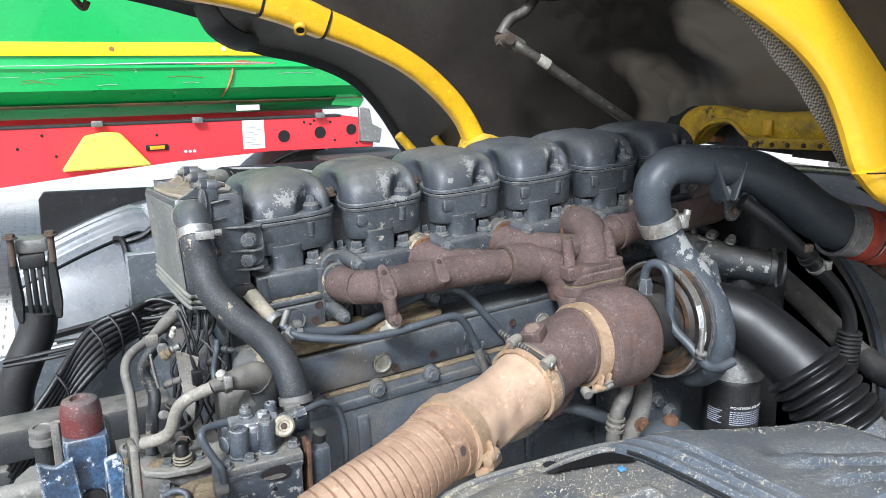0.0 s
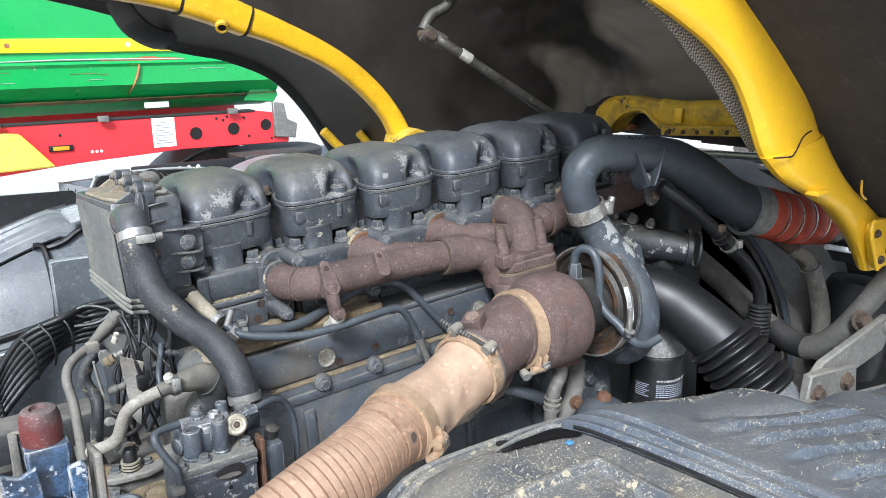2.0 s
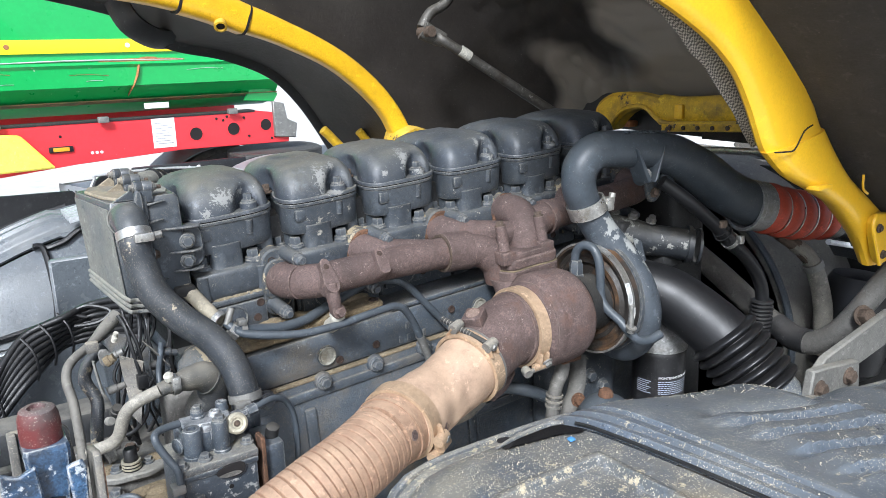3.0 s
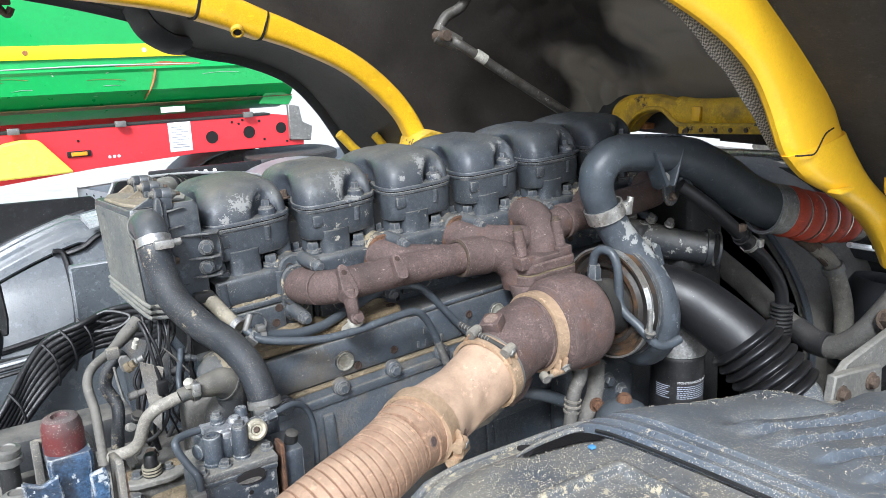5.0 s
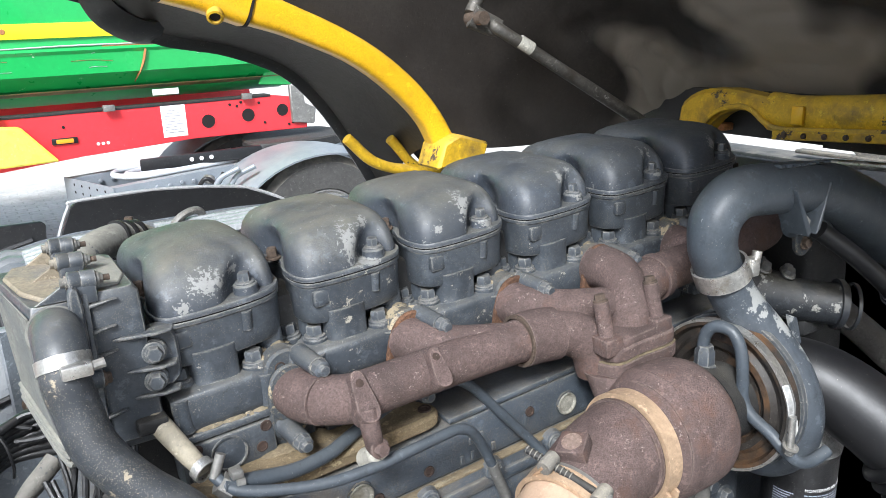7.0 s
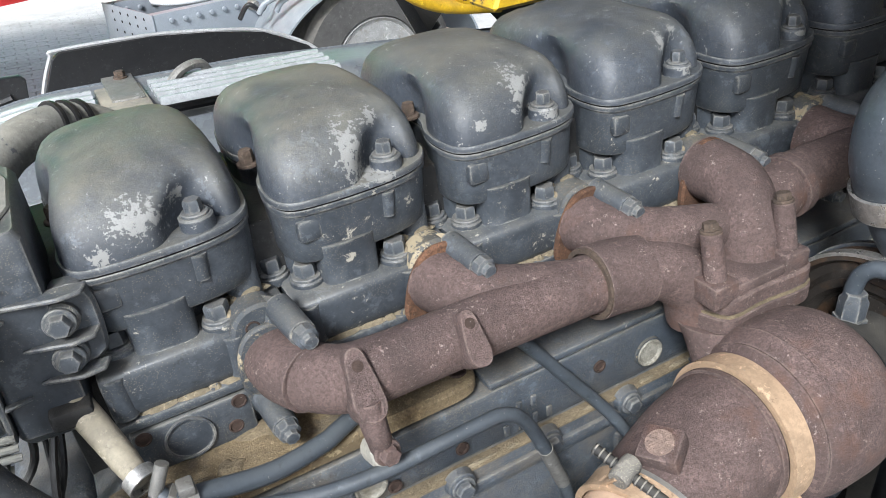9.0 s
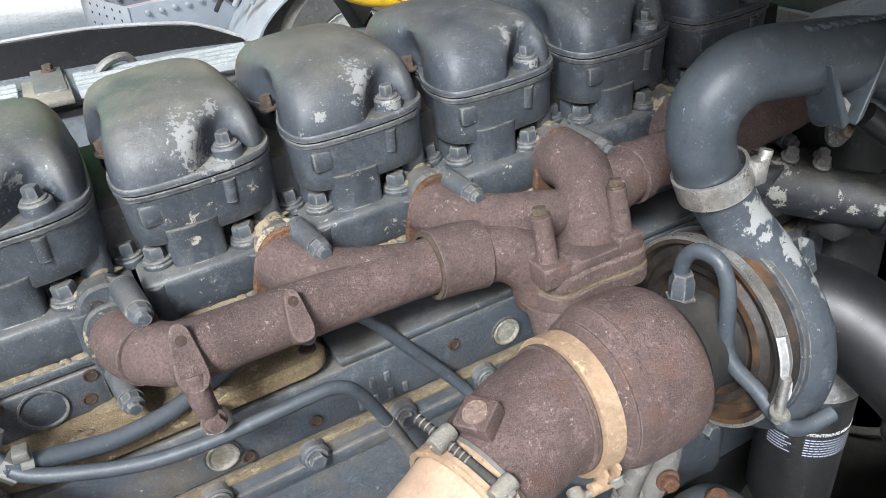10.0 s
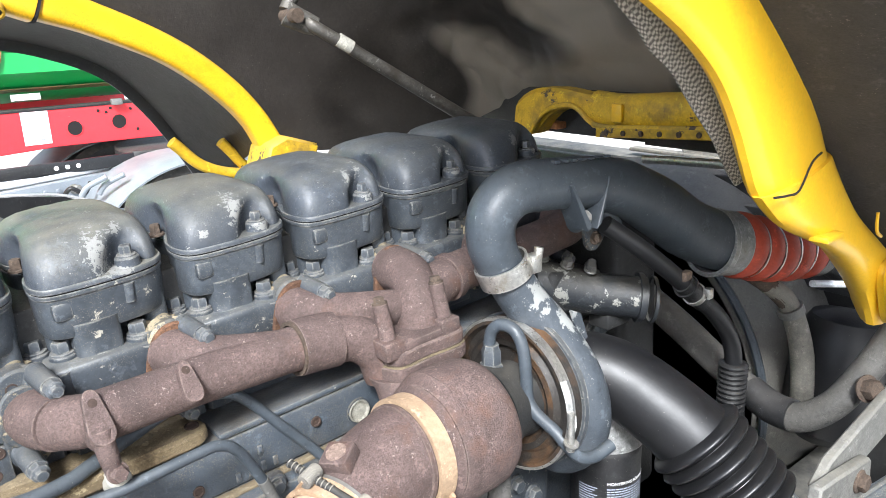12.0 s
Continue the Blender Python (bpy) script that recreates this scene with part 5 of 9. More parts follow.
# ---- engine: block ----
def engine_block():
    t = thing("engine_block", (0.4, 0.13, 0.9), "blue-grey painted six-cylinder engine block with dirt ledges", "engine")
    part("crankcase", rbox((-0.16, -0.092, 0.95), (0.86, 0.30, 1.3095), 0.005), "block", t, "lower crankcase", True)
    part("upper_block", rbox((-0.15, -0.080, 1.3110), (0.86, 0.28, 1.376), 0.006), "block", t, "", True)
    led = part("ledge", slab(rounded([(-0.14, -0.012), (-0.14, -0.0835), (0.140, -0.0835), (0.166, -0.080), (0.176, -0.062), (0.166, -0.044), (0.150, -0.012)], 1), 1.382, 1.4005, "xy", 0.004), "ledge_dirt", t, "ledge under the manifold, covered in tan dirt", True)
    part("ledge_hole", lathe([(0.0085, 0), (0.0080, 0.0022), (0.0058, 0.0024), (0.0052, 0.0006), (0, 0.0006)], (0.158, -0.063, 1.4000), (0, 0, 1), 18), "rust_hole", led, "", True)
    part("ledge", rbox((0.1800, -0.0800, 1.3765), (0.86, -0.012, 1.386), 0.004), "block", t, "", True)
    # side cover flange with its dirty joint and bolts
    part("joint_line", rbox((-0.15, -0.0928, 1.3085), (0.86, -0.0795, 1.3118), 0.001), "dirt", t, "crusted pale joint", True)
    part("cover_rib", rbox((-0.15, -0.0965, 1.2800), (0.86, -0.085, 1.2960), 0.003, 2), "block", t, "", True)
    part("cover_rib", rbox((-0.15, -0.096, 1.13), (0.86, -0.080, 1.15), 0.004), "block", t, "", True)
    for k in range(10):
        x = -0.0575 + 0.0955 * k
        part("flange_boss", lathe([(0.0155, 0), (0.0140, 0.008), (0.0120, 0.0095), (0, 0.0096)], (x, -0.090, 1.3035), (0, -1, 0), 20), "block", t, "", True)
        part("flange_bolt", hexhead((x, -0.0992, 1.3035), (0, -1, 0), 0.0088, 0.0090), "bolt", t, "", True)
    for x, z in ((0.0552, 1.3380), (0.3620, 1.3380), (0.70, 1.338)):
        p = part("core_plug", lathe([(0.0, 0.0030), (0.0110, 0.0022), (0.0135, 0.0046), (0.0150, 0.0046), (0.0156, 0)], (x, -0.080, z), (0, -1, 0), 28), "plug_dirt", t, "pale dished core plug", True)
        part("plug_rim", band(0.0156, 0.0040, 0.0016, (x, -0.081, z), (0, 1, 0), 30), "caked", p, "", True)
    for x, z in ((0.0765, 1.3240), (0.1452, 1.3300), (0.50, 1.335), (0.30, 1.350)):
        part("tapped_hole", lathe([(0.0070, 0), (0.0066, 0.002), (0.0045, 0.0021), (0.004, 0.0004), (0, 0.0005)], (x, -0.0815, z), (0, -1, 0), 16), "rust_hole", t, "", True)
    for k in range(4):
        part("cast_pad", rbox((0.19 + 0.016 * k, -0.0820, 1.318), (0.196 + 0.016 * k, -0.079, 1.330), 0.001), "block", t, "", True)
    for k in range(2):
        part("cast_pad", rbox((0.205 + 0.016 * k, -0.0820, 1.340), (0.211 + 0.016 * k, -0.079, 1.352), 0.001), "block", t, "", True)
    for x in (0.0, 0.31, 0.62):
        part("side_rib", rbox((x, -0.098, 1.02), (x + 0.02, -0.08, 1.265), 0.005), "block", t, "", True)
    # added block that stops light between the heads and darkens the gaps
    part("valley", rbox((-0.15, 0.03, 1.37), (0.855, 0.205, 1.555), 0.004), "dark", t, "dark block added to darken the gaps between the heads", True)
    part("sump", rbox((-0.14, -0.05, 0.74), (0.84, 0.28, 0.955), 0.03, 3), "dark", t, "dark oil sump", True)
    part("front_case", rbox((0.845, -0.12, 0.95), (0.95, 0.33, 1.50), 0.02, 3), "dark", t, "dark front timing case", True)
    part("rear_case", rbox((-0.22, 0.02, 0.95), (-0.152, 0.33, 1.36), 0.02, 3), "block", t, "flywheel end casing", True)
    return t


engine_block()


# ---- cylinder heads and rocker covers ----
NOTCHED = [(-0.108, -0.040), (-0.085, -0.0445), (-0.062, -0.0445), (-0.046, -0.041), (-0.036, -0.022), (-0.019, -0.0115), (-0.003, -0.019),
           (0.008, -0.029), (0.0215, -0.015), (0.026, 0.05), (0.024, 0.13), (0.012, 0.195), (-0.03, 0.212), (-0.08, 0.208), (-0.110, 0.182),
           (-0.119, 0.13), (-0.117, 0.090), (-0.103, 0.070), (-0.094, 0.055), (-0.100, 0.036), (-0.113, 0.018), (-0.116, -0.015)]
PLAIN = [(-0.108, -0.040), (-0.078, -0.0445), (-0.050, -0.043), (-0.028, -0.038), (-0.014, -0.032), (-0.002, -0.026), (0.008, -0.022),
         (0.017, -0.015), (0.0245, -0.002), (0.026, 0.05), (0.024, 0.13), (0.012, 0.195), (-0.03, 0.212), (-0.08, 0.208), (-0.110, 0.182),
         (-0.119, 0.13), (-0.119, 0.095), (-0.118, 0.075), (-0.117, 0.055), (-0.117, 0.036), (-0.117, 0.018), (-0.116, -0.015)]


LIP = [(-0.108, -0.041), (-0.078, -0.0455), (-0.050, -0.0455), (-0.030, -0.0445), (-0.014, -0.0425), (-0.001, -0.0385), (0.009, -0.033),
       (0.018, -0.024), (0.0250, -0.008), (0.0265, 0.05), (0.0245, 0.13), (0.012, 0.195), (-0.03, 0.212), (-0.08, 0.208), (-0.110, 0.182),
       (-0.119, 0.13), (-0.117, 0.090), (-0.108, 0.074), (-0.103, 0.056), (-0.107, 0.036), (-0.115, 0.018), (-0.117, -0.015)]


def ring_at(z, scale, blend, cy=0.07, cx=-0.046, outline=None, sy=None):
    a, b = rounded(outline or NOTCHED), rounded(PLAIN)
    out = []
    for (ax, ay), (bx, by) in zip(a, b):
        x, y = ax + (bx - ax) * blend, ay + (by - ay) * blend
        out.append((cx + (x - cx) * scale, cy + (y - cy) * (sy or scale), z))
    return out


def clod(x, y, z, rx, ry, h, seed, turn=0.0):
    """A crust of dry dirt with a ragged rim."""
    bm = bmesh.new()
    rings, n = [], 22
    for k, (f, hh) in enumerate(((1.0, -0.12), (0.9, 0.15), (0.7, 0.6), (0.4, 0.9))):
        ring = []
        for i in range(n):
            a = 2 * math.pi * i / n
            w = 1 + 0.28 * noise.noise(Vector((math.cos(a) * 1.6, math.sin(a) * 1.6, seed))) + 0.2 * noise.noise(Vector((math.cos(a) * 5, math.sin(a) * 5, seed + 3)))
            px, py = rx * f * w * math.cos(a), ry * f * w * math.sin(a)
            c, q = math.cos(turn), math.sin(turn)
            ring.append(bm.verts.new((x + c * px - q * py, y + q * px + c * py, z + h * (hh + 0.4 * noise.noise(Vector((px * 90, py * 90, seed)))))))
        rings.append(ring)
    for a, b in zip(rings, rings[1:]):
        for i in range(n):
            bm.faces.new((a[i], a[(i + 1) % n], b[(i + 1) % n], b[i]))
    bm.faces.new(rings[-1])
    bm.faces.new(rings[0][::-1])
    return bm


def rocker_cover(i):
    paint = "cover_%d" % i
    t = thing("rocker_cover", (-0.046, 0.07, 1.578), "domed blue-grey rocker cover with flaking paint and dust", "engine cover", "rocker covers")
    dome = [(1.5965, 0.994, 0.0), (1.602, 0.988, 0.0), (1.609, 0.976, 0.04), (1.616, 0.958, 0.16), (1.6225, 0.930, 0.38), (1.6290, 0.888, 0.66), (1.6350, 0.832, 0.88),
            (1.6395, 0.755, 1.0), (1.643, 0.64, 1.0), (1.6455, 0.47, 1.0), (1.6470, 0.25, 1.0)]
    lv = [ring_at(1.593, 0.995, 0.0)] + [ring_at(z, s, b) for z, s, b in dome]
    bm = loft(lv)
    for v in bm.verts:
        back = max(0.0, v.co.y - 0.12)
        if v.co.z > 1.59:
            v.co.z -= (v.co.z - 1.588) * 2.2 * back + 0.10 * max(0.0, -v.co.y - 0.0) * (v.co.z - 1.588) / 0.06
            v.co += Vector((0, 0, 0.0012 * noise.noise(v.co * 60)))
    part("dome", bm, paint, t, "", True)
    part("lip", loft([ring_at(1.5890, 1.000, 0, outline=LIP), ring_at(1.5896, 1.010, 0, outline=LIP), ring_at(1.5932, 1.011, 0, outline=LIP), ring_at(1.5950, 1.002, 0, outline=LIP)]), paint, t, "thin pressed lip", True)
    part("gasket", loft([ring_at(1.5875, 0.992, 0, outline=LIP), ring_at(1.5896, 0.992, 0, outline=LIP)]), "hole", t, "thin dark gasket", True)
    part("bolt_seat", lathe([(0.0135, 0), (0.0130, 0.010), (0.0115, 0.0115), (0, 0.0116)], (-0.017, -0.027, 1.594), (0, 0, 1), 24), paint, t, "raised bolt seat", True)
    b = part("cover_bolt", hexhead((-0.017, -0.027, 1.6050), (0, 0, 1), 0.0070, 0.0125, 1.5), "bolt", t, "weathered cover bolt", True)
    part("rear_bolt", hexhead((-0.110, 0.056, 1.5955), (0, 0, 1), 0.0065, 0.014, 1.5), "rusty_bolt", t, "rusty bolt in the side notch", True)
    return t


SEAT = Vector((0.008, 0.025, -0.012))


def cylinder_head():
    t = thing("cylinder_head", (-0.038, 0.095, 1.38), "blue-grey cylinder head with hexagon bolts and dirty ledges", "cylinder head", "cylinder heads")
    shift = Matrix.Translation(SEAT)

    def moved(bm):
        bm.transform(shift)
        return bm
    part("rocker_housing", moved(loft([ring_at(1.5365, 0.935, 0.0, outline=LIP), ring_at(1.540, 0.955, 0.0, outline=LIP), ring_at(1.552, 0.962, 0.0, outline=LIP), ring_at(1.5815, 0.982, 0.0, outline=LIP), ring_at(1.5830, 1.000, 0.0, outline=LIP), ring_at(1.5868, 1.002, 0.0, outline=LIP), ring_at(1.5875, 0.996, 0.0, outline=LIP)])), "engine", t, "", True)
    part("housing_foot", moved(loft([ring_at(1.506, 0.93, 0.8, cy=0.10, sy=0.80), ring_at(1.554, 0.93, 0.8, cy=0.10, sy=0.80)])), "engine", t, "", True)
    part("housing_boss", loft([[(x, y, z) for x, y in rounded([(-0.0840 - q, 0.06), (-0.0840 - q, -0.006), (-0.0760, -0.0185 - q), (-0.0380, -0.0190 - q), (-0.0300 + q, -0.008), (-0.0295 + q, 0.06)], 2)] for z, q in ((1.4985, 0.0004), (1.5005, -0.0012), (1.5260, 0.0), (1.5380, 0.0012))]), "engine", t, "", True)
    part("housing_boss", lathe([(0.0145, 0.0), (0.0135, 0.044), (0.011, 0.049), (0, 0.049)], (0.012, 0.013, 1.4985), (0, 0, 1), 22), "engine", t, "", True)
    part("side_pad", moved(tube([(-0.026, -0.0375, 1.558), (-0.025, -0.0380, 1.580)], [0.006, 0.007], 12, 2)), "engine", t, "", True)
    part("side_pad", moved(rbox((-0.104, -0.0425, 1.558), (-0.084, -0.030, 1.578), 0.004)), "engine", t, "", True)
    prof = [(-0.0275, 1.4945), (-0.0235, 1.5000), (0.245, 1.5000), (0.245, 1.378), (-0.0195, 1.378), (-0.0195, 1.4520), (-0.0265, 1.4620)]
    part("casting", slab(prof, -0.1125, 0.0385, "yz", 0.003), "engine", t, "", True)
    part("ledge", rbox((-0.1125, -0.0290, 1.4450), (0.0080, -0.015, 1.4545), 0.003), "engine", t, "", True)
    for k, (x, rx) in enumerate(((-0.080, 0.018), (-0.052, 0.014), (-0.020, 0.013), (-0.036, 0.006))):
        part("ledge_dirt", clod(x, -0.0225, 1.4546, rx, 0.0050, 0.0035, 4.4 + 3 * k), "clod", t, "streak of pale dirt", True)
    part("corner_rib", tube([(-0.010, -0.0195, 1.458), (-0.010, -0.0195, 1.4955)], 0.0115, 14, 2), "engine", t, "", True)
    part("corner_rib", tube([(-0.102, -0.0195, 1.458), (-0.102, -0.0195, 1.4955)], 0.0100, 14, 2), "engine", t, "", True)
    # head bolts
    for x, y in ((-0.092, 0.006), (-0.0155, -0.008), (-0.1145, 0.032), (0.022, 0.070)):
        boss = part("bolt_boss", lathe([(0.0150, 0), (0.0143, 0.0068), (0.0128, 0.0082), (0, 0.0083)], (x, y, 1.4965), (0, 0, 1), 24), "engine", t, "", True)
        part("head_bolt", hexhead((x, y, 1.5047), (0, 0, 1), 0.0100, 0.0145, 1.30), "bolt", boss, "", True)
    # machined port with plug ring and tapped holes below
    part("front_pad", rbox((-0.108, -0.0300, 1.398), (-0.012, -0.0180, 1.4435), 0.005), "engine", t, "", True)
    part("plug_ring", band(0.0185, 0.004, 0.0016, (-0.066, -0.0302, 1.4215), (0, 1, 0), 32), "engine", t, "", True)
    part("plug_face", lathe([(0.0185, 0), (0.0185, 0.001), (0.0165, 0.0004), (0, 0.0004)], (-0.066, -0.0293, 1.4215), (0, -1, 0), 30), "engine", t, "", True)
    for x, z in ((-0.098, 1.437), (-0.030, 1.414), (-0.022, 1.437)):
        part("tapped_hole", lathe([(0.0066, 0), (0.0062, 0.0010), (0.0050, 0.0012), (0.0045, 0.0002), (0, 0.0003)], (x, -0.0299, z), (0, -1, 0), 16), "rust_hole", t, "", True)
    # exhaust flange on the head, its ear, and the studs in their spacer sleeves
    fl = rounded([(-0.014, 1.504), (0.004, 1.519), (0.030, 1.514), (0.037, 1.466), (0.032, 1.424), (0.010, 1.404), (-0.014, 1.413), (-0.016, 1.460)], 2)
    f = part("port_flange", slab(fl, -0.0303, -0.006, "xz", 0.003), "caked", t, "exhaust port flange caked with tan dirt", True)
    part("flange_hole", lathe([(0.0064, 0), (0.0064, 0.001), (0.005, 0.0012), (0.0046, 0.0002), (0, 0.0003)], (0.0045, -0.0300, 1.4985), (0, -1, 0), 16), "rust_hole", f, "", True)
    part("flange_arm", loft([[(x + q * w, y - 0.2 * abs(q) * w, z + p * h) for q, p in ((-1, -1), (-0.6, 0.6), (0, 1), (0.6, 0.6), (1, -1), (0, -1.2))] for x, y, z, w, h in ((0.004, 0.016, 1.502, 0.020, 0.006), (0.014, -0.006, 1.506, 0.017, 0.008), (0.024, -0.024, 1.507, 0.013, 0.010), (0.0285, -0.034, 1.5065, 0.0118, 0.0118))]), "caked", f, "web that runs into the stud boss", True)
    for k, (x, y, z, rx, ry, tw) in enumerate(((0.000, 0.008, 1.5085, 0.016, 0.009, 0.5), (0.014, -0.004, 1.5135, 0.011, 0.007, 0.9), (-0.008, -0.012, 1.5075, 0.009, 0.006, -0.6), (0.020, 0.012, 1.5050, 0.012, 0.008, 0.2))):
        part("arm_dirt", clod(x, y, z, rx, ry, 0.003, 71 + k, tw), "clod", f, "crust of pale dirt", True)
    for (x0, z0), (x1, z1) in (((0.0280, 1.5065), (0.0335, 1.5035)), ((-0.001, 1.430), (0.0025, 1.425))):
        axis = Vector((x1 - x0, -0.040, z1 - z0))
        st = part("stud_sleeve", tube([(x0, -0.026, z0), (x1, -0.068, z1)], [0.0118, 0.0108], 20, 3), "engine", t, "long spacer sleeve", True)
        part("stud_end", lathe([(0.0100, 0), (0.0096, 0.009), (0.0066, 0.0105), (0.0060, 0.015), (0, 0.0155)], (x1, -0.067, z1), axis, 8), "bolt", st, "", True)
    return t


h0 = cylinder_head()
c = rocker_cover(0)
c.matrix_basis = Matrix.Translation(EM.to_3x3() @ SEAT) @ c.matrix_basis
for i in range(1, 6):
    step = EM.to_3x3() @ Vector((0.155 * i, 0, 0))
    copy_thing(h0, Matrix.Translation(step) @ h0.matrix_basis)
    c = rocker_cover(i)
    c.matrix_basis = Matrix.Translation(step + EM.to_3x3() @ SEAT) @ c.matrix_basis


# ---- dirt on the ledges ----
def crusts():
    """Dry dirt lying on the block's two ledges."""
    rng = random.Random(11)
    t = thing("dirt_crust", (0.3, -0.06, 1.378), "patches of dry tan dirt lying on the engine ledges", "dirt")
    for k in range(8):
        x = -0.12 + 0.036 * k + 0.02 * rng.random()
        part("crust", clod(x, -0.074 + 0.045 * rng.random(), 1.4002, 0.010 + 0.018 * rng.random(), 0.005 + 0.008 * rng.random(), 0.003 + 0.003 * rng.random(), k), "dirt", t, "", True)
    for k in range(24):
        x = -0.13 + 0.040 * k + 0.025 * rng.random()
        part("crust", clod(x, -0.0885, 1.3105, 0.006 + 0.014 * rng.random(), 0.0035, 0.002 + 0.002 * rng.random(), 50 + k), "clod", t, "", True)
    return t


crusts()


# ---- exhaust manifold ----
def manifold():
    t = thing("exhaust_manifold", (0.3, -0.1, 1.43), "rust-brown cast iron exhaust manifold", "exhaust manifold")
    front = [(0.026, -0.030, 1.450), (0.031, -0.062, 1.4505), (0.052, -0.091, 1.4545), (0.075, -0.1005, 1.4575), (0.118, -0.1025, 1.4605), (0.18, -0.1005, 1.4615), (0.262, -0.0955, 1.4600), (0.30, -0.0935, 1.459)]
    m = part("front_log", tube(front, [0.0280, 0.0272, 0.0265, 0.0260, 0.0255, 0.0255, 0.0260, 0.0265], 28, 8), "rust", t)
    part("port_elbow", tube([(0.024, -0.030, 1.450), (0.026, -0.054, 1.4505), (0.036, -0.080, 1.453)], [0.0285, 0.0275, 0.0264], 24, 4), "rust", m)
    for x, z, w in ((0.174, 1.472, 1.0), (0.329, 1.482, 1.0)):
        b = part("branch", tube([(x - 0.004, -0.030, z), (x + 0.004, -0.054, z - 0.001), (x + 0.040, -0.080, z - 0.004), (x + 0.085, -0.089, z - 0.009), (x + 0.120, -0.092, z - 0.014)], [0.029, 0.0265, 0.0245, 0.0235, 0.0220], 24, 6), "rust", t)
        part("branch_flange", slab(rounded([(x - 0.040, z - 0.028), (x - 0.023, z + 0.033), (x + 0.019, z + 0.037), (x + 0.033, z), (x + 0.022, z - 0.039), (x - 0.022, z - 0.039)], 2), -0.0375, -0.0308, "xz", 0.002), "rust_edge", b, "orange rusted flange edge")
    part("branch_flange", slab(rounded([(-0.010, 1.432), (-0.004, 1.480), (0.030, 1.486), (0.050, 1.458), (0.040, 1.422), (0.008, 1.416)], 2), -0.0375, -0.0308, "xz", 0.002), "caked", t, "flange edge caked with dirt")
    part("slip_sleeve", tube([(0.290, -0.0935, 1.4590), (0.315, -0.0945, 1.4585), (0.340, -0.0965, 1.4570)], 0.0335, 26, 4), "rust", t, "slip joint sleeve")
    part("sleeve_edge", band(0.0280, 0.004, 0.0045, (0.2885, -0.0935, 1.459), (1, 0, 0), 26), "rusty_bolt", t)
    part("centre_elbow", tube([(0.335, -0.096, 1.456), (0.366, -0.101, 1.452), (0.392, -0.110, 1.432), (0.404, -0.115, 1.400)], [0.029, 0.029, 0.030, 0.032], 22, 6), "rust", t)
    part("riser", tube([(0.476, -0.030, 1.500), (0.473, -0.074, 1.498), (0.460, -0.108, 1.475), (0.448, -0.120, 1.408)], [0.031, 0.030, 0.0285, 0.033], 22, 6), "rust", t)
    part("riser_flange", slab(rounded([(0.44, 1.465), (0.452, 1.528), (0.490, 1.534), (0.508, 1.50), (0.495, 1.46), (0.46, 1.455)], 2), -0.0395, -0.0308, "xz", 0.002), "rust_edge", t)
    part("crotch", rbox((0.385, -0.145, 1.405), (0.465, -0.095, 1.440), 0.012, 3), "rust", t)
    part("rear_log", tube([(0.462, -0.103, 1.468), (0.495, -0.094, 1.482), (0.54, -0.088, 1.490), (0.62, -0.086, 1.495), (0.72, -0.085, 1.503), (0.785, -0.072, 1.508), (0.80, -0.030, 1.510)], [0.026, 0.029, 0.0285, 0.028, 0.028, 0.030, 0.034], 22, 8), "rust", t)
    part("rear_bead", tube([(0.520, -0.0905, 1.4875), (0.532, -0.089, 1.489)], 0.0325, 24, 2), "rust", t)
    part("branch", tube([(0.632, -0.030, 1.497), (0.638, -0.062, 1.497), (0.665, -0.083, 1.498)], [0.034, 0.031, 0.026], 18, 5), "rust", t)
    # lugs
    for (x, y, z), low in (((0.061, -0.1165, 1.4765), True), ((0.150, -0.1225, 1.4835), False)):
        face = Matrix.Translation((x, y, z)) @ pose(0, 0, 0, -38, 0, 0)
        bm = slab(rounded([(-0.013, -0.040), (-0.0095, 0.000), (-0.0060, 0.0160), (0.0060, 0.0160), (0.0095, 0.000), (0.015, -0.040)], 2), -0.0075, 0.018, "xz", 0.0008)
        if not low:
            bm.transform(Matrix.Diagonal((0.8, 1, 0.8, 1)))
        bm.transform(face)
        lug = part("lug", bm, "rust", t)
        bm = lathe([(0.0044, 0), (0.0044, 0.0003), (0, 0.0004)], (0, -0.0075, 0.002), (0, -1, 0), 18)
        bm.transform(face)
        part("lug_hole", bm, "rust_hole", lug)
        if low:
            part("lug_leg", tube([(x + 0.001, y - 0.012, z - 0.020), (x + 0.002, y - 0.019, z - 0.040), (x + 0.005, y - 0.018, z - 0.058), (x + 0.007, y - 0.014, z - 0.068)], [0.0150, 0.0140, 0.0130, 0.0120], 16, 6, squash=(1, 0.7)), "rust", lug, "short cast stay")
            part("leg_bolt", hexhead((x + 0.006, y - 0.027, z - 0.060), (0.1, -1, 0.1), 0.008, 0.010), "rust", lug)
            part("leg_pad", tube([(x + 0.007, y - 0.012, z - 0.064), (x + 0.010, y - 0.012, z - 0.078), (x + 0.013, y + 0.020, z - 0.098)], [0.0105, 0.012, 0.012], 14, 3), "pale", lug, "pale crusted foot")
    return t


manifold()


# ---- turbocharger ----
TY, TZ = -0.209, 1.344


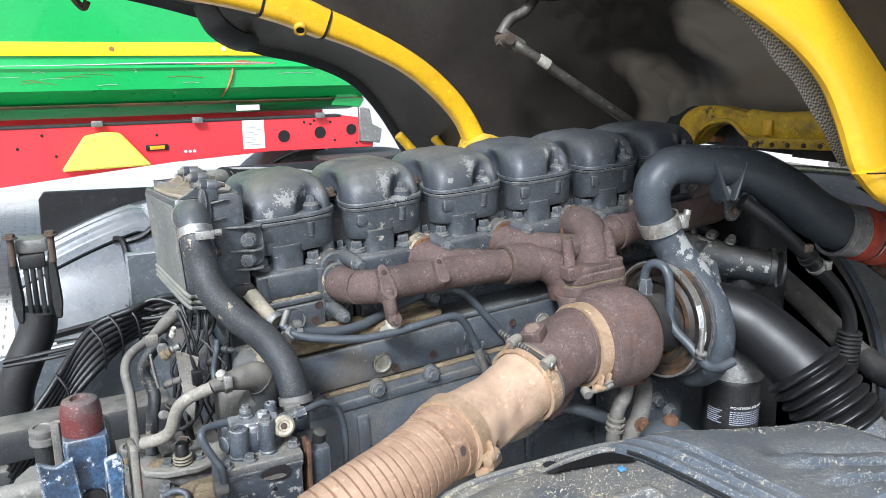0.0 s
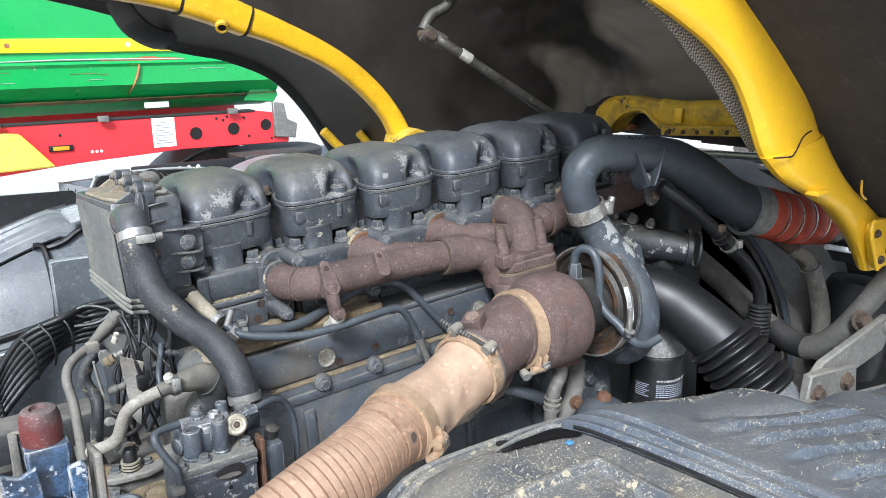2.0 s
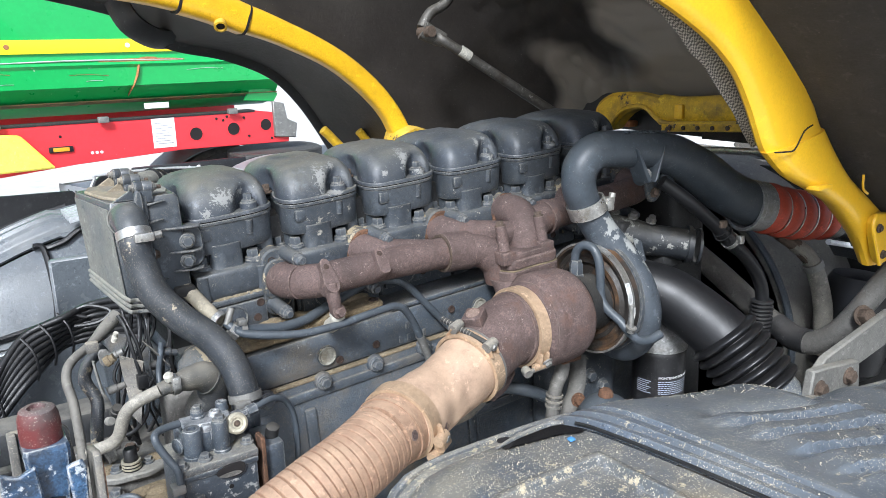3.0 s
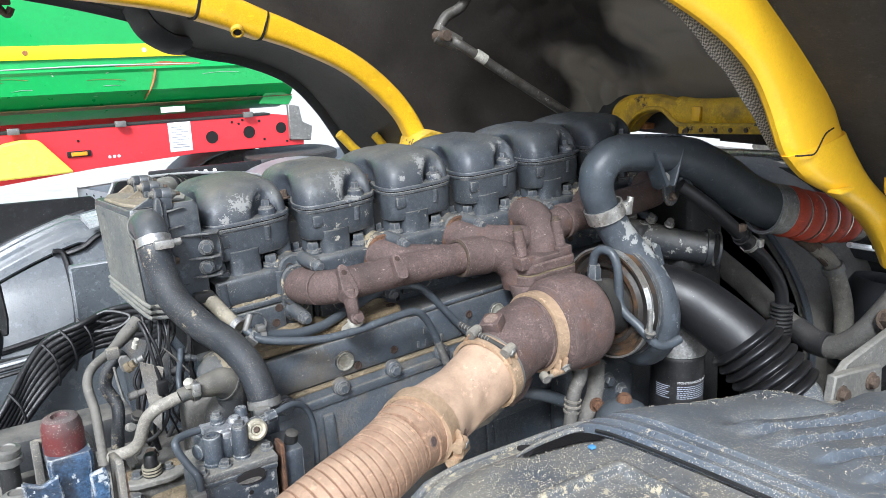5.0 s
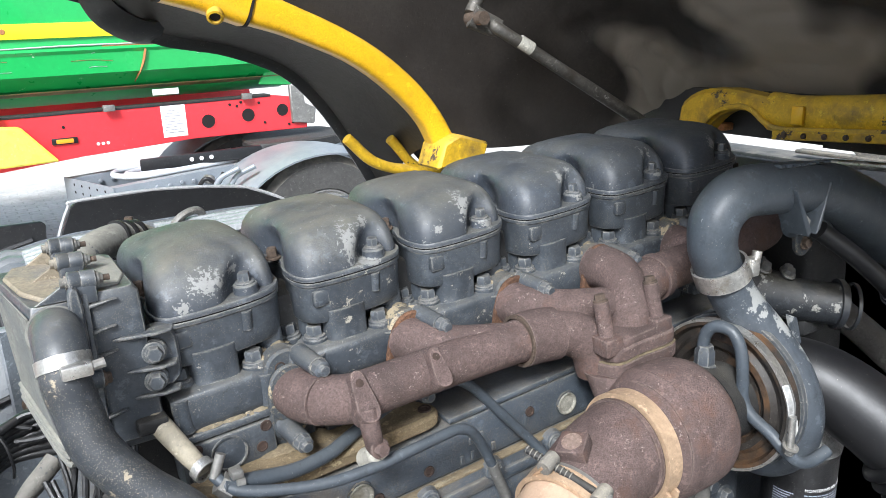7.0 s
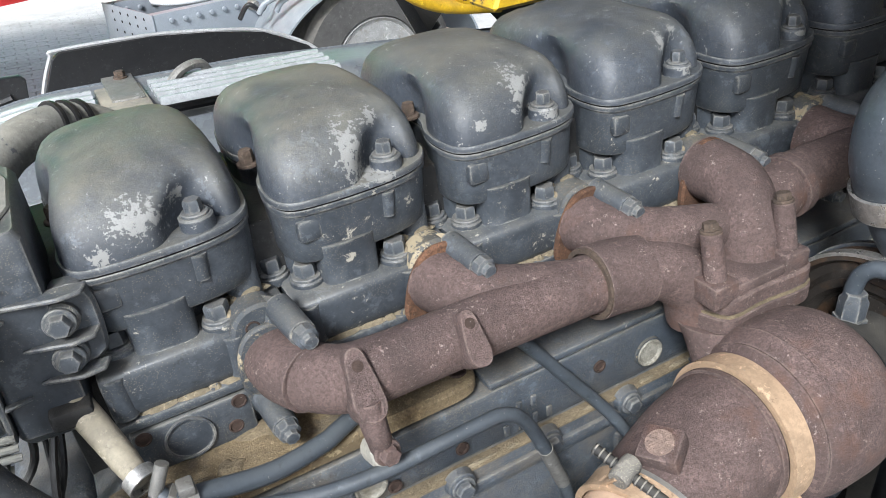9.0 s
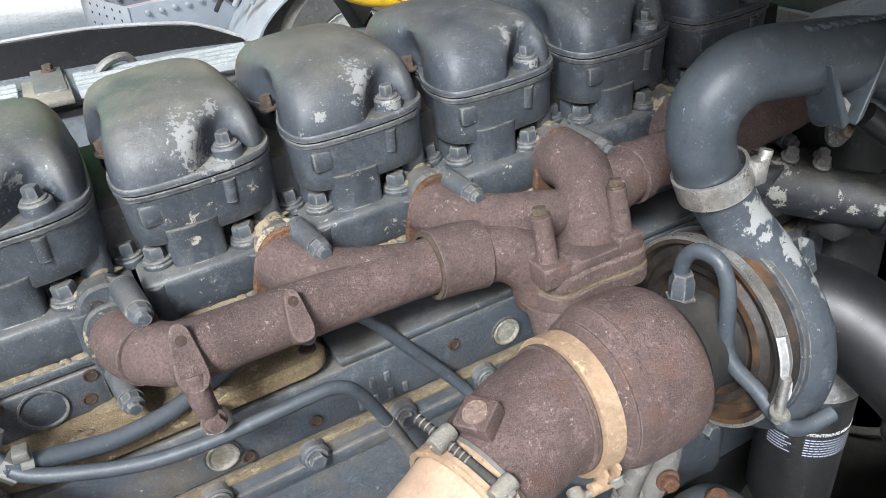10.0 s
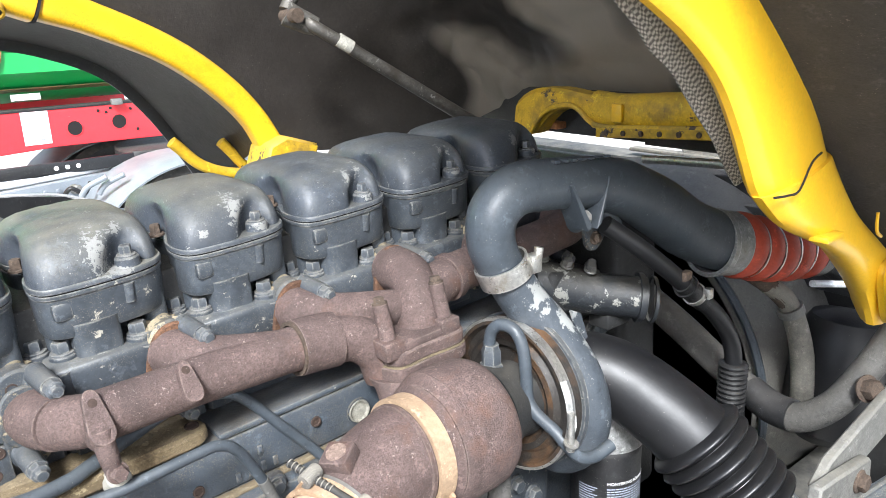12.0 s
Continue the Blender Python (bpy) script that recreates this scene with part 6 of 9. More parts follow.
def turbo():
    t = thing("turbocharger", (0.45, TY, 1.26), "turbocharger with rusty turbine housing and grey compressor", "turbocharger")
    ax = (1, 0.03, 0)
    prof = [(0.0, 0.010), (0.050, 0.006), (0.0585, -0.002), (0.0605, 0.004), (0.0640, 0.012), (0.0700, 0.0165), (0.0730, 0.020), (0.0722, 0.0225), (0.0745, 0.0245), (0.0785, 0.030),
            (0.0805, 0.036), (0.0800, 0.0385), (0.0812, 0.041), (0.0820, 0.052), (0.0820, 0.082), (0.0806, 0.095), (0.0765, 0.105), (0.0690, 0.1115), (0.045, 0.116), (0.0, 0.117)]
    bm = lathe(prof, (0.364, TY, TZ), ax, 72)
    for v in bm.verts:
        ang = math.atan2(v.co.z - TZ, v.co.y - TY)
        grow = 1 + 0.022 * math.sin(ang + 0.6) if v.co.x > 0.395 else 1.0
        v.co.y, v.co.z = TY + (v.co.y - TY) * grow, TZ + (v.co.z - TZ) * grow
        v.co += Vector((0, 0, 1)) * 0.0006 * noise.noise(v.co * 45)
    part("turbine_housing", bm, "rust", t)
    part("turbine_neck", loft([[(0.43 + 0.062 * math.cos(a) * s, -0.125 + dy + 0.045 * math.sin(a) * s, z) for a in (2 * math.pi * k / 28 for k in range(28))] for z, s, dy in ((1.32, 1.0, -0.06), (1.36, 1.0, -0.040), (1.39, 0.92, -0.012), (1.403, 0.96, 0.0))]), "rust", t)
    # inlet flange: two plates with a pale gasket
    foot = [(0.362, -0.105), (0.372, -0.152), (0.384, -0.164), (0.420, -0.160), (0.468, -0.166), (0.488, -0.158), (0.497, -0.115), (0.480, -0.078), (0.385, -0.076)]

    def grown(k, cx=0.428, cy=-0.12):
        return rounded([(cx + (x - cx) * k, cy + (y - cy) * k) for x, y in foot], 1)
    low = part("inlet_flange", slab(grown(1.0), 1.398, 1.4165, "xy", 0.002), "rust", t, "thick inlet flange", True)
    part("gasket", slab(grown(0.985), 1.4165, 1.4185, "xy", 0), "dirt", low, "pale gasket edge", True)
    part("upper_flange", slab(grown(0.97), 1.4185, 1.436, "xy", 0.002), "rust", t, "", True)
    part("flange_bridge", rbox((0.39, -0.157, 1.430), (0.452, -0.10, 1.446), 0.005), "rust", t, "", True)
    for x, y in ((0.378, -0.143), (0.464, -0.143), (0.385, -0.095), (0.478, -0.092)):
        s = part("bolt_boss", rbox((x - 0.0145, y - 0.0155, 1.430), (x + 0.0145, y + 0.0145, 1.453), 0.003), "rust", t, "", True)
        if y < -0.11:
            part("bolt_sleeve", lathe([(0.0100, 0), (0.0096, 0.044), (0, 0.0441)], (x, y, 1.452), (0.0, 0.22, 1), 20), "rust", s, "tall spacer sleeve", True)
            part("bolt_head", hexhead((x, y + 0.0095, 1.495), (0.0, 0.22, 1), 0.0072, 0.009, 1.3), "rusty_bolt", s, "", True)
    # bearing housing and compressor
    part("bearing_housing", lathe([(0.060, -0.01), (0.052, 0.01), (0.048, 0.025), (0.050, 0.045)], (0.484, -0.214, 1.356), ax, 36), "dark", t, "rust stained bearing housing")
    CY, CZ = -0.206, 1.360
    part("compressor_back", lathe([(0.034, 0.010), (0.060, 0.010), (0.066, 0.004), (0.074, 0.004), (0.080, 0.010), (0.088, 0.010), (0.092, 0.002), (0.0965, 0.002), (0.098, 0.008), (0.098, 0.030)], (0.520, CY, CZ), ax, 64), "backplate", t, "rust-stained compressor back plate")
    part("back_rust", band(0.066, 0.003, 0.008, (0.5245, CY, CZ), ax, 48), "backplate", t)
    part("back_rust", lathe([(0.034, 0), (0.058, 0), (0.058, 0.0015)], (0.5275, CY, CZ), ax, 40), "backplate", t, "oily film")
    part("back_ring", band(0.097, 0.008, 0.005, (0.552, CY, CZ), ax, 64), "engine", t, "dark outer housing ring")
    vb = part("compressor_band", band(0.0965, 0.012, 0.0035, (0.5275, CY, CZ), ax, 64), "steel", t, "bright V-band clamp")
    def tangent(a, r, x):
        return Vector((x, CY - r * math.cos(a), CZ + r * math.sin(a)))
    for a0, a1, w, r in ((0.50, 0.05, 0.0065, 0.103), (0.10, -0.12, 0.005, 0.105)):
        part("band_clasp", tube([tangent(a0, r, 0.526), tangent((a0 + a1) / 2, r + 0.002, 0.524), tangent(a1, r, 0.524)], [w, w, w * 0.8], 4, 4, squash=(1.0, 0.6)), "alu", vb)
    part("band_screw", tube([tangent(0.16, 0.108, 0.520), tangent(-0.30, 0.112, 0.520)], 0.0045, 10, 2), "steel", vb)
    part("band_nut", hexhead(tangent(-0.20, 0.110, 0.520), (0, 0.3, -1), 0.007, 0.010), "dull_steel", vb)
    part("compressor_housing", lathe([(0.094, 0), (0.094, 0.014), (0.082, 0.030), (0.066, 0.050), (0.052, 0.060), (0.050, 0.105)], (0.546, CY, CZ), ax, 48), "charge", t, "grey compressor housing")
    vol = [(0.530, -0.197, 1.518), (0.552, -0.206, 1.478), (0.578, -0.233, 1.430), (0.590, -0.262, 1.385), (0.594, -0.277, 1.340), (0.592, -0.272, 1.295), (0.590, -0.240, 1.262), (0.588, -0.19, 1.262), (0.588, -0.150, 1.29), (0.588, -0.135, 1.345)]
    part("outlet_scroll", tube(vol, [0.029, 0.029, 0.030, 0.030, 0.029, 0.028, 0.026, 0.024, 0.022, 0.02], 24, 8), "flaked", t, "grey scroll with flaking paint")
    part("scroll_tab", slab([(0.585, 1.470), (0.603, 1.462), (0.618, 1.425), (0.606, 1.418)], -0.255, -0.249, "xz", 0.001), "flaked", t)
    # hot-side V-band
    BX = 0.3635
    b = part("outlet_band", band(0.0645, 0.0215, 0.0032, (BX, TY, TZ), ax, 64), "tan_band", t, "tan heat-stained V-band clamp")
    part("band_lip", band(0.0615, 0.0040, 0.0040, (BX - 0.0085, TY, TZ), ax, 64), "tan_band", b)
    def hot(a, r, x):
        return Vector((x, TY - r * math.cos(a), TZ + r * math.sin(a)))
    for k, (a0, x) in enumerate(((-0.62, BX - 0.006), (-0.62, BX + 0.008))):
        part("band_tongue", tube([hot(a0 + 0.22, 0.0685, x), hot(a0, 0.0720, x), hot(a0 - 0.16, 0.0755, x)], [0.0060, 0.0072, 0.0060], 10, 4, squash=(1.0, 0.35)), "tan_band", b)
    part("band_trunnion", tube([hot(-0.72, 0.0765, BX - 0.016), hot(-0.72, 0.0765, BX + 0.015)], 0.0062, 14, 2), "tan_band", b)
    part("band_bolt", tube([hot(-0.78, 0.0790, BX - 0.034), hot(-0.75, 0.0795, BX + 0.012)], 0.0040, 10, 2), "gritty", b)
    part("band_nut", hexhead(hot(-0.62, 0.0765, BX + 0.008), hot(-0.62, 1, 0) - hot(-0.62, 0, 0), 0.0062, 0.008, 1.5), "dull_steel", b)
    part("band_lug", lathe([(0.0075, -0.007), (0.0082, 0), (0.0075, 0.007), (0, 0.0072)], hot(-0.80, 0.0775, BX - 0.028), (0.2, 1, 0.3), 16), "gritty", b)
    # cast outlet
    out = part("outlet_casting", tube([(0.376, TY, TZ), (0.350, TY, TZ), (0.322, -0.2115, 1.339), (0.285, -0.220, 1.328), (0.243, -0.2325, 1.3125)], [0.0595, 0.0592, 0.0580, 0.0568, 0.0562], 44, 6), "rust", t, "rusty cast exhaust outlet")
    part("outlet_bead", band(0.0590, 0.0060, 0.0030, (0.3485, TY, TZ), ax, 48), "rust", out)
    pad = axis_frame((0.2655, -0.222, 1.3775), (-0.38, -0.02, 0.92)) @ pose(0, 0, 0, 0, 0, 28)
    bm = rbox((-0.0165, -0.0155, -0.016), (0.0165, 0.0155, 0.018), 0.003)
    bm.transform(pad)
    part("outlet_pad", bm, "rust", out, "square boss with a worn face")
    bm = lathe([(0.0118, 0.0175), (0.0112, 0.0190), (0, 0.0193)], (0, 0, 0), (0, 0, 1), 20)
    bm.transform(pad)
    part("pad_face", bm, "worn_face", out, "worn tan boss face")
    part("outlet_web", tube([(0.335, -0.219, 1.276), (0.305, -0.226, 1.262), (0.282, -0.232, 1.252)], [0.012, 0.017, 0.014], 12, 5), "rust", out, "flaking rust web under the outlet")
    # oil feed
    f = part("oil_feed_pipe", tube([(0.5, -0.200, 1.415), (0.5, -0.197, 1.433), (0.502, -0.2, 1.451), (0.506, -0.212, 1.461), (0.51, -0.231, 1.458), (0.512, -0.243, 1.437), (0.512, -0.248, 1.405), (0.512, -0.251, 1.375), (0.515, -0.263, 1.357), (0.525, -0.283, 1.339), (0.53, -0.302, 1.322), (0.54, -0.313, 1.310), (0.56, -0.318, 1.306), (0.585, -0.322, 1.313)], 0.0078, 12, 8), "charge", t, "bent grey oil pipe")
    part("union_nut", lathe([(0.0125, 0), (0.0125, 0.018), (0.010, 0.022), (0.010, 0.026)], (0.5, -0.2, 1.408), (0, 0, 1), 6), "engine", f)
    part("union_base", lathe([(0.0145, 0), (0.0145, 0.010), (0, 0.0101)], (0.5, -0.2, 1.398), (0, 0, 1), 6), "engine", f)
    part("feed_bracket", slab(rounded([(0.474, -0.215), (0.500, -0.225), (0.520, -0.20), (0.50, -0.18), (0.476, -0.19)], 1), 1.386, 1.397, "xy", 0.002), "rust_edge", t)
    part("feed_elbow", tube([(0.505, -0.205, 1.392), (0.512, -0.225, 1.382), (0.510, -0.238, 1.368)], [0.012, 0.013, 0.011], 12, 4), "engine", t)
    part("drain_pipe", tube([(0.462, -0.213, 1.278), (0.450, -0.222, 1.245), (0.430, -0.228, 1.215), (0.415, -0.228, 1.12), (0.40, -0.2, 1.02)], [0.014, 0.013, 0.012, 0.012, 0.012], 16), "gritty_dark", t, "grey oil drain pipe")
    for k in range(3):
        part("drain_ring", band(0.0125, 0.004, 0.0028, (0.4285 - 0.001 * k, -0.228, 1.208 - 0.010 * k), (0.15, 0.0, 1), 24), "gritty", t)
    part("drain_flange", rbox((0.440, -0.236, 1.262), (0.485, -0.192, 1.272), 0.004), "rust_edge", t)
    return t


turbo()


def exhaust():
    t = thing("exhaust_pipe", (0.0, -0.35, 1.22), "heat-tanned exhaust pipe and steel bellows hose", "exhaust pipe")
    A, B, E = Vector((0.246, -0.2322, 1.3133)), Vector((0.0925, -0.2756, 1.2833)), Vector((0.0395, -0.3036, 1.2813))
    d, e = Vector((-0.93, -0.29, -0.20)).normalized(), Vector((-0.86, -0.46, -0.14)).normalized()
    mid = [A - d * 0.012, A + d * 0.006, (0.214, -0.2425, 1.3050), (0.176, -0.2540, 1.2960), (0.140, -0.2640, 1.2885), B + e * 0.004]
    bm = tube(mid, [0.0540, 0.0540, 0.0525, 0.0500, 0.0535, 0.0550], 56, 10)
    waist = Vector((0.172, -0.256, 1.295))
    for v in bm.verts:
        q = v.co - waist
        near = math.exp(-(q.x * q.x) / 0.0010)
        v.co += Vector((0, 0.010, -0.003)) * near * max(0.0, -q.y / 0.05) * (0.6 + 0.8 * noise.noise(Vector((q.x * 30, q.z * 30, 2.0))))
        v.co += Vector((0, 0, 1)) * 0.0012 * noise.noise(v.co * 28)
    part("elbow", bm, "tan", t, "smooth tan pipe with a dented waist and a burnt patch")
    f = part("front_clamp", band(0.0560, 0.022, 0.0035, A, d, 56), "tan_band", t, "tan V-clamp")
    part("clamp_lip", band(0.0550, 0.004, 0.0055, A + d * 0.0115, d, 56), "tan_band", f)
    part("clamp_lip", band(0.0550, 0.004, 0.0050, A - d * 0.0115, d, 56), "dull_steel", f)
    up = (Vector((0, 0, 1)) - d * d.z).normalized()
    side = d.cross(up).normalized()
    def rim(a, r, o=0.0):
        return A + d * o + (up * math.cos(a) + side * math.sin(a)) * r
    # threaded draw bolt across the top, between two trunnions
    near = 1 if side.y < 0 else -1
    p0, p1 = rim(-0.25 * near, 0.0680), rim(0.75 * near, 0.0660)
    part("clamp_bolt", tube([p0 + (p0 - p1) * 0.45, p1], 0.0042, 10, 2), "dark", f, "long threaded draw bolt")
    for k in range(11):
        part("thread", band(0.0042, 0.0012, 0.0009, p0 + (p0 - p1) * (0.42 - 0.085 * k), p0 - p1, 12), "gritty", f)
    for q, m in ((p0, "gritty"), (p1, "gritty")):
        part("clamp_trunnion", lathe([(0.0080, -0.011), (0.0088, -0.008), (0.0088, 0.008), (0.0080, 0.011)], q, d, 18), m, f)
    for a in (-0.25 * near, 0.75 * near):
        for o in (-0.008, 0.008):
            part("clamp_tongue", tube([rim(a * 1.0 + 0.25 * near * (1 if a * near > 0 else -1), 0.0600, o), rim(a, 0.0690, o)], [0.0060, 0.0050], 8, 2, squash=(1, 0.4)), "tan_band", f)
    part("clamp_nut", hexhead(p1, p1 - p0, 0.0062, 0.010), "dull_steel", f)
    g = part("rear_clamp", band(0.0545, 0.024, 0.0035, B, e, 56), "tan_band", t, "tan clamp at the bellows")
    part("clamp_lip", band(0.0535, 0.004, 0.0050, B + e * 0.012, e, 56), "tan_band", g)
    up2 = (Vector((0, 0, 1)) - e * e.z).normalized()
    side2 = e.cross(up2).normalized() * (1 if e.cross(up2).y < 0 else -1)
    def rear(a, r, o=0.0):
        return B + e * o + (up2 * math.cos(a) + side2 * math.sin(a)) * r
    part("clamp_plate", tube([rear(1.45, 0.0590), rear(1.75, 0.0620), rear(2.10, 0.0640)], [0.010, 0.0125, 0.012], 12, 4, squash=(1.0, 0.30)), "tan_band", g, "lug plate of the clamp")
    for a, o in ((1.72, 0.006), (2.02, -0.006), (2.25, 0.004)):
        part("clamp_lug", lathe([(0.0085, -0.011), (0.0085, 0.011)], rear(a, 0.0665, o), e, 18), "tan_band", g)
    part("clamp_nut", hexhead(rear(1.75, 0.0665), rear(1.75, 1) - rear(1.75, 0), 0.0065, 0.009), "dull_steel", g)
    part("collar", tube([B + e * 0.008, E - (E - B) * 0.35, E], [0.0520, 0.0515, 0.0505], 48, 3), "bellows", t, "smooth end collar")
    part("collar_bead", band(0.0515, 0.006, 0.0025, B + (E - B) * 0.55, e, 56), "bellows", t)
    part("collar_spot", lathe([(0.0075, 0), (0.0065, 0.0008), (0, 0.0009)], E - (E - B) * 0.22 + (side2 * 0.95 + up2 * 0.25).normalized() * 0.0508, side2 * 0.95 + up2 * 0.25, 18), "rust", t, "round rust spot")
    # wound bellows: flat turns with narrow grooves
    path, _ = spline([E - (E - B) * 0.05, (-0.016, -0.3240, 1.2700), (-0.077, -0.3350, 1.2540), (-0.163, -0.3480, 1.2240), (-0.245, -0.360, 1.185), (-0.32, -0.38, 1.13)], 136, 0.05)
    turn = 22
    shape = (-0.0034, -0.0030, -0.0008) + (0.0,) * 17 + (-0.0004, -0.0022)
    part("bellows", sweep(path, [0.0500 + shape[i % turn] for i in range(len(path))], 56), "bellows", t, "spiral-wound steel bellows")
    return t


exhaust()


# ---- charge air pipe, red hose, intake ----
def charge_pipe():
    t = thing("charge_air_pipe", (0.7, -0.2, 1.5), "large matt grey charge air pipe with a swan neck", "air pipe")
    pts = [(0.522, -0.194, 1.530), (0.508, -0.194, 1.562), (0.511, -0.196, 1.597), (0.541, -0.200, 1.6195), (0.60, -0.203, 1.6185), (0.68, -0.206, 1.6085), (0.745, -0.208, 1.5895), (0.82, -0.214, 1.5495), (0.875, -0.222, 1.512), (0.955, -0.235, 1.475)]
    part("pipe", tube(pts, [0.0285, 0.0295, 0.0308, 0.0316, 0.0322, 0.0342, 0.0385, 0.0425, 0.0440, 0.0450], 40, 10), "charge", t)
    b = part("pipe_lug", lathe([(0.013, 0), (0.013, 0.020), (0.010, 0.023), (0, 0.023)], (0.646, -0.205, 1.560), (-0.25, -0.8, 0.5), 20), "charge", t, "cast lug with an eye")
    for x0, x1 in ((0.600, 0.635), (0.672, 0.652)):
        part("lug_rib", slab([(x0 - 0.002, 1.622), (x0 + 0.002, 1.622), (x1 + 0.004, 1.564), (x1 - 0.004, 1.558)], -0.241, -0.205, "xz", 0.001), "charge", b)
    part("lug_bolt", hexhead((0.6415, -0.2225, 1.571), (-0.25, -0.8, 0.5), 0.0085, 0.010), "dull_steel", b)
    for k in range(7):
        part("cast_mark", rbox((0.590 + 0.016 * k, -0.222, 1.6465 - 0.0008 * k), (0.600 + 0.016 * k, -0.212, 1.6515 - 0.0012 * k), 0.002), "charge", t)
    c = solid("hose_clamp", band(0.0315, 0.024, 0.003, (0.527, -0.1955, 1.523), (0.40, -0.12, -1), 48), "steel", "bright wide-band clamp on the grey pipe", "hose clamp")
    s = Vector((0.560, -0.214, 1.530))
    part("clamp_screw", tube([s + Vector((0.004, 0.0, -0.012)), s + Vector((0.010, 0.0, 0.016))], 0.006, 10, 2), "steel", c)
    part("clamp_housing", rbox((0.552, -0.222, 1.516), (0.568, -0.206, 1.540), 0.003), "steel", c)
    return t


charge_pipe()


def red_hose():
    t = thing("charge_air_hose", (1.05, -0.25, 1.4), "red silicone bellows hose with wire rings and white print", "hose")
    a, b = Vector((0.972, -0.237, 1.471)), Vector((1.150, -0.276, 1.436))
    d = (b - a).normalized()
    path, rad = [], []
    n = 120
    for i in range(n + 1):
        s = i / n
        path.append(a.lerp(b, s) + Vector((0, 0, -0.008 * math.sin(math.pi * s))))
        rad.append(0.0440 + 0.0090 * abs(math.sin(math.pi * 5 * s)) ** 0.55)
    part("hose", sweep(path, rad, 40), "silicone", t)
    for k in range(1, 5):
        part("wire_ring", band(0.0465, 0.0026, 0.0026, a.lerp(b, k / 5) + Vector((0, 0, -0.008 * math.sin(math.pi * k / 5))), d, 44), "steel", t)
    for k in range(11):
        q = a.lerp(b, 0.44) + Vector((0.004, 0, -0.008))
        ang = radians(150 + 8.5 * k)
        up = Vector((0, 0, 1)) - d * d.z
        up.normalize()
        sd = d.cross(up)
        p = q + (up * math.sin(ang) + sd * math.cos(ang) * 1.0) * 0.0532
        part("print_bar", lathe([(0.0030, 0), (0.0030, 0.0006)], p, p - q, 4), "white_print", t)
    c = solid("hose_clamp", band(0.0465, 0.034, 0.004, a - d * 0.017, d, 44), "alu", "worn grey band clamp at the red hose", "hose clamp")
    part("clamp_edge", band(0.0465, 0.010, 0.0065, a - d * 0.038, d, 44), "alu", c)
    e = solid("hose_clamp", band(0.0460, 0.022, 0.004, b + d * 0.010, d, 44), "dull_steel", "rusty band clamp at the cooler end", "hose clamp")
    part("clamp_bolt", tube([b + Vector((0.0, -0.055, -0.02)), b + Vector((0.02, -0.06, 0.02))], 0.006, 10, 2), "rusty_bolt", e)
    o = solid("cooler_pipe", tube([b, b + d * 0.06, b + d * 0.16 + Vector((0, 0, -0.04))], 0.045, 28, 5), "dark", "black cooler pipe stub", "air pipe")
    return t


red_hose()


def intake():
    t = thing("intake_duct", (0.8, -0.36, 1.2), "shiny black plastic air intake duct with ribbed rubber boot", "air duct")
    part("elbow", tube([(0.615, -0.206, 1.360), (0.652, -0.222, 1.360), (0.679, -0.262, 1.347), (0.696, -0.310, 1.321), (0.709, -0.355, 1.292), (0.718, -0.378, 1.272)], [0.048, 0.050, 0.051, 0.052, 0.053, 0.053], 40, 8), "black_plastic", t)
    d = Vector((0.28, -0.62, -0.73)).normalized()
    a = Vector((0.708, -0.354, 1.294))
    n = 132
    path = [a + d * (0.125 * i / n) for i in range(n + 1)]
    rad = [0.053 + 0.0135 * abs(math.sin(math.pi * 7 * i / n)) ** 0.8 for i in range(n + 1)]
    part("ribbed_boot", sweep(path, rad, 44), "boot", t, "ribbed black rubber boot")
    e = a + d * 0.12
    part("lower_duct", tube([e, e + d * 0.05, e + Vector((0.09, -0.05, -0.085)), e + Vector((0.22, -0.06, -0.11))], [0.052, 0.055, 0.062, 0.068], 36, 6), "guard", t, "dusty lower intake duct")
    return t


intake()


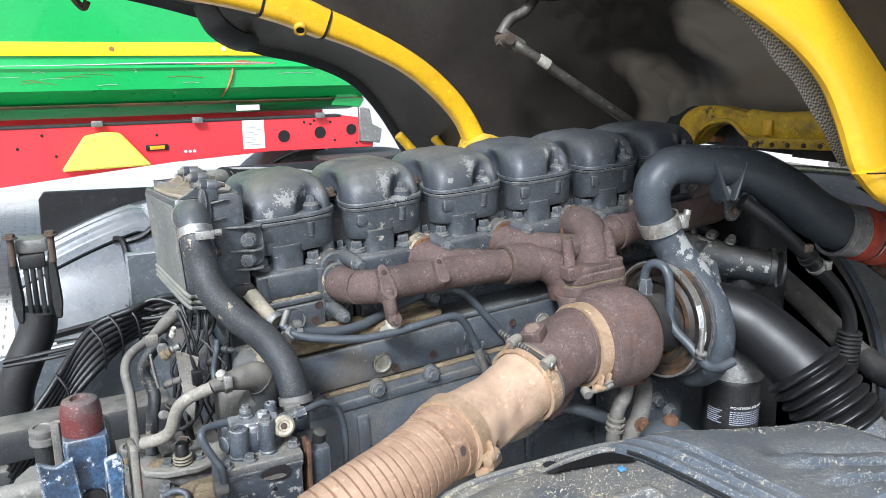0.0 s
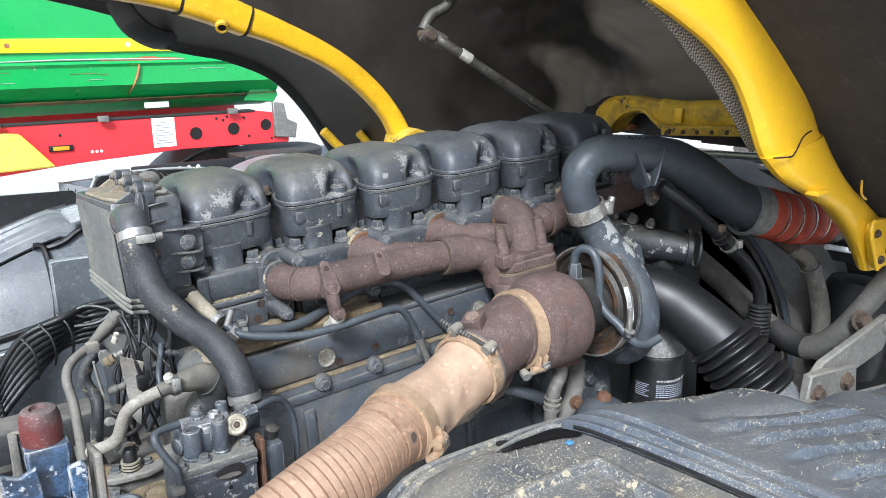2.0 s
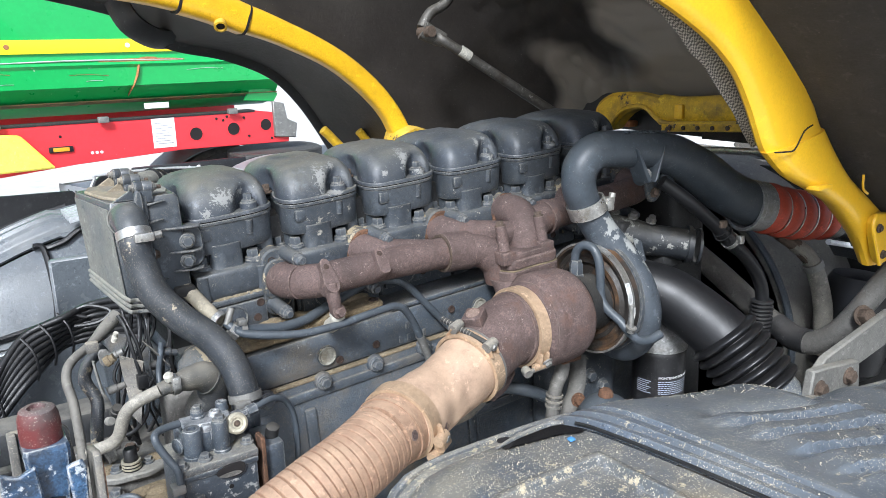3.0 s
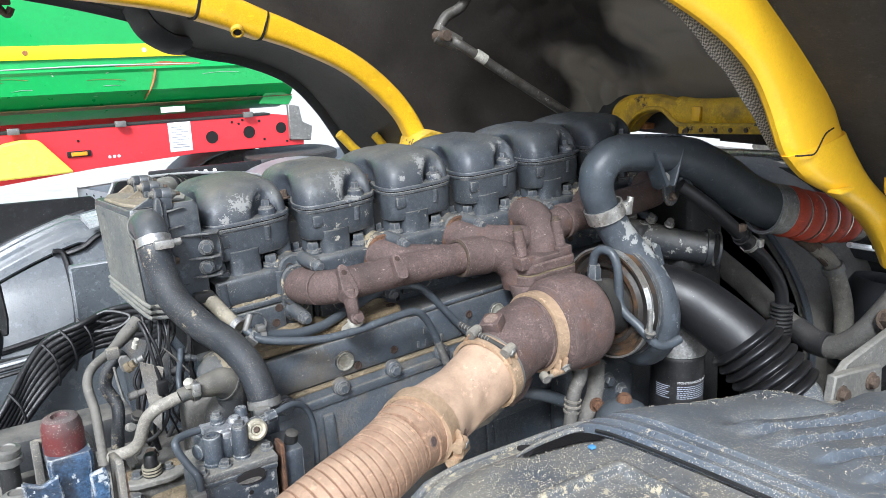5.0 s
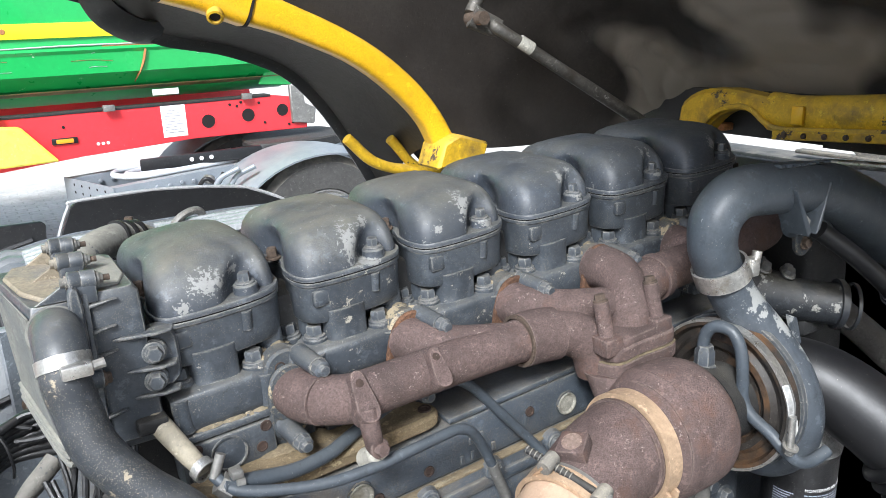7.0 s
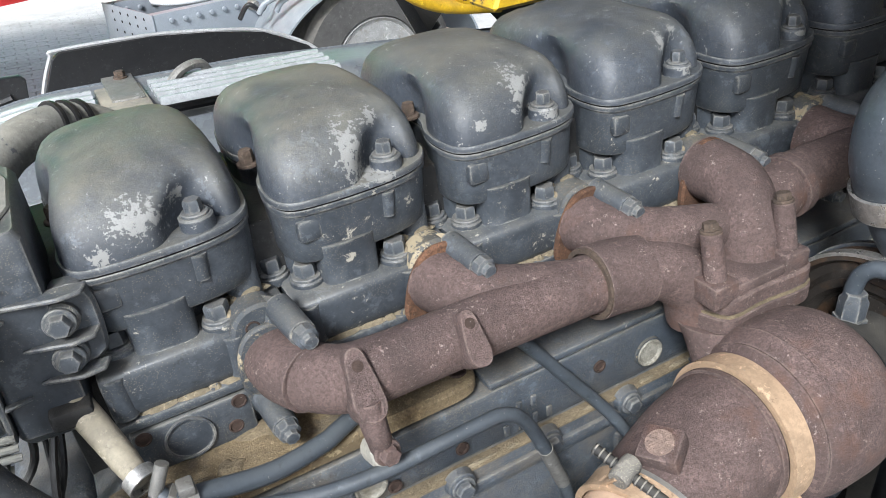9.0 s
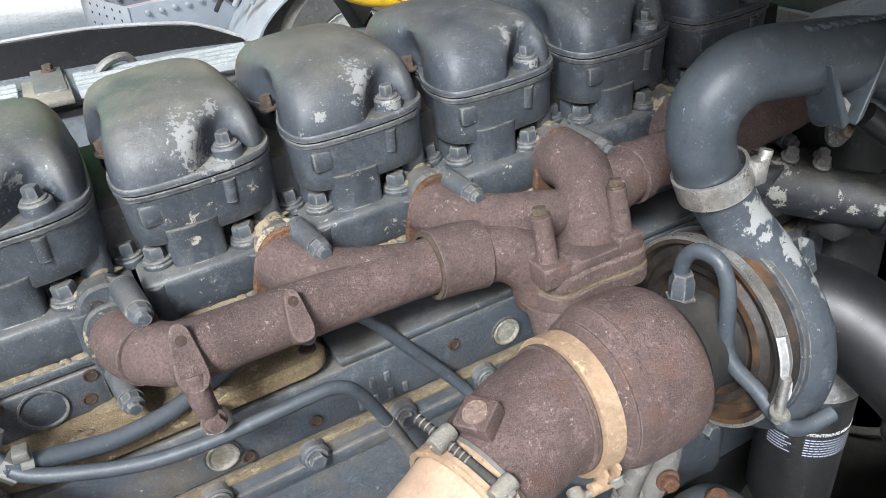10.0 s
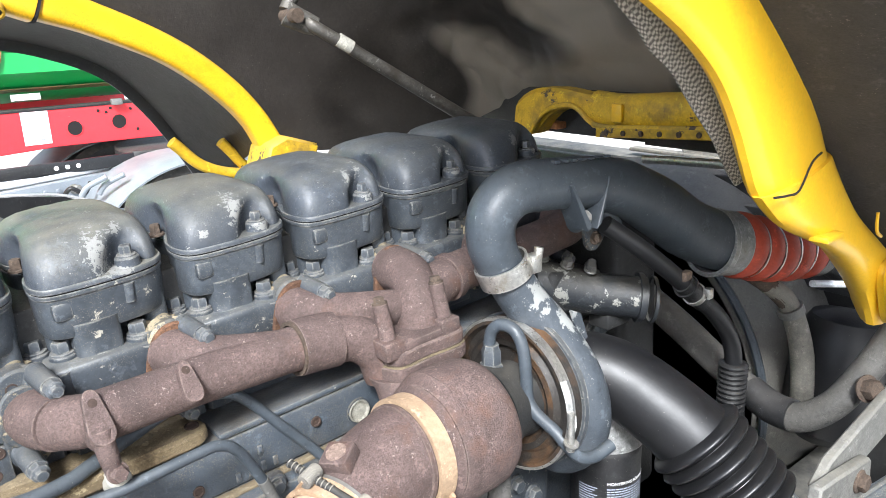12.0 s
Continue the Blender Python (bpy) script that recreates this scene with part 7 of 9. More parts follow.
def oil_filter():
    t = thing("oil_filter", (0.695, -0.205, 1.05), "black spin-on oil filter with white instructions", "oil filter")
    x, y = 0.703, -0.214
    can = part("canister", lathe([(0.030, 0), (0.046, 0.004), (0.0505, 0.014), (0.0505, 0.185), (0.0515, 0.19), (0.049, 0.195)], (x, y, 1.032), (0, 0, 1), 44), "trim_black", t)
    part("filter_head", lathe([(0.0525, 0), (0.0535, 0.010), (0.0505, 0.030), (0.045, 0.048), (0.033, 0.064), (0.0, 0.070)], (x, y, 1.228), (0, 0, 1), 40), "alu", t, "pale dusty casting above the filter")
    part("head_arm", tube([(x, y, 1.262), (x + 0.02, y + 0.06, 1.28), (x + 0.03, y + 0.13, 1.28)], 0.03, 14), "pale", t)
    body = bpy.data.curves.new("text", "FONT")
    body.body, body.size, body.align_x = "MONTERING FÖR HAND", 0.0066, "LEFT"
    body.extrude = 0.0002
    tmp = bpy.data.objects.new("text", body)
    me = bpy.data.meshes.new_from_object(tmp)
    bm = bmesh.new()
    bm.from_mesh(me)
    bmesh.ops.triangulate(bm, faces=bm.faces[:])

    def wrap(bm, a0, z0):
        for v in bm.verts:
            ang = radians(a0) + v.co.x / 0.0505
            r = 0.0508 + v.co.z
            v.co = Vector((x + r * math.cos(ang), y + r * math.sin(ang), z0 + v.co.y))
    wrap(bm, 221, 1.176)
    part("title", bm, "white_print", can, "white heading MONTERING FÖR HAND")
    for k in range(7):
        for a0, w in ((221, 0.074 - 0.009 * (k % 2)), (172, 0.030 - 0.004 * (k % 3))):
            bar = bmesh.new()
            for j in range(12):
                xs = [w * j / 12, w * (j + 0.8) / 12]
                bar.faces.new([bar.verts.new((q, r, 0.0002)) for q, r in ((xs[0], 0), (xs[1], 0), (xs[1], 0.0017), (xs[0], 0.0017))])
            wrap(bar, a0, 1.169 - 0.0040 * k)
            part("print_line", bar, "blue_print", can)
    return t


filter_unit = oil_filter()
filter_unit.matrix_basis = Matrix.Translation((0.012, 0, 0)) @ filter_unit.matrix_basis


# ---- rear end of the engine: breather box, hoses, pumps ----
def breather_box():
    t = thing("breather_box", (-0.16, 0.04, 1.44), "blue-grey ribbed breather box, pale with dust on top", "engine box")

    def box(levels, c=0.007):
        """A lofted box with small chamfered corners; levels: height, left, right, flare of the rear edge, set-back of the front."""
        return loft([[(x, y, z) for x, y in ((a, -0.030 + q + c), (a + c * 0.3, -0.030 + q + c * 0.3), (a + c, -0.030 + q), (b - c, -0.030 + q), (b - c * 0.3, -0.030 + q + c * 0.3), (b, -0.030 + q + c), (b, 0.100), (b - c, 0.107), (a - w + c, 0.118), (a - w, 0.111))] for z, a, b, w, q in levels])
    part("body", box(((1.436, -0.163, -0.114, 0.0, 0.010), (1.448, -0.165, -0.1125, 0.0, 0.0), (1.55, -0.166, -0.1165, 0.0, 0.0), (1.598, -0.166, -0.1185, 0.0, 0.001), (1.604, -0.164, -0.1230, 0.0, 0.005))), "engine", t)
    part("cover", box(((1.456, -0.204, -0.1690, 0.016, 0.004), (1.463, -0.2065, -0.1690, 0.018, 0.0), (1.530, -0.2110, -0.1690, 0.019, 0.0), (1.590, -0.2150, -0.1690, 0.020, 0.001), (1.600, -0.2130, -0.1690, 0.020, 0.006))), "engine", t)
    part("dusty_face", sheet(lambda u, v: (-0.2083 - 0.0085 * v - 0.0185 * (1 - u), 0.110 - 0.137 * u, 1.462 + 0.130 * v), 8, 8, 0.0015), "dusty_olive", t, "pale olive dust on the rear face")
    part("dusty_top", slab(rounded([(-0.231, 0.112), (-0.211, -0.014), (-0.171, -0.022), (-0.171, 0.112)], 1), 1.5990, 1.6050, "xy", 0.002), "box_dust", t, "tan dust on the cover's top")
    part("dusty_top", slab(rounded([(-0.163, 0.100), (-0.163, -0.016), (-0.124, -0.014), (-0.122, 0.098)], 1), 1.6030, 1.6062, "xy", 0.0015), "dusty_olive", t, "olive dust on the top")
    for k in range(3):
        part("base_band", tube([(-0.228, 0.114, 1.476 - 0.0075 * k), (-0.2085, -0.026, 1.4640 - 0.0085 * k), (-0.196, -0.034, 1.4600 - 0.0085 * k), (-0.166, -0.034, 1.4560 - 0.0085 * k)], 0.0030, 8, 5), "dusty_olive", t, "pale gasket bead")
    part("joint_flange", slab([(-0.0335, 1.450), (-0.0335, 1.606), (-0.026, 1.609), (0.108, 1.609), (0.108, 1.450)], -0.1695, -0.1645, "yz", 0.001), "engine", t)
    # three clevis bosses with through bolts along the joint, and the fins that brace them
    for y, h in ((-0.024, 0.0), (0.045, 0.001), (0.108, 0.002)):
        z = 1.6175 + h
        b = part("boss", lathe([(0.0082, -0.0110), (0.0094, -0.0100), (0.0094, -0.0010), (0.0088, 0.0), (0.0094, 0.0010), (0.0094, 0.0125), (0.0082, 0.0135), (0, 0.0136)], (-0.1675, y, z), (1, 0, -0.05), 22), "engine", t)
        part("boss_foot", rbox((-0.1780, y - 0.0085, 1.596), (-0.1550, y + 0.0085, z), 0.003), "engine", b)
        part("boss_bolt", hexhead((-0.1540, y, z - 0.0005), (1, 0, -0.05), 0.0052, 0.0060), "dull_steel", b)
        part("bolt_end", lathe([(0.0030, 0), (0.0030, 0.006), (0, 0.0062)], (-0.1480, y, z - 0.001), (1, 0, -0.05), 10), "rusty_bolt", b)
        part("bolt_washer", lathe([(0.0066, 0), (0.0066, 0.002), (0.0045, 0.0022), (0.0045, 0.006), (0, 0.006)], (-0.1785, y, z + 0.0006), (-1, 0, 0.05), 12), "gritty", b)
        part("fin", slab([(-0.1770, z + 0.002), (-0.1770, 1.601), (-0.2085, 1.601)], y - 0.0015, y + 0.0020, "xz", 0.0006), "box_dust" if y > 0 else "engine", b)
    part("strap", slab(rounded([(-0.1820, 1.580), (-0.1820, 1.612), (-0.1760, 1.618), (-0.1700, 1.612), (-0.1700, 1.545), (-0.1720, 1.540), (-0.1760, 1.578)], 1), -0.0400, -0.0300, "xz", 0.002), "engine", t)
    for z, w in ((1.592, 0.026), (1.566, 0.022), (1.541, 0.020), (1.478, 0.020)):
        part("front_rib", slab([(-0.1650, z), (-0.1650 + w, z + 0.0045), (-0.1650 + w * 0.9, z + 0.0055), (-0.1650, z + 0.0032)], -0.0350, -0.0290, "xz", 0.0008), "engine", t)
    part("cover_step", rbox((-0.2060, -0.0345, 1.585), (-0.1830, -0.0290, 1.5885), 0.001), "engine", t)
    ear = part("ear", slab(rounded([(-0.1200, 1.488), (-0.1200, 1.5535), (-0.1040, 1.5570), (-0.0900, 1.5510), (-0.0880, 1.516), (-0.0900, 1.493)], 1), -0.0245, -0.0060, "xz", 0.003), "engine", t, "web that ties the box to the head")
    for z, w in ((1.5530, 0.046), (1.5170, 0.038), (1.4890, 0.034)):
        part("ear_rib", slab([(-0.1050 - w, -0.0320), (-0.1120, -0.0400), (-0.0960, -0.0370), (-0.0910, -0.0240), (-0.1180, -0.0220)], z, z + 0.0034, "xy", 0.001), "engine", ear)
    for x, z in ((-0.1150, 1.5330), (-0.1165, 1.5035)):
        bs = part("ear_boss", lathe([(0.0132, 0), (0.0128, 0.0100), (0.0112, 0.0115), (0, 0.0116)], (x + 0.002, -0.0180, z), (-0.12, -1, 0.05), 24), "engine", ear)
        part("ear_bolt", hexhead((x, -0.0300, z), (-0.12, -1, 0.05), 0.0084, 0.0100), "bolt", bs)
    sb = part("side_boss", tube([(-0.1830, -0.0370, 1.5240), (-0.1640, -0.0370, 1.5225)], 0.0090, 20, 2), "engine", t)
    part("side_bolt", hexhead((-0.1640, -0.0370, 1.5225), (1, 0, -0.05), 0.0055, 0.0075), "rusty_bolt", sb)
    part("outlet_elbow", tube([(-0.1955, -0.020, 1.5720), (-0.1960, -0.042, 1.5800), (-0.1965, -0.062, 1.5810), (-0.1975, -0.078, 1.5720), (-0.1980, -0.088, 1.5580)], [0.0215, 0.0220, 0.0222, 0.0218, 0.0210], 26, 8), "engine", t, "smooth outlet elbow")
    part("outlet_rim", band(0.0226, 0.004, 0.0020, (-0.1958, -0.0335, 1.5765), (0, -1, 0.35), 32), "dusty_olive", t)
    return t


breather_box()


def coolant_hose():
    t = thing("breather_hose", (-0.12, -0.15, 1.35), "thick dark rubber hose dusted with sand", "hose")
    pts = [(-0.198, -0.083, 1.566), (-0.199, -0.090, 1.552), (-0.195, -0.095, 1.525), (-0.186, -0.108, 1.488), (-0.159, -0.125, 1.450), (-0.127, -0.140, 1.419), (-0.107, -0.158, 1.385), (-0.100, -0.172, 1.352), (-0.098, -0.178, 1.325)]
    part("hose", tube(pts, 0.0205, 24, 8), "hose", t)
    c = solid("hose_clamp", band(0.0212, 0.012, 0.002, (-0.1975, -0.0835, 1.5645), (0.02, -0.55, -1), 36), "steel", "shiny worm-drive clamp on the hose", "hose clamp")
    part("worm_housing", rbox((-0.203, -0.1140, 1.5600), (-0.178, -0.1020, 1.5720), 0.002), "steel", c)
    part("worm_screw", lathe([(0.0045, 0), (0.0045, 0.010), (0, 0.0101)], (-0.1780, -0.1080, 1.5665), (1, 0, 0.1), 8), "dull_steel", c)
    d = solid("hose_clamp", band(0.0210, 0.011, 0.002, (-0.0985, -0.176, 1.338), (0.02, -0.3, -1), 32), "dull_steel", "dusty clamp at the hose foot", "hose clamp")
    part("worm_housing", rbox((-0.122, -0.206, 1.331), (-0.100, -0.194, 1.343), 0.002), "dull_steel", d)
    part("foot_pipe", tube([(-0.098, -0.178, 1.330), (-0.098, -0.178, 1.29)], 0.0165, 18, 2), "engine", t)
    return t


coolant_hose()


def pump():
    t = thing("hydraulic_valve", (-0.17, -0.24, 1.0), "grey cast valve block with scraped silver fittings on top", "valve block")
    part("block", rbox((-0.221, -0.272, 1.236), (-0.121, -0.196, 1.300), 0.004), "valve", t)
    part("lower_block", rbox((-0.214, -0.264, 0.98), (-0.126, -0.20, 1.238), 0.005), "valve", t)
    part("cap_plate", rbox((-0.222, -0.275, 1.300), (-0.120, -0.193, 1.3105), 0.002), "valve_top", t, "dusty top plate")
    hd = part("valve_head", slab([(-0.205, -0.243), (-0.196, -0.252), (-0.146, -0.248), (-0.134, -0.238), (-0.132, -0.205), (-0.150, -0.198), (-0.200, -0.200), (-0.208, -0.212)], 1.3105, 1.3415, "xy", 0.003), "valve", t, "cast valve head")
    part("scraped_top", slab([(-0.200, -0.238), (-0.150, -0.243), (-0.138, -0.234), (-0.136, -0.208), (-0.198, -0.204)], 1.3410, 1.3465, "xy", 0.002), "scraped", hd, "bare aluminium top scraped bright")
    part("scraped_rib", rbox((-0.180, -0.250, 1.3260), (-0.168, -0.240, 1.3475), 0.002), "scraped", hd)
    for x, y, z, r, h, m, cap in ((-0.1935, -0.249, 1.3105, 0.0118, 0.0370, "valve", 0), (-0.1590, -0.252, 1.3105, 0.0100, 0.0400, "valve", 1), (-0.1760, -0.216, 1.3460, 0.0085, 0.0080, "valve", 1), (-0.1430, -0.212, 1.3460, 0.0078, 0.0100, "valve", 0), (-0.1560, -0.222, 1.3460, 0.0070, 0.0050, "scraped", 0)):
        p = part("fitting", lathe([(r * 1.10, 0), (r * 1.10, 0.003), (r, 0.004), (r, h), (r * 0.9, h + 0.0015), (r * 0.5, h + 0.0016), (r * 0.45, h - 0.002), (0, h - 0.002)], (x, y, z), (0, 0, 1), 18), m, t)
        if cap:
            part("fitting_cap", hexhead((x, y, z + h + 0.001), (0, 0, 1), r * 0.68, 0.0075), "bolt", p)
    e = part("end_fitting", lathe([(0.008, 0), (0.0125, 0.002), (0.0140, 0.006), (0.0138, 0.011), (0.0110, 0.0135), (0.0075, 0.0130), (0.0065, 0.0105), (0, 0.0105)], (-0.1365, -0.244, 1.338), (-0.12, -1, 0.35), 28), "brass_pale", t, "round pale plug with a dished middle")
    part("plug_core", lathe([(0.0042, 0), (0.0030, 0.002), (0, 0.002)], (-0.1378, -0.2545, 1.3417), (-0.12, -1, 0.35), 14), "rusty_bolt", e)
    part("left_spool", lathe([(0.0105, 0), (0.0105, 0.007), (0.0075, 0.009), (0, 0.009)], (-0.204, -0.236, 1.326), (-1, -0.4, 0), 22), "valve", t)
    for x, y, z in ((-0.1845, -0.263, 1.3105), (-0.1265, -0.252, 1.3105), (-0.215, -0.268, 1.3105), (-0.127, -0.200, 1.3105)):
        part("plate_bolt", hexhead((x, y, z), (0, 0, 1), 0.0066, 0.0085), "bolt", t)
    part("slot", slab(rounded([(-0.178, 1.290), (-0.172, 1.2990), (-0.146, 1.3010), (-0.138, 1.296), (-0.141, 1.284), (-0.160, 1.282)], 1), -0.2768, -0.2690, "xz", 0), "hole", t, "dark recess")
    part("slot_dirt", slab(rounded([(-0.176, 1.2885), (-0.168, 1.2905), (-0.150, 1.2910), (-0.142, 1.2855), (-0.160, 1.2835)], 1), -0.2772, -0.2700, "xz", 0), "gritty_dark", t)
    part("cast_step", rbox((-0.2225, -0.2765, 1.236), (-0.192, -0.266, 1.2715), 0.003), "valve", t)
    part("cast_step", rbox((-0.2225, -0.2745, 1.292), (-0.1205, -0.266, 1.3000), 0.002), "valve", t)
    part("small_hole", lathe([(0.0030, 0), (0.0030, 0.001), (0, 0.0012)], (-0.158, -0.2722, 1.2685), (0, -1, 0), 12), "hole", t)
    part("side_bracket", slab([(-0.268, 1.318), (-0.246, 1.318), (-0.238, 1.27), (-0.246, 1.20), (-0.268, 1.20)], -0.1130, -0.1075, "yz", 0.001), "rust_edge", t, "rusty brown edge bracket")
    part("side_body", rbox((-0.107, -0.258, 1.21), (-0.078, -0.195, 1.300), 0.005), "valve", t)
    part("side_sensor", lathe([(0.009, 0), (0.009, 0.016), (0.006, 0.018), (0, 0.018)], (-0.088, -0.236, 1.300), (0.1, -0.3, 1), 16), "dark", t)
    u = part("right_union", lathe([(0.0085, 0), (0.0085, 0.012), (0.0060, 0.013), (0.0060, 0.020), (0.0080, 0.021), (0.0080, 0.034), (0, 0.0345)], (-0.134, -0.224, 1.335), (1, 0.05, 0.12), 6), "valve", t)
    part("right_pipe", tube([(-0.104, -0.222, 1.339), (-0.084, -0.215, 1.341), (-0.066, -0.208, 1.338), (-0.048, -0.200, 1.323), (-0.038, -0.198, 1.292), (-0.036, -0.196, 1.235), (-0.03, -0.17, 1.18)], 0.0045, 12, 8), "charge", u, "bent grey pipe")
    lp = part("left_pipe", tube([(-0.2055, -0.2430, 1.3577), (-0.2189, -0.2460, 1.3588), (-0.2327, -0.2520, 1.3594), (-0.2394, -0.2600, 1.3569), (-0.2367, -0.2660, 1.3450), (-0.2286, -0.2740, 1.3284), (-0.2230, -0.2800, 1.3176), (-0.2211, -0.2820, 1.2978), (-0.2218, -0.2820, 1.2695)], 0.0048, 12, 8), "charge", t, "bent grey pipe")
    part("pipe_clip", rbox((-0.2330, -0.292, 1.290), (-0.2170, -0.274, 1.300), 0.002), "dull_steel", lp)
    return t


pump()


def wiring_corner():
    # steering pump with its elbow hose
    a = thing("coolant_elbow", (-0.14, -0.12, 1.3), "moulded elbow hose caked grey with dust, bright clamp", "hose")
    part("elbow", tube([(-0.1943, -0.1580, 1.3732), (-0.1814, -0.1570, 1.3739), (-0.1644, -0.1530, 1.3739), (-0.1446, -0.1470, 1.3699), (-0.1312, -0.1400, 1.3550), (-0.1305, -0.1320, 1.3326), (-0.1420, -0.1240, 1.3186), (-0.1458, -0.1180, 1.3032)], [0.0110, 0.0128, 0.0168, 0.0205, 0.0220, 0.0225, 0.0225, 0.0225], 26, 6), "elbow", a)
    part("mould_ring", band(0.0212, 0.003, 0.0018, (-0.1378, -0.1435, 1.3638), (0.75, 0.25, -0.6), 30), "elbow", a)
    c = solid("hose_clamp", band(0.0124, 0.009, 0.0018, (-0.1864, -0.1575, 1.3732), (1, 0.05, 0.12), 28), "steel", "bright ear clamp on a hose end", "hose clamp")
    part("worm_housing", rbox((-0.1925, -0.178, 1.372), (-0.1815, -0.170, 1.390), 0.002), "steel", c)
    part("clamp_knob", lathe([(0.0065, 0), (0.0068, 0.007), (0.004, 0.010), (0, 0.0102)], (-0.1927, -0.1650, 1.3853), (-0.3, -0.3, 1), 12), "pale", c)
    b = thing("coolant_hose", (-0.2997, -0.1000, 1.2869), "pale grey bent hose beside the engine", "hose")
    part("hose", tube([(-0.2057, -0.1590, 1.3705), (-0.2189, -0.1560, 1.3658), (-0.2337, -0.1510, 1.3591), (-0.2470, -0.1460, 1.3469), (-0.2537, -0.1400, 1.3289), (-0.2590, -0.1340, 1.3103), (-0.2689, -0.1260, 1.2985), (-0.2847, -0.1140, 1.2902), (-0.3001, -0.1020, 1.2857)], 0.0084, 16, 8), "hose_pale", b)
    part("hose_end", tube([(-0.1929, -0.1585, 1.3731), (-0.2009, -0.1590, 1.3718), (-0.2057, -0.1590, 1.3705)], 0.0098, 16, 3), "elbow", b)
    p = solid("steel_pipe", tube([(-0.215, 0.012, 1.430), (-0.236, 0.0, 1.416), (-0.262, -0.02, 1.403), (-0.292, -0.045, 1.393), (-0.302, -0.06, 1.376), (-0.300, -0.08, 1.348), (-0.301, -0.1, 1.312), (-0.302, -0.11, 1.28)], [0.0098, 0.0098, 0.0064, 0.0064, 0.0064, 0.0064, 0.0064, 0.0064], 14, 8), "hose_light", "pale bent steel pipe with a clip", "pipe")
    part("pipe_clip", rbox((-0.270, -0.038, 1.396), (-0.252, -0.026, 1.412), 0.003), "gritty", p)
    part("clip_tongue", slab(rounded([(-0.258, 1.402), (-0.240, 1.400), (-0.242, 1.380), (-0.254, 1.374)], 1), -0.045, -0.040, "xz", 0.001), "dull_steel", p)
    q = solid("rubber_hose", tube([(-0.240, 0.01, 1.385), (-0.262, 0.0, 1.372), (-0.275, -0.02, 1.354), (-0.266, -0.04, 1.326), (-0.274, -0.06, 1.294), (-0.28, -0.07, 1.25)], 0.0088, 14, 8), "hose", "thin dark rubber hose", "hose")
    # loom
    w = thing("wiring_loom", (-0.3, 0.22, 1.3), "bundle of black cables tied with cable ties", "cables")
    for k in range(7):
        o = 0.0100 * (k - 3)
        part("cable", tube([(-0.47, 0.13 + o * 0.4, 1.17 + o), (-0.40, 0.17, 1.248 + o), (-0.355, 0.20 + o * 0.5, 1.296 + o), (-0.318, 0.222 + o * 0.6, 1.323 + o), (-0.265, 0.25 - o * 0.5, 1.340 + o), (-0.215, 0.25, 1.350 + o), (-0.165, 0.2, 1.362 + o), (-0.13, 0.15, 1.37)], 0.0062, 10, 6), "rubber", w)
    part("cable", tube([(-0.225, 0.24, 1.362), (-0.245, 0.245, 1.372), (-0.222, 0.24, 1.382), (-0.19, 0.22, 1.372), (-0.21, 0.22, 1.356), (-0.245, 0.24, 1.350)], 0.0038, 8, 6), "rubber", w, "loop of thin cable")
    part("cable", tube([(-0.47, 0.33, 1.28), (-0.40, 0.32, 1.288), (-0.34, 0.29, 1.305), (-0.29, 0.26, 1.335)], 0.0042, 8, 6), "rubber", w)
    part("cable", tube([(-0.47, 0.33, 1.272), (-0.39, 0.315, 1.280), (-0.33, 0.28, 1.30), (-0.28, 0.25, 1.325)], 0.0042, 8, 6), "rubber", w)
    for x, y, z in ((-0.325, 0.215, 1.319), (-0.385, 0.18, 1.262), (-0.265, 0.248, 1.340), (-0.295, 0.235, 1.331)):
        part("cable_tie", tube([(x - 0.005, y - 0.005, z + 0.038), (x + 0.008, y - 0.022, z + 0.018), (x + 0.012, y - 0.024, z - 0.012), (x + 0.010, y - 0.01, z - 0.036)], 0.0022, 6, 5), "rubber", w)
    rng = random.Random(4)
    h = thing("wiring_harness", (-0.2, -0.02, 1.3), "tangle of dusty wires and connectors under the box", "cables")
    for k in range(11):
        x, y = -0.232 + 0.085 * rng.random(), -0.05 + 0.09 * rng.random()
        part("wire", tube([(x + 0.02, y + 0.02, 1.44), (x + 0.03 * rng.random(), y, 1.40), (x + 0.04 * rng.random() - 0.02, y - 0.01, 1.35), (x + 0.07 * rng.random() - 0.03, y - 0.02, 1.30), (x + 0.06 * rng.random() - 0.02, y, 1.22)], 0.0016 + 0.0018 * rng.random(), 8, 6), rng.choice(("rubber", "hose", "rubber", "dark")), h)
    part("wire", tube([(-0.2294, -0.0750, 1.4557), (-0.2252, -0.0900, 1.4421), (-0.2226, -0.1000, 1.4188), (-0.2188, -0.1050, 1.3891), (-0.2147, -0.1080, 1.3649)], 0.0026, 8, 6), "rubber", h)
    part("wire", tube([(-0.2237, -0.0750, 1.4546), (-0.2199, -0.0880, 1.4404), (-0.2142, -0.0970, 1.4181), (-0.2117, -0.1000, 1.3901), (-0.2128, -0.1060, 1.3637)], 0.0026, 8, 6), "rubber", h)
    part("wire", tube([(-0.2156, -0.1080, 1.3563), (-0.2116, -0.1080, 1.3396), (-0.2137, -0.1060, 1.3212), (-0.2250, -0.1040, 1.3030), (-0.2412, -0.1000, 1.2922), (-0.2576, -0.0960, 1.2974)], 0.0030, 8, 6), "rubber", h)
    part("wire", tube([(-0.1801, -0.0850, 1.4090), (-0.1844, -0.0880, 1.3885), (-0.1893, -0.0900, 1.3678), (-0.1918, -0.1000, 1.3494)], 0.0042, 10, 6), "charge", h, "short grey pipe")
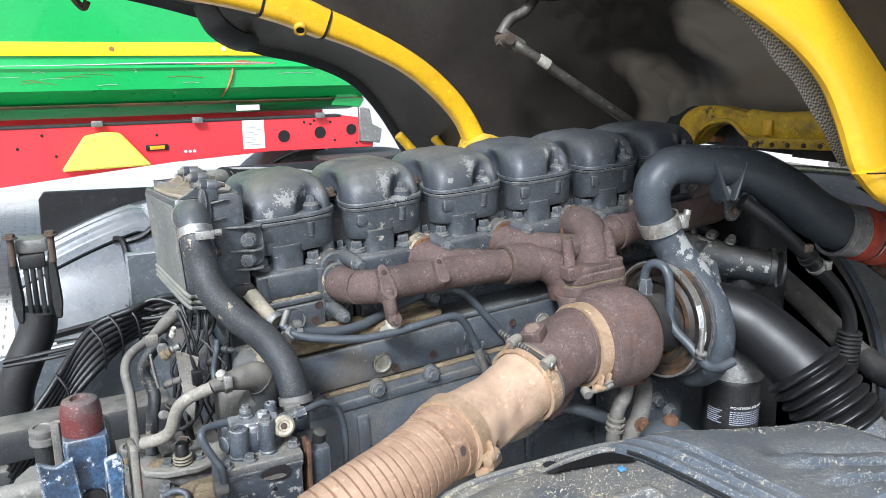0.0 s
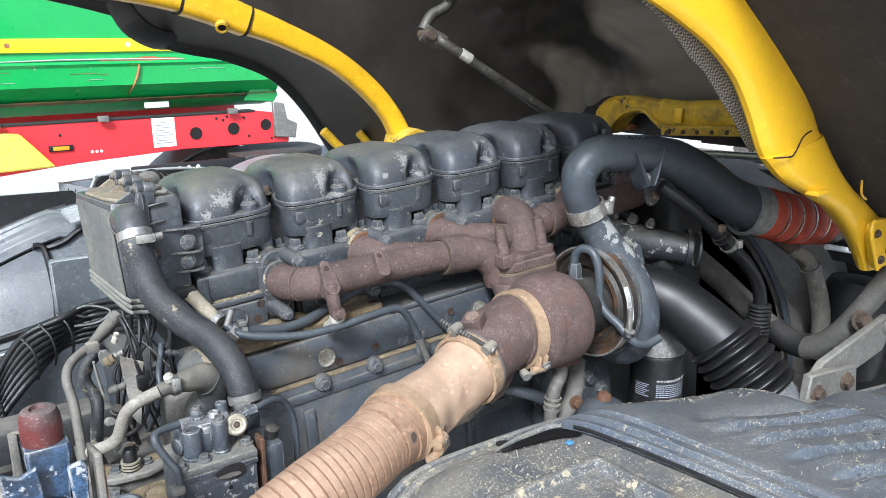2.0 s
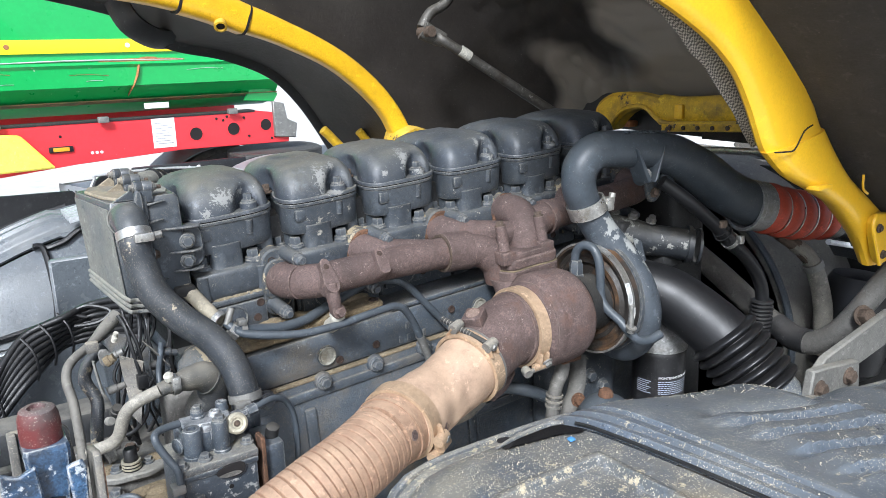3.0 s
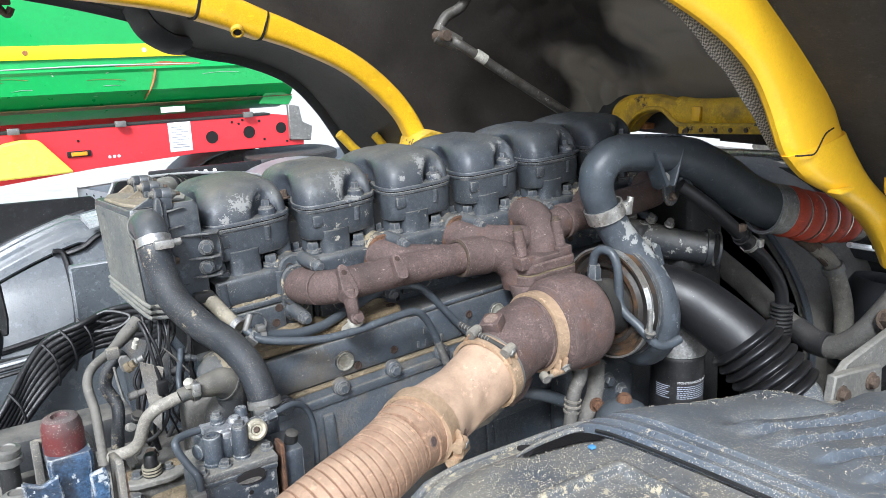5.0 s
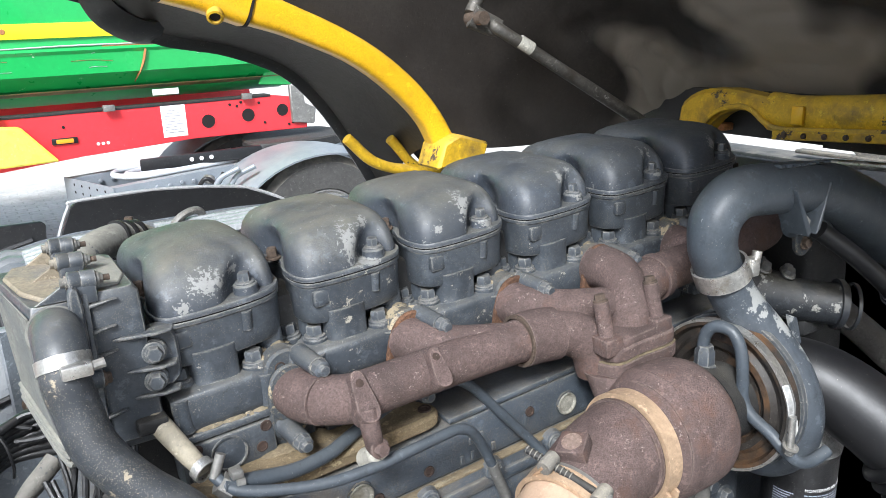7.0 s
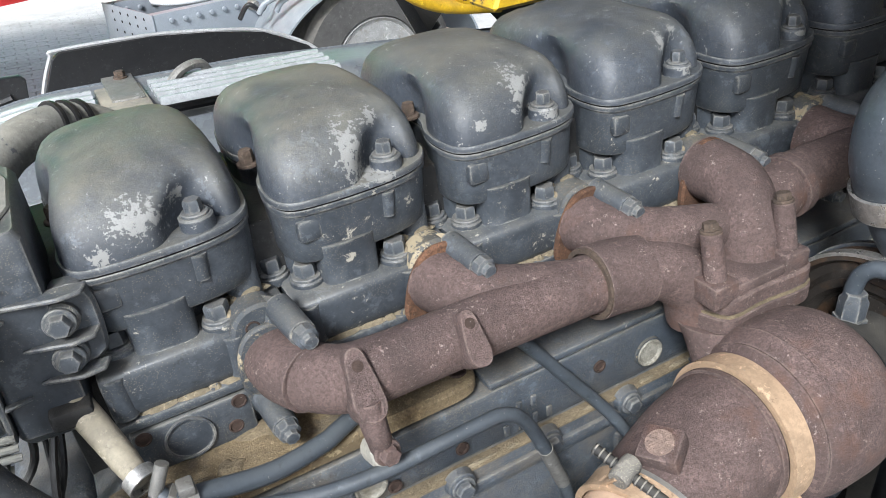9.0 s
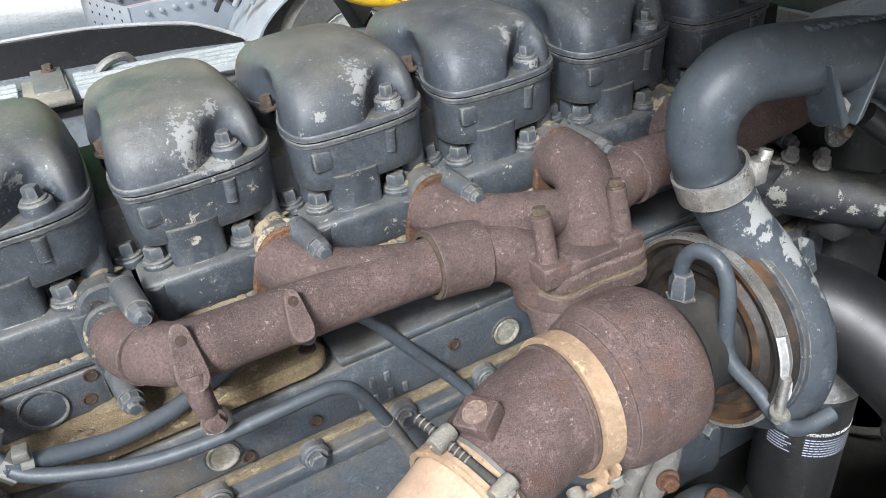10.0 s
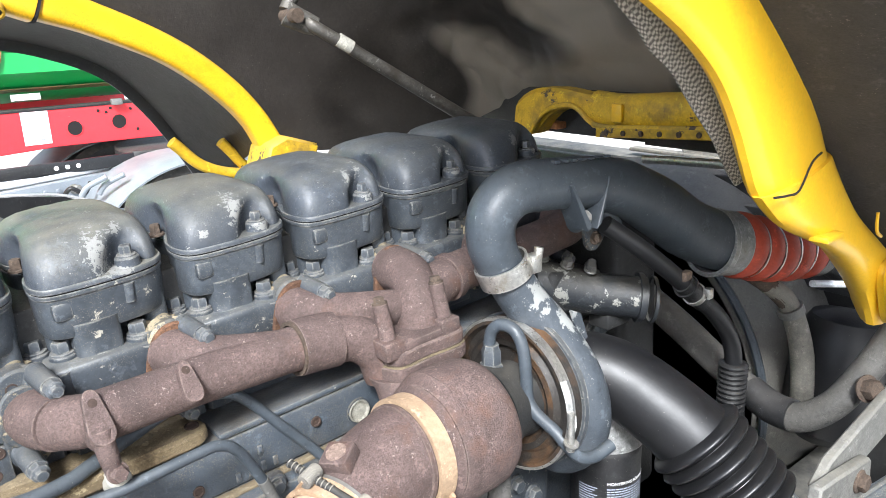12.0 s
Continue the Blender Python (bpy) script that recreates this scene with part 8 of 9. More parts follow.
    part("connector", rbox((-0.2225, -0.114, 1.358), (-0.2085, -0.103, 1.378), 0.0015), "rubber", h)
    part("tail_sheet", sheet(lambda u, v: (-0.2385 + 0.006 * v + (0.028 - 0.020 * v) * u, -0.098 - 0.010 * u + 0.006 * math.sin(5 * v), 1.408 - 0.088 * v - 0.012 * u), 3, 8, 0.0015), "gritty", h, "torn sheet of dusty foil")
    part("tail_sheet", sheet(lambda u, v: (-0.205 + 0.020 * v + 0.012 * u, -0.085 - 0.006 * u, 1.418 - 0.030 * v - 0.014 * u), 3, 6, 0.0015), "gritty_dark", h, "torn sheet of dusty foil")
    for x, y, z, r, g, ax, m in ((-0.2397, -0.0800, 1.4224, 0.0042, 0.016, (0.2, -0.5, 1), "pale"),
                                 (-0.2485, -0.0850, 1.4021, 0.0055, 0.02, (0.8, -0.3, 0.4), "dull_steel"),
                                 (-0.2555, -0.0900, 1.3989, 0.0075, 0.014, (0.8, -0.3, 0.5), "dirt"),
                                 (-0.2580, -0.0900, 1.3578, 0.0058, 0.024, (1, -0.2, 0.25), "gritty_dark"),
                                 (-0.2639, -0.1000, 1.3190, 0.0062, 0.012, (0.3, -1, 0.4), "frame_dusty"),
                                 (-0.2519, -0.0900, 1.3227, 0.0085, 0.014, (0.2, -0.6, 1), "dark"),
                                 (-0.1965, -0.0800, 1.3749, 0.0065, 0.018, (1, -0.4, 0.3), "dark"),
                                 (-0.1803, -0.0800, 1.3939, 0.006, 0.022, (1, -0.2, -0.3), "hose")):
        part("connector", lathe([(r * 0.8, 0), (r, 0.001), (r, g * 0.55), (r * 0.8, g * 0.6), (r * 0.8, g), (0, g)], (x, y, z), ax, 12), m, h)
    part("lever", tube([(-0.2714, -0.1000, 1.4082), (-0.2696, -0.1000, 1.3906), (-0.2668, -0.1000, 1.3705), (-0.2651, -0.1000, 1.3613)], [0.0030, 0.0034, 0.0034, 0.0040], 8, 4, squash=(1.3, 0.6)), "frame_dusty", h)
    k = thing("gearbox_top", (-0.25, -0.1, 1.0), "dirty grey casting with bolts and a black sensor", "engine part")
    part("casting", rbox((-0.34, -0.12, 1.05), (-0.16, 0.05, 1.238), 0.012, 3), "gritty_dark", k)
    part("flange", slab(rounded([(-0.292, -0.128), (-0.205, -0.136), (-0.190, -0.09), (-0.215, -0.03), (-0.285, -0.02), (-0.305, -0.07)], 1), 1.238, 1.2475, "xy", 0.002), "frame_dusty", k, "grey flange strewn with sand")
    part("pump_body", lathe([(0.033, 0), (0.034, 0.016), (0.030, 0.026), (0.024, 0.030), (0, 0.031)], (-0.1249, -0.0750, 1.3516), (-0.25, -0.75, 0.40), 32), "caked", k, "dirt-caked round pump body")
    part("pump_foot", rbox((-0.185, -0.100, 1.16), (-0.120, -0.04, 1.335), 0.010, 3), "gritty_dark", k, "dirty casting under the pump")
    part("front_cover", slab(rounded([(-0.268, -0.128), (-0.262, -0.168), (-0.205, -0.172), (-0.192, -0.140), (-0.200, -0.120)], 1), 1.06, 1.226, "xy", 0.006), "dirt", k, "cover caked with brown dirt")
    part("front_rib", rbox((-0.2635, -0.176, 1.10), (-0.2550, -0.165, 1.222), 0.002), "caked", k)
    for j, (x, y, z) in enumerate(((-0.222, -0.152, 1.2262), (-0.245, -0.148, 1.2262), (-0.275, -0.10, 1.2477), (-0.212, -0.10, 1.2477), (-0.31, -0.05, 1.2385))):
        part("dirt_lump", clod(x, y, z, 0.016, 0.012, 0.006, 31 + j), "dirt", k)
    s = part("sensor", lathe([(0.0125, 0), (0.0125, 0.009), (0.0090, 0.011), (0.0092, 0.028), (0.0070, 0.031), (0, 0.031)], (-0.2445, -0.113, 1.2475), (0, 0, 1), 20), "rubber", k, "black capped sensor")
    for j in range(3):
        part("sensor_ring", band(0.0100, 0.0024, 0.003, (-0.2445, -0.113, 1.2510 + 0.0045 * j), (0, 0, 1), 20), "brass_pale", s)
    for x, y, z, r, m in ((-0.2345, -0.062, 1.2475, 0.0080, "rusty_bolt"), (-0.2215, -0.108, 1.2475, 0.0058, "bolt"), (-0.2640, -0.108, 1.2475, 0.0066, "bolt"), (-0.2715, -0.134, 1.226, 0.0075, "bolt"), (-0.283, -0.055, 1.2475, 0.0066, "dull_steel"), (-0.2525, -0.04, 1.2475, 0.0066, "dull_steel"), (-0.31, -0.085, 1.238, 0.0070, "bolt")):
        part("bolt", hexhead((x, y, z), (0, 0, 1), r, r * 1.3), m, k)
    for j in range(4):
        part("spring_turn", band(0.0085, 0.0030, 0.0025, (-0.270 + 0.0035 * j, -0.088, 1.262 + 0.0012 * j), (1, 0.1, 0.3), 18), "frame_dusty", k, "pale coil turn")
    part("square_head", lathe([(0.0105, 0), (0.0105, 0.010), (0.006, 0.011), (0.005, 0.008), (0, 0.008)], (-0.312, -0.075, 1.262), (0.1, -0.3, 1), 18), "dull_steel", k)
    part("lever_arm", tube([(-0.2790, -0.150, 1.226), (-0.262, -0.160, 1.235), (-0.250, -0.170, 1.228), (-0.262, -0.178, 1.205)], 0.0045, 10, 5), "valve", k, "forked grey lever")
    return w


wiring_corner()


def bump_stop():
    t = thing("cab_bump_stop", (-0.364, -0.41, 0.98), "faded red rubber stop on a worn blue steel bracket", "bump stop")
    part("rubber", lathe([(0.0178, 0), (0.0178, 0.016), (0.0172, 0.024), (0.0150, 0.0300), (0.0115, 0.0320), (0.0080, 0.0318), (0.0068, 0.0285), (0.0, 0.0275)], (-0.3650, -0.410, 1.4625), (0, 0, 1), 40), "cap", t, "dished red rubber cap")
    part("seat", loft([[(-0.3640 + a * w, -0.411 + b * d, z) for a, b in ((-1, -0.85), (-0.85, -1), (0.85, -1), (1, -0.85), (1, 0.85), (0.85, 1), (-0.85, 1), (-1, 0.85))] for z, w, d in ((1.36, 0.0135, 0.017), (1.405, 0.0140, 0.0195), (1.446, 0.0185, 0.0210), (1.458, 0.0192, 0.0205), (1.4625, 0.0180, 0.0190))]), "blue", t, "blue seat scraped to bare metal")
    part("side_cheek", slab([(-0.4050, 1.4540), (-0.4000, 1.4525), (-0.3900, 1.4470), (-0.3755, 1.4530), (-0.3725, 1.4150), (-0.3760, 1.36), (-0.4010, 1.36)], -0.4430, -0.4375, "xz", 0.0012), "blue", t, "torn blue cheek plate with a bright edge")
    part("side_cheek", slab([(-0.352, 1.4440), (-0.3380, 1.4470), (-0.3355, 1.4380), (-0.3400, 1.36), (-0.3500, 1.36), (-0.3505, 1.41)], -0.4420, -0.4365, "xz", 0.0012), "blue", t, "blue cheek plate")
    part("side_wing", slab([(-0.452, 1.452), (-0.446, 1.4545), (-0.405, 1.4420), (-0.395, 1.36), (-0.452, 1.36)], -0.3300, -0.3235, "yz", 0.0012), "gritty", t, "tan side plate with rust")
    part("wing_rust", slab([(-0.4530, 1.436), (-0.4470, 1.446), (-0.430, 1.430), (-0.434, 1.400), (-0.452, 1.40)], -0.3233, -0.3226, "yz", 0.0002), "rust_edge", t)
    part("front_slot", slab(rounded([(-0.3735, 1.395), (-0.3715, 1.4115), (-0.3620, 1.4135), (-0.3535, 1.4100), (-0.3525, 1.395)], 1), -0.4345, -0.4295, "xz", 0), "hole", t)
    part("foot", rbox((-0.3900, -0.448, 1.22), (-0.3330, -0.385, 1.388), 0.004), "blue", t)
    part("post", rbox((-0.395, -0.45, 0.98), (-0.335, -0.38, 1.222), 0.006), "frame", t)
    part("back_plate", slab([(-0.3910, 1.463), (-0.3880, 1.4665), (-0.3440, 1.4615), (-0.3400, 1.4560), (-0.3360, 1.39), (-0.3930, 1.39)], -0.3895, -0.3835, "xz", 0.001), "gritty", t, "pale worn back plate")
    part("seat_flange", rbox((-0.3915, -0.3960, 1.425), (-0.3840, -0.3840, 1.466), 0.0015), "gritty", t)
    r = thing("tie_rod", (-0.4, -0.1, 1.2), "rod and linkage with two zinc dome bolts", "linkage")
    part("rod", tube([(-0.50, -0.12, 1.262), (-0.42, -0.13, 1.268), (-0.375, -0.14, 1.27)], 0.013, 14, 4), "frame_dusty", r)
    part("link_plate", slab(rounded([(-0.45, -0.05), (-0.38, -0.05), (-0.375, -0.16), (-0.45, -0.16)], 1), 1.24, 1.262, "xy", 0.003), "frame_dusty", r)
    for x, y, z in ((-0.409, -0.10, 1.315), (-0.406, -0.122, 1.263)):
        d = part("dome_bolt", lathe([(0.017, 0), (0.017, 0.008), (0.014, 0.009), (0.0165, 0.014), (0.0165, 0.019), (0.011, 0.0215), (0.010, 0.0195), (0, 0.019)], (x, y, z), (0, 0, 1), 24), "dull_steel", r, "zinc-plated dome bolt")
    part("link_post", lathe([(0.012, 0), (0.012, 0.07)], (-0.41, -0.10, 1.25), (0, 0, 1), 14), "dark", r)
    part("link_stand", rbox((-0.43, -0.14, 0.98), (-0.39, -0.08, 1.245), 0.004), "frame", r)
    return t


bump_stop()


def cab_latch():
    t = thing("cab_latch", (-0.41, 0.4, 1.2), "black cab latch bracket with worn jaws and bolts", "latch")
    part("arm", tube([(-0.405, 0.40, 1.345), (-0.415, 0.40, 1.30), (-0.445, 0.40, 1.24), (-0.465, 0.40, 1.17), (-0.46, 0.40, 1.05)], [0.034, 0.036, 0.036, 0.034, 0.034], 16, 6, squash=(1.0, 0.9)), "trim_black", t, "curved black arm")
    part("left_jaw", slab(rounded([(-0.445, 1.33), (-0.446, 1.46), (-0.432, 1.468), (-0.425, 1.33)], 1), 0.375, 0.425, "xz", 0.003), "dark", t)
    part("right_jaw", slab(rounded([(-0.385, 1.33), (-0.383, 1.45), (-0.368, 1.455), (-0.363, 1.33)], 1), 0.375, 0.425, "xz", 0.003), "dark", t)
    part("block", rbox((-0.427, 0.37, 1.43), (-0.385, 0.42, 1.455), 0.004), "dark", t)
    part("top_clamp", rbox((-0.430, 0.375, 1.456), (-0.378, 0.42, 1.482), 0.006), "dull_steel", t, "pale worn top clamp")
    for x in (-0.435, -0.372):
        part("latch_bolt", tube([(x, 0.368, 1.44), (x, 0.368, 1.49)], 0.006, 10, 2), "rusty_bolt", t)
        part("latch_nut", hexhead((x, 0.368, 1.488), (0, 0, 1), 0.009, 0.009), "rusty_bolt", t)
    for k in range(4):
        part("leaf", rbox((-0.422 + 0.011 * k, 0.375, 1.335), (-0.414 + 0.011 * k, 0.415, 1.432), 0.002), "rubber" if k % 2 else "dark", t)
    part("base", rbox((-0.49, 0.36, 0.98), (-0.43, 0.44, 1.08), 0.006), "frame", t)
    return t


cab_latch()


# ---- pipes on the engine's flank ----
def flank_pipes():
    a = solid("fuel_pipe", tube([(-0.090, -0.094, 1.420), (-0.069, -0.112, 1.403), (0.0, -0.130, 1.3915), (0.055, -0.138, 1.3925), (0.105, -0.141, 1.3985), (0.145, -0.142, 1.4030), (0.168, -0.142, 1.4030), (0.188, -0.141, 1.388), (0.213, -0.138, 1.340), (0.236, -0.134, 1.285), (0.262, -0.128, 1.20)], 0.0062, 12, 8), "charge", "thin grey pipe along the block", "pipe")
    part("worn_end", tube([(0.2125, -0.1382, 1.341), (0.2355, -0.1342, 1.286)], 0.0068, 12, 2), "dull_steel", a, "bare pale stretch")
    b = solid("coolant_pipe", tube([(-0.084, -0.104, 1.410), (-0.0568, -0.100, 1.4035), (-0.0083, -0.095, 1.3935), (0.0351, -0.086, 1.3930), (0.0537, -0.080, 1.3960), (0.100, -0.064, 1.404), (0.160, -0.055, 1.418), (0.205, -0.062, 1.420), (0.2292, -0.073, 1.409), (0.2663, -0.085, 1.3653), (0.3126, -0.100, 1.308), (0.335, -0.12, 1.27)], [0.0080, 0.0080, 0.0080, 0.0078, 0.0076, 0.0072, 0.0068, 0.0066, 0.0066, 0.0064, 0.0064, 0.0064], 16, 8), "charge", "dark grey pipe under the manifold", "pipe")
    c = solid("hose_clamp", band(0.0088, 0.009, 0.0022, (-0.070, -0.102, 1.4068), (1, 0.14, -0.22), 24), "dull_steel", "small worm clamp on a black hose", "hose clamp")
    part("worm_housing", rbox((-0.076, -0.111, 1.415), (-0.064, -0.097, 1.424), 0.002), "dull_steel", c)
    d = thing("beige_hose", (-0.10, -0.06, 1.42), "short pale beige hose with clamps", "hose")
    part("hose", tube([(-0.124, -0.022, 1.462), (-0.118, -0.035, 1.453), (-0.106, -0.06, 1.435), (-0.096, -0.085, 1.422)], [0.0105, 0.0112, 0.0105, 0.0085], 16, 6), "tape", d)
    part("top_clamp", rbox((-0.142, -0.042, 1.452), (-0.112, -0.018, 1.468), 0.004), "dark", d)
    part("end_clamp", band(0.0105, 0.010, 0.002, (-0.096, -0.084, 1.4225), (0.4, -0.9, -0.4), 24), "steel", d)
    part("end_screw", tube([(-0.090, -0.098, 1.418), (-0.080, -0.095, 1.440)], 0.005, 10, 2), "dull_steel", d)
    part("end_union", lathe([(0.012, 0), (0.012, 0.016), (0.009, 0.018)], (-0.086, -0.098, 1.412), (0.5, -0.2, -0.5), 6), "dull_steel", d)
    v = thing("vent_hose", (-0.07, 0.28, 1.5), "pale dusty ribbed vent hose behind the box", "hose")
    part("hose", tube([(-0.16, 0.16, 1.56), (-0.13, 0.22, 1.575), (-0.09, 0.265, 1.578), (-0.05, 0.29, 1.565), (-0.01, 0.30, 1.53)], 0.021, 18, 6), "dusty_olive", v)
    for k in range(3):
        part("rib", band(0.021, 0.004, 0.004, (-0.085 + 0.012 * k, 0.268 + 0.006 * k, 1.577 - 0.003 * k), (1, 0.6, -0.2), 26), "rubber", v)
    return a


flank_pipes()


# ---- front end: water pipe, small hose, cooler ----
def front_end():
    t = thing("thermostat_pipe", (0.77, -0.13, 1.36), "black cast water pipe with flaked grey paint", "pipe")
    part("pipe", tube([(0.70, -0.075, 1.432), (0.735, -0.098, 1.425), (0.775, -0.13, 1.412), (0.815, -0.165, 1.405), (0.835, -0.185, 1.402)], [0.036, 0.034, 0.032, 0.032, 0.033], 26, 6), "flaked_dark", t)
    part("end_bead", band(0.033, 0.008, 0.005, (0.828, -0.178, 1.4035), (0.75, -0.65, -0.1), 36), "flaked_dark", t)
    part("end_bead", band(0.033, 0.005, 0.003, (0.842, -0.192, 1.4005), (0.75, -0.65, -0.1), 36), "flaked_dark", t)
    for x, y, z in ((0.735, -0.115, 1.462), (0.765, -0.135, 1.452), (0.72, -0.08, 1.468), (0.79, -0.115, 1.447)):
        part("cover_bolt", hexhead((x, y, z), (-0.2, -0.5, 1), 0.0075, 0.012), "dull_steel", t)
    part("flange", rbox((0.70, -0.12, 1.385), (0.76, -0.05, 1.455), 0.010, 3), "dark", t)
    part("under_boss", rbox((0.78, -0.16, 1.355), (0.84, -0.12, 1.385), 0.006), "dark", t)
    b = thing("pipe_bracket", (0.70, -0.2, 1.49), "rusty grey steel bracket under the air pipe", "bracket")
    part("plate", slab(rounded([(0.672, 1.578), (0.722, 1.568), (0.726, 1.535), (0.708, 1.508), (0.684, 1.512), (0.676, 1.545)], 1), -0.196, -0.188, "xz", 0.002), "caked", b, "flat plate with rust and dirt")
    part("hook", tube([(0.716, -0.194, 1.560), (0.728, -0.206, 1.545), (0.722, -0.212, 1.525)], [0.010, 0.009, 0.007], 12, 4), "charge", b)
    part("bracket_bolt", hexhead((0.698, -0.196, 1.528), (-0.2, -1, 0.2), 0.007, 0.008), "rusty_bolt", b)
    h = thing("drain_hose", (0.9, -0.27, 1.2), "slim black plastic hose with a ribbed end", "hose")
    part("upper_pipe", tube([(0.692, -0.218, 1.552), (0.738, -0.242, 1.514), (0.796, -0.254, 1.468), (0.834, -0.257, 1.438)], 0.0128, 18, 6), "black_plastic", h)
    part("joint", tube([(0.820, -0.256, 1.449), (0.872, -0.259, 1.407)], 0.0155, 18, 2), "rubber", h)
    part("joint_ring", band(0.0155, 0.004, 0.003, (0.830, -0.2568, 1.4410), (0.8, -0.05, -0.6), 26), "rubber", h)
    part("joint_ring", band(0.0155, 0.008, 0.002, (0.852, -0.2580, 1.4232), (0.8, -0.05, -0.6), 26), "steel", h, "bright hose clamp")
    part("clamp_screw", rbox((0.850, -0.282, 1.420), (0.864, -0.271, 1.436), 0.002), "steel", h)
    part("lower_pipe", tube([(0.864, -0.259, 1.413), (0.902, -0.262, 1.382), (0.938, -0.265, 1.342), (0.955, -0.268, 1.303), (0.957, -0.270, 1.265)], 0.0135, 18, 6), "black_plastic", h)
    n = 60
    part("ribbed_end", sweep([Vector((0.957, -0.270, 1.285 - 0.10 * i / n)) for i in range(n + 1)], [0.0185 + 0.0045 * abs(math.sin(math.pi * 12 * i / n)) for i in range(n + 1)], 20), "rubber", h)
    part("clip", rbox((0.802, -0.272, 1.456), (0.822, -0.260, 1.470), 0.003), "rusty_bolt", h)
    # lower coolant pipe that curves up to the cooler
    g = thing("radiator_pipe", (1.05, -0.35, 1.2), "thick grey radiator hose curving up to the cooler", "pipe")
    part("pipe", tube([(1.02, 0.02, 1.36), (1.03, -0.12, 1.285), (1.02, -0.24, 1.225), (1.005, -0.32, 1.204), (1.000, -0.365, 1.210), (1.005, -0.41, 1.250), (1.03, -0.44, 1.310), (1.085, -0.455, 1.365), (1.16, -0.46, 1.40)], [0.026, 0.026, 0.025, 0.024, 0.023, 0.022, 0.021, 0.021, 0.021], 24, 8), "gritty_dark", g)
    part("pipe_bolt", hexhead((0.998, -0.452, 1.292), (-0.4, -1, 0.3), 0.015, 0.020), "rusty_bolt", g, "rusty collar bolt")
    part("pipe_sleeve", tube([(1.015, -0.27, 1.2165), (1.006, -0.315, 1.2048), (1.001, -0.352, 1.207)], 0.0262, 24, 4), "trim_black", g, "dark rubber sleeve")
    k = thing("mount_bracket", (0.85, -0.48, 1.18), "grey pressed steel mounting bracket", "bracket")
    part("arm", slab([(0.79, 1.235), (0.825, 1.262), (1.035, 1.305), (1.062, 1.292), (1.03, 1.235), (0.86, 1.205)], -0.485, -0.470, "xz", 0.003), "frame_dusty", k)
    part("foot", slab([(0.745, 1.20), (0.755, 1.262), (0.80, 1.258), (0.90, 1.245), (0.915, 1.16), (0.76, 1.15)], -0.505, -0.488, "xz", 0.003), "frame_dusty", k)
    for x, z in ((0.775, 1.225), (0.865, 1.225)):
        part("bolt", hexhead((x, -0.505, z), (0, -1, 0), 0.012, 0.012), "rusty_bolt", k)
    part("arm_bolt", hexhead((1.035, -0.485, 1.283), (0, -1, 0), 0.012, 0.012), "dull_steel", k)
    part("stem", rbox((0.78, -0.52, 0.97), (0.86, -0.47, 1.17), 0.004), "frame", k)
    # cooling pack and shroud
    c = thing("cooling_pack", (1.45, 0.1, 0.9), "dusty radiator with a black fan shroud", "radiator")
    part("core", rbox((1.42, -0.45, 0.85), (1.52, 0.72, 1.487), 0.006), "frame", c)
    part("top_rail", rbox((1.43, -0.45, 1.499), (1.46, 0.30, 1.508), 0.003), "gritty", c, "grey rail above the core")
    part("upper_duct", rbox((1.44, -0.45, 1.522), (1.50, 0.06, 1.60), 0.008), "dark", c, "dark air duct under the beam")
    part("duct_foot", slab([(0.15, 1.500), (0.17, 1.52), (0.06, 1.60), (-0.02, 1.60), (0.05, 1.488)], 1.44, 1.48, "yz", 0.004), "gritty", c)
    part("left_tank", rbox((1.38, -0.47, 0.85), (1.44, -0.36, 1.50), 0.015), "gritty", c)
    for j in range(9):
        part("tank_rib", rbox((1.372, -0.46, 0.90 + 0.066 * j), (1.384, -0.37, 0.908 + 0.066 * j), 0.002), "gritty", c)
    part("shroud", lathe([(0.36, 0), (0.37, 0.01), (0.385, 0.08), (0.42, 0.20), (0.43, 0.21), (0.40, 0.21), (0.37, 0.09), (0.345, 0.0)], (1.16, 0.14, 1.08), (1, 0, 0), 64), "shroud", c, "round grey fan shroud")
    part("shroud_plate", rbox((1.36, -0.40, 0.84), (1.38, 0.70, 1.487), 0.004), "dark", c)
    part("shroud_rim", tube([(1.152, 0.14 - 0.372 * math.sin(a), 1.08 + 0.372 * math.cos(a)) for a in [0.1 * q for q in range(-2, 22)]], 0.008, 8, 3), "charge", c, "worn shroud rim")
    part("air_bottle", lathe([(0.0, 0), (0.05, 0.006), (0.075, 0.03), (0.08, 0.07), (0.08, 0.2), (0.06, 0.24), (0, 0.25)], (1.24, -0.30, 1.05), (0.1, -0.05, 1), 36), "black_plastic", c, "shiny black rounded canister")
    part("fan_hub", lathe([(0.10, 0), (0.10, 0.06), (0.05, 0.08), (0, 0.08)], (1.10, 0.14, 1.08), (1, 0, 0), 32), "dark", c)
    part("hose", tube([(1.09, -0.245, 1.375), (1.125, -0.262, 1.345), (1.150, -0.275, 1.29), (1.165, -0.285, 1.22), (1.17, -0.29, 1.12)], [0.015, 0.017, 0.019, 0.020, 0.020], 18, 6), "hose_pale", c, "grey bottom hose")
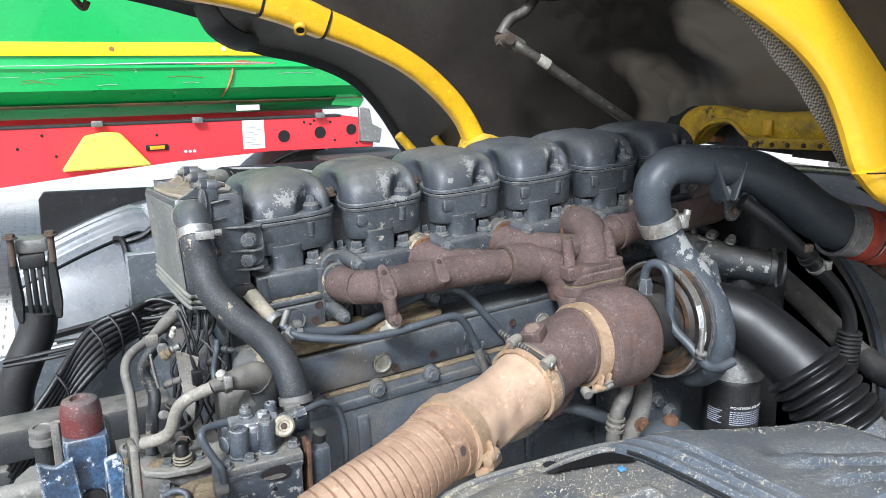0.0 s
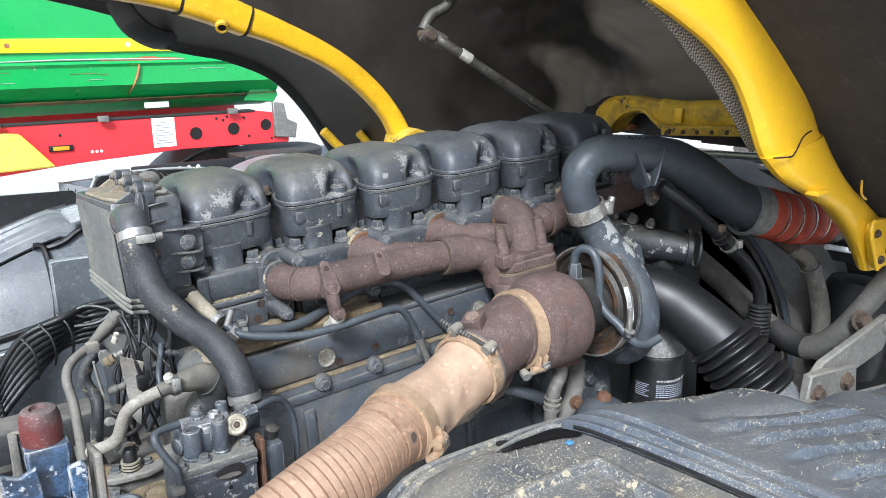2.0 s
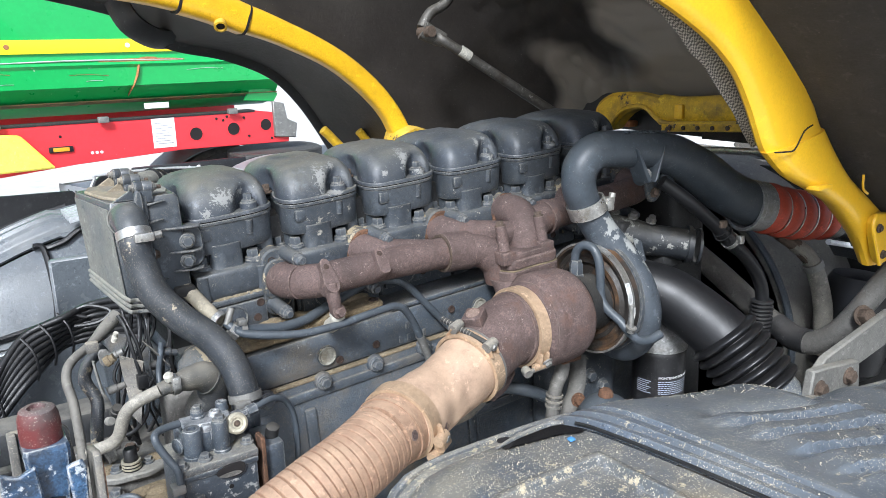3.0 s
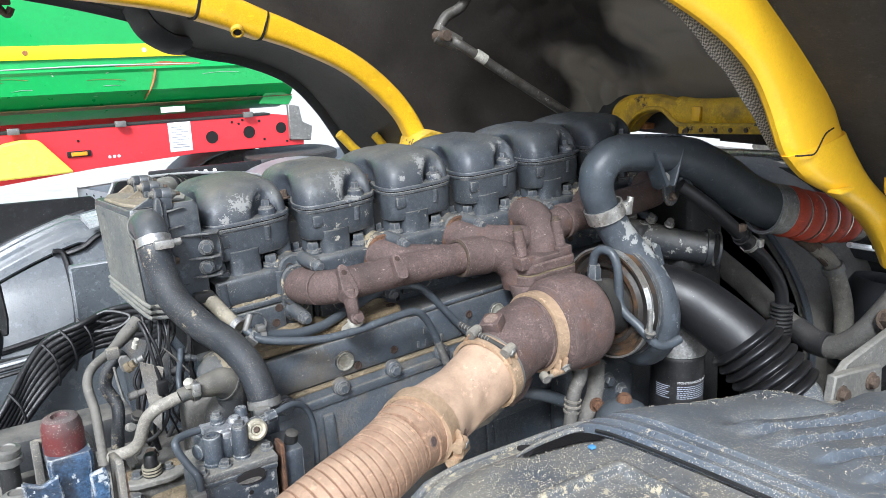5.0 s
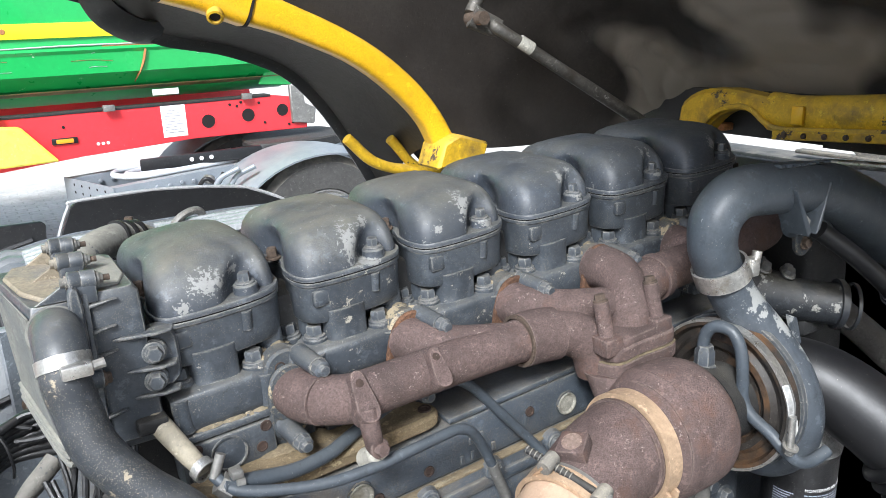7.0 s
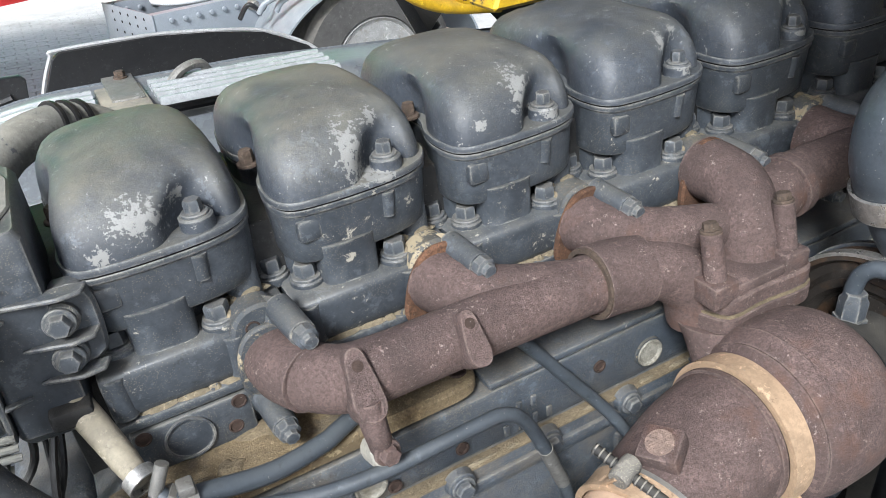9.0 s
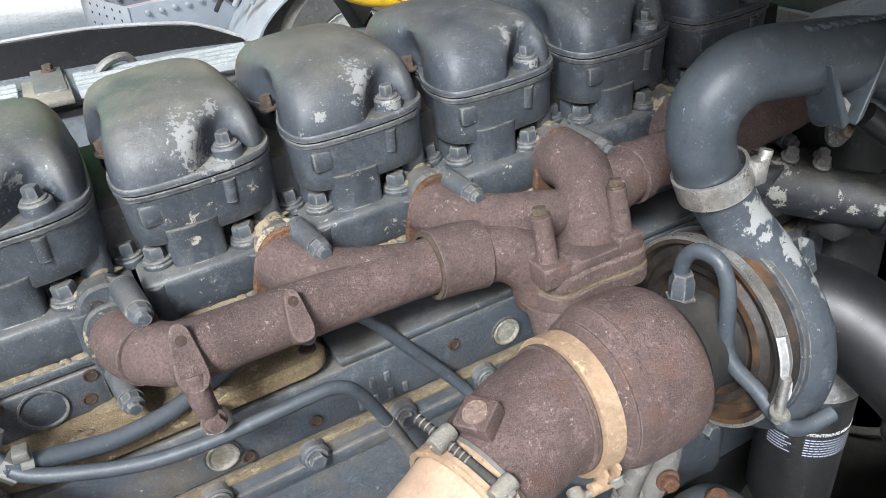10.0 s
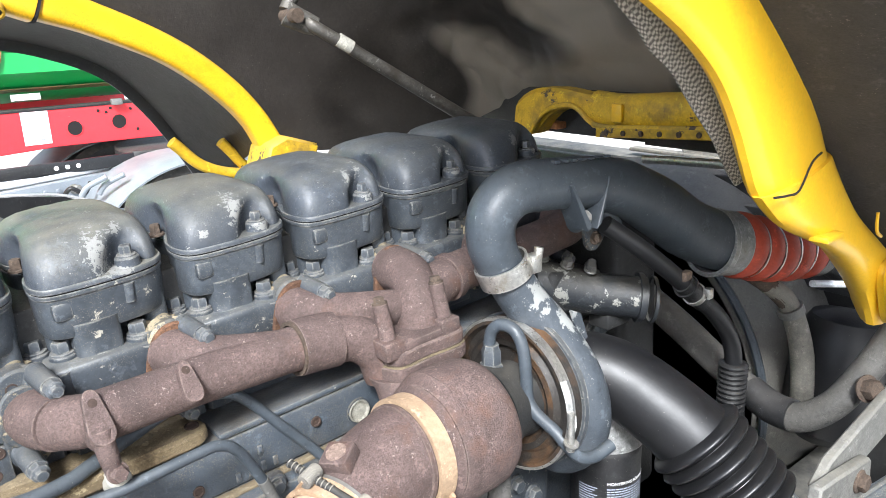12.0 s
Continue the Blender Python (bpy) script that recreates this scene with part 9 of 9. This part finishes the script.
    part("hose_clamp", band(0.0185, 0.016, 0.004, (1.135, -0.268, 1.325), (0.4, -0.2, -0.9), 28), "dull_steel", c)
    part("hose_neck", tube([(1.06, -0.23, 1.40), (1.10, -0.25, 1.368), (1.13, -0.265, 1.335)], 0.015, 16, 4), "rusty_bolt", c)
    # daylight in the slot, added as a white tube
    part("light_strip", tube([(1.10, -0.315, 1.392), (1.26, -0.32, 1.352)], 0.006, 8, 2), "glass_white", c, "pale bar that stands in for a slot of daylight")
    # auxiliary air tank under the turbo
    a = thing("air_tank", (0.47, -0.26, 1.0), "small grey domed tank below the turbocharger", "tank")
    part("tank", lathe([(0.0, 0.0), (0.05, 0.002), (0.052, 0.06), (0.052, 0.17), (0.047, 0.195), (0.035, 0.214), (0.018, 0.224), (0, 0.226)], (0.495, -0.285, 0.985), (0, 0, 1), 40), "charge", a)
    part("rust_cap", lathe([(0.014, 0), (0.012, 0.010), (0.008, 0.014), (0, 0.014)], (0.495, -0.285, 1.208), (0, 0, 1), 10), "rust_edge", a)
    d = thing("lower_pipes", (0.45, -0.18, 1.1), "steel pipes and brackets low on the engine side", "pipe")
    part("pipe", tube([(0.36, -0.15, 1.215), (0.41, -0.19, 1.205), (0.455, -0.195, 1.17), (0.47, -0.19, 1.10)], 0.011, 14, 6), "charge", d)
    part("stay", tube([(0.54, -0.17, 1.235), (0.505, -0.20, 1.178), (0.455, -0.205, 1.135), (0.40, -0.21, 1.08)], 0.011, 10, 5, squash=(1.4, 0.6)), "gritty_dark", d)
    part("stay_bolt", hexhead((0.500, -0.213, 1.172), (-0.3, -1, 0.2), 0.010, 0.012), "rust_edge", d)
    part("plate", slab(rounded([(0.24, 1.22), (0.36, 1.265), (0.37, 1.23), (0.33, 1.17), (0.25, 1.16)], 1), -0.15, -0.135, "xz", 0.003), "gritty", d, "pale worn bracket plate")
    part("casting", rbox((0.48, -0.16, 1.05), (0.66, -0.10, 1.22), 0.02, 3), "engine", d)
    for x, z in ((0.58, 1.18), (0.615, 1.15), (0.53, 1.14)):
        part("casting_bolt", hexhead((x, -0.16, z), (0, -1, 0), 0.011, 0.012), "bolt", d)
    return t


front_end()
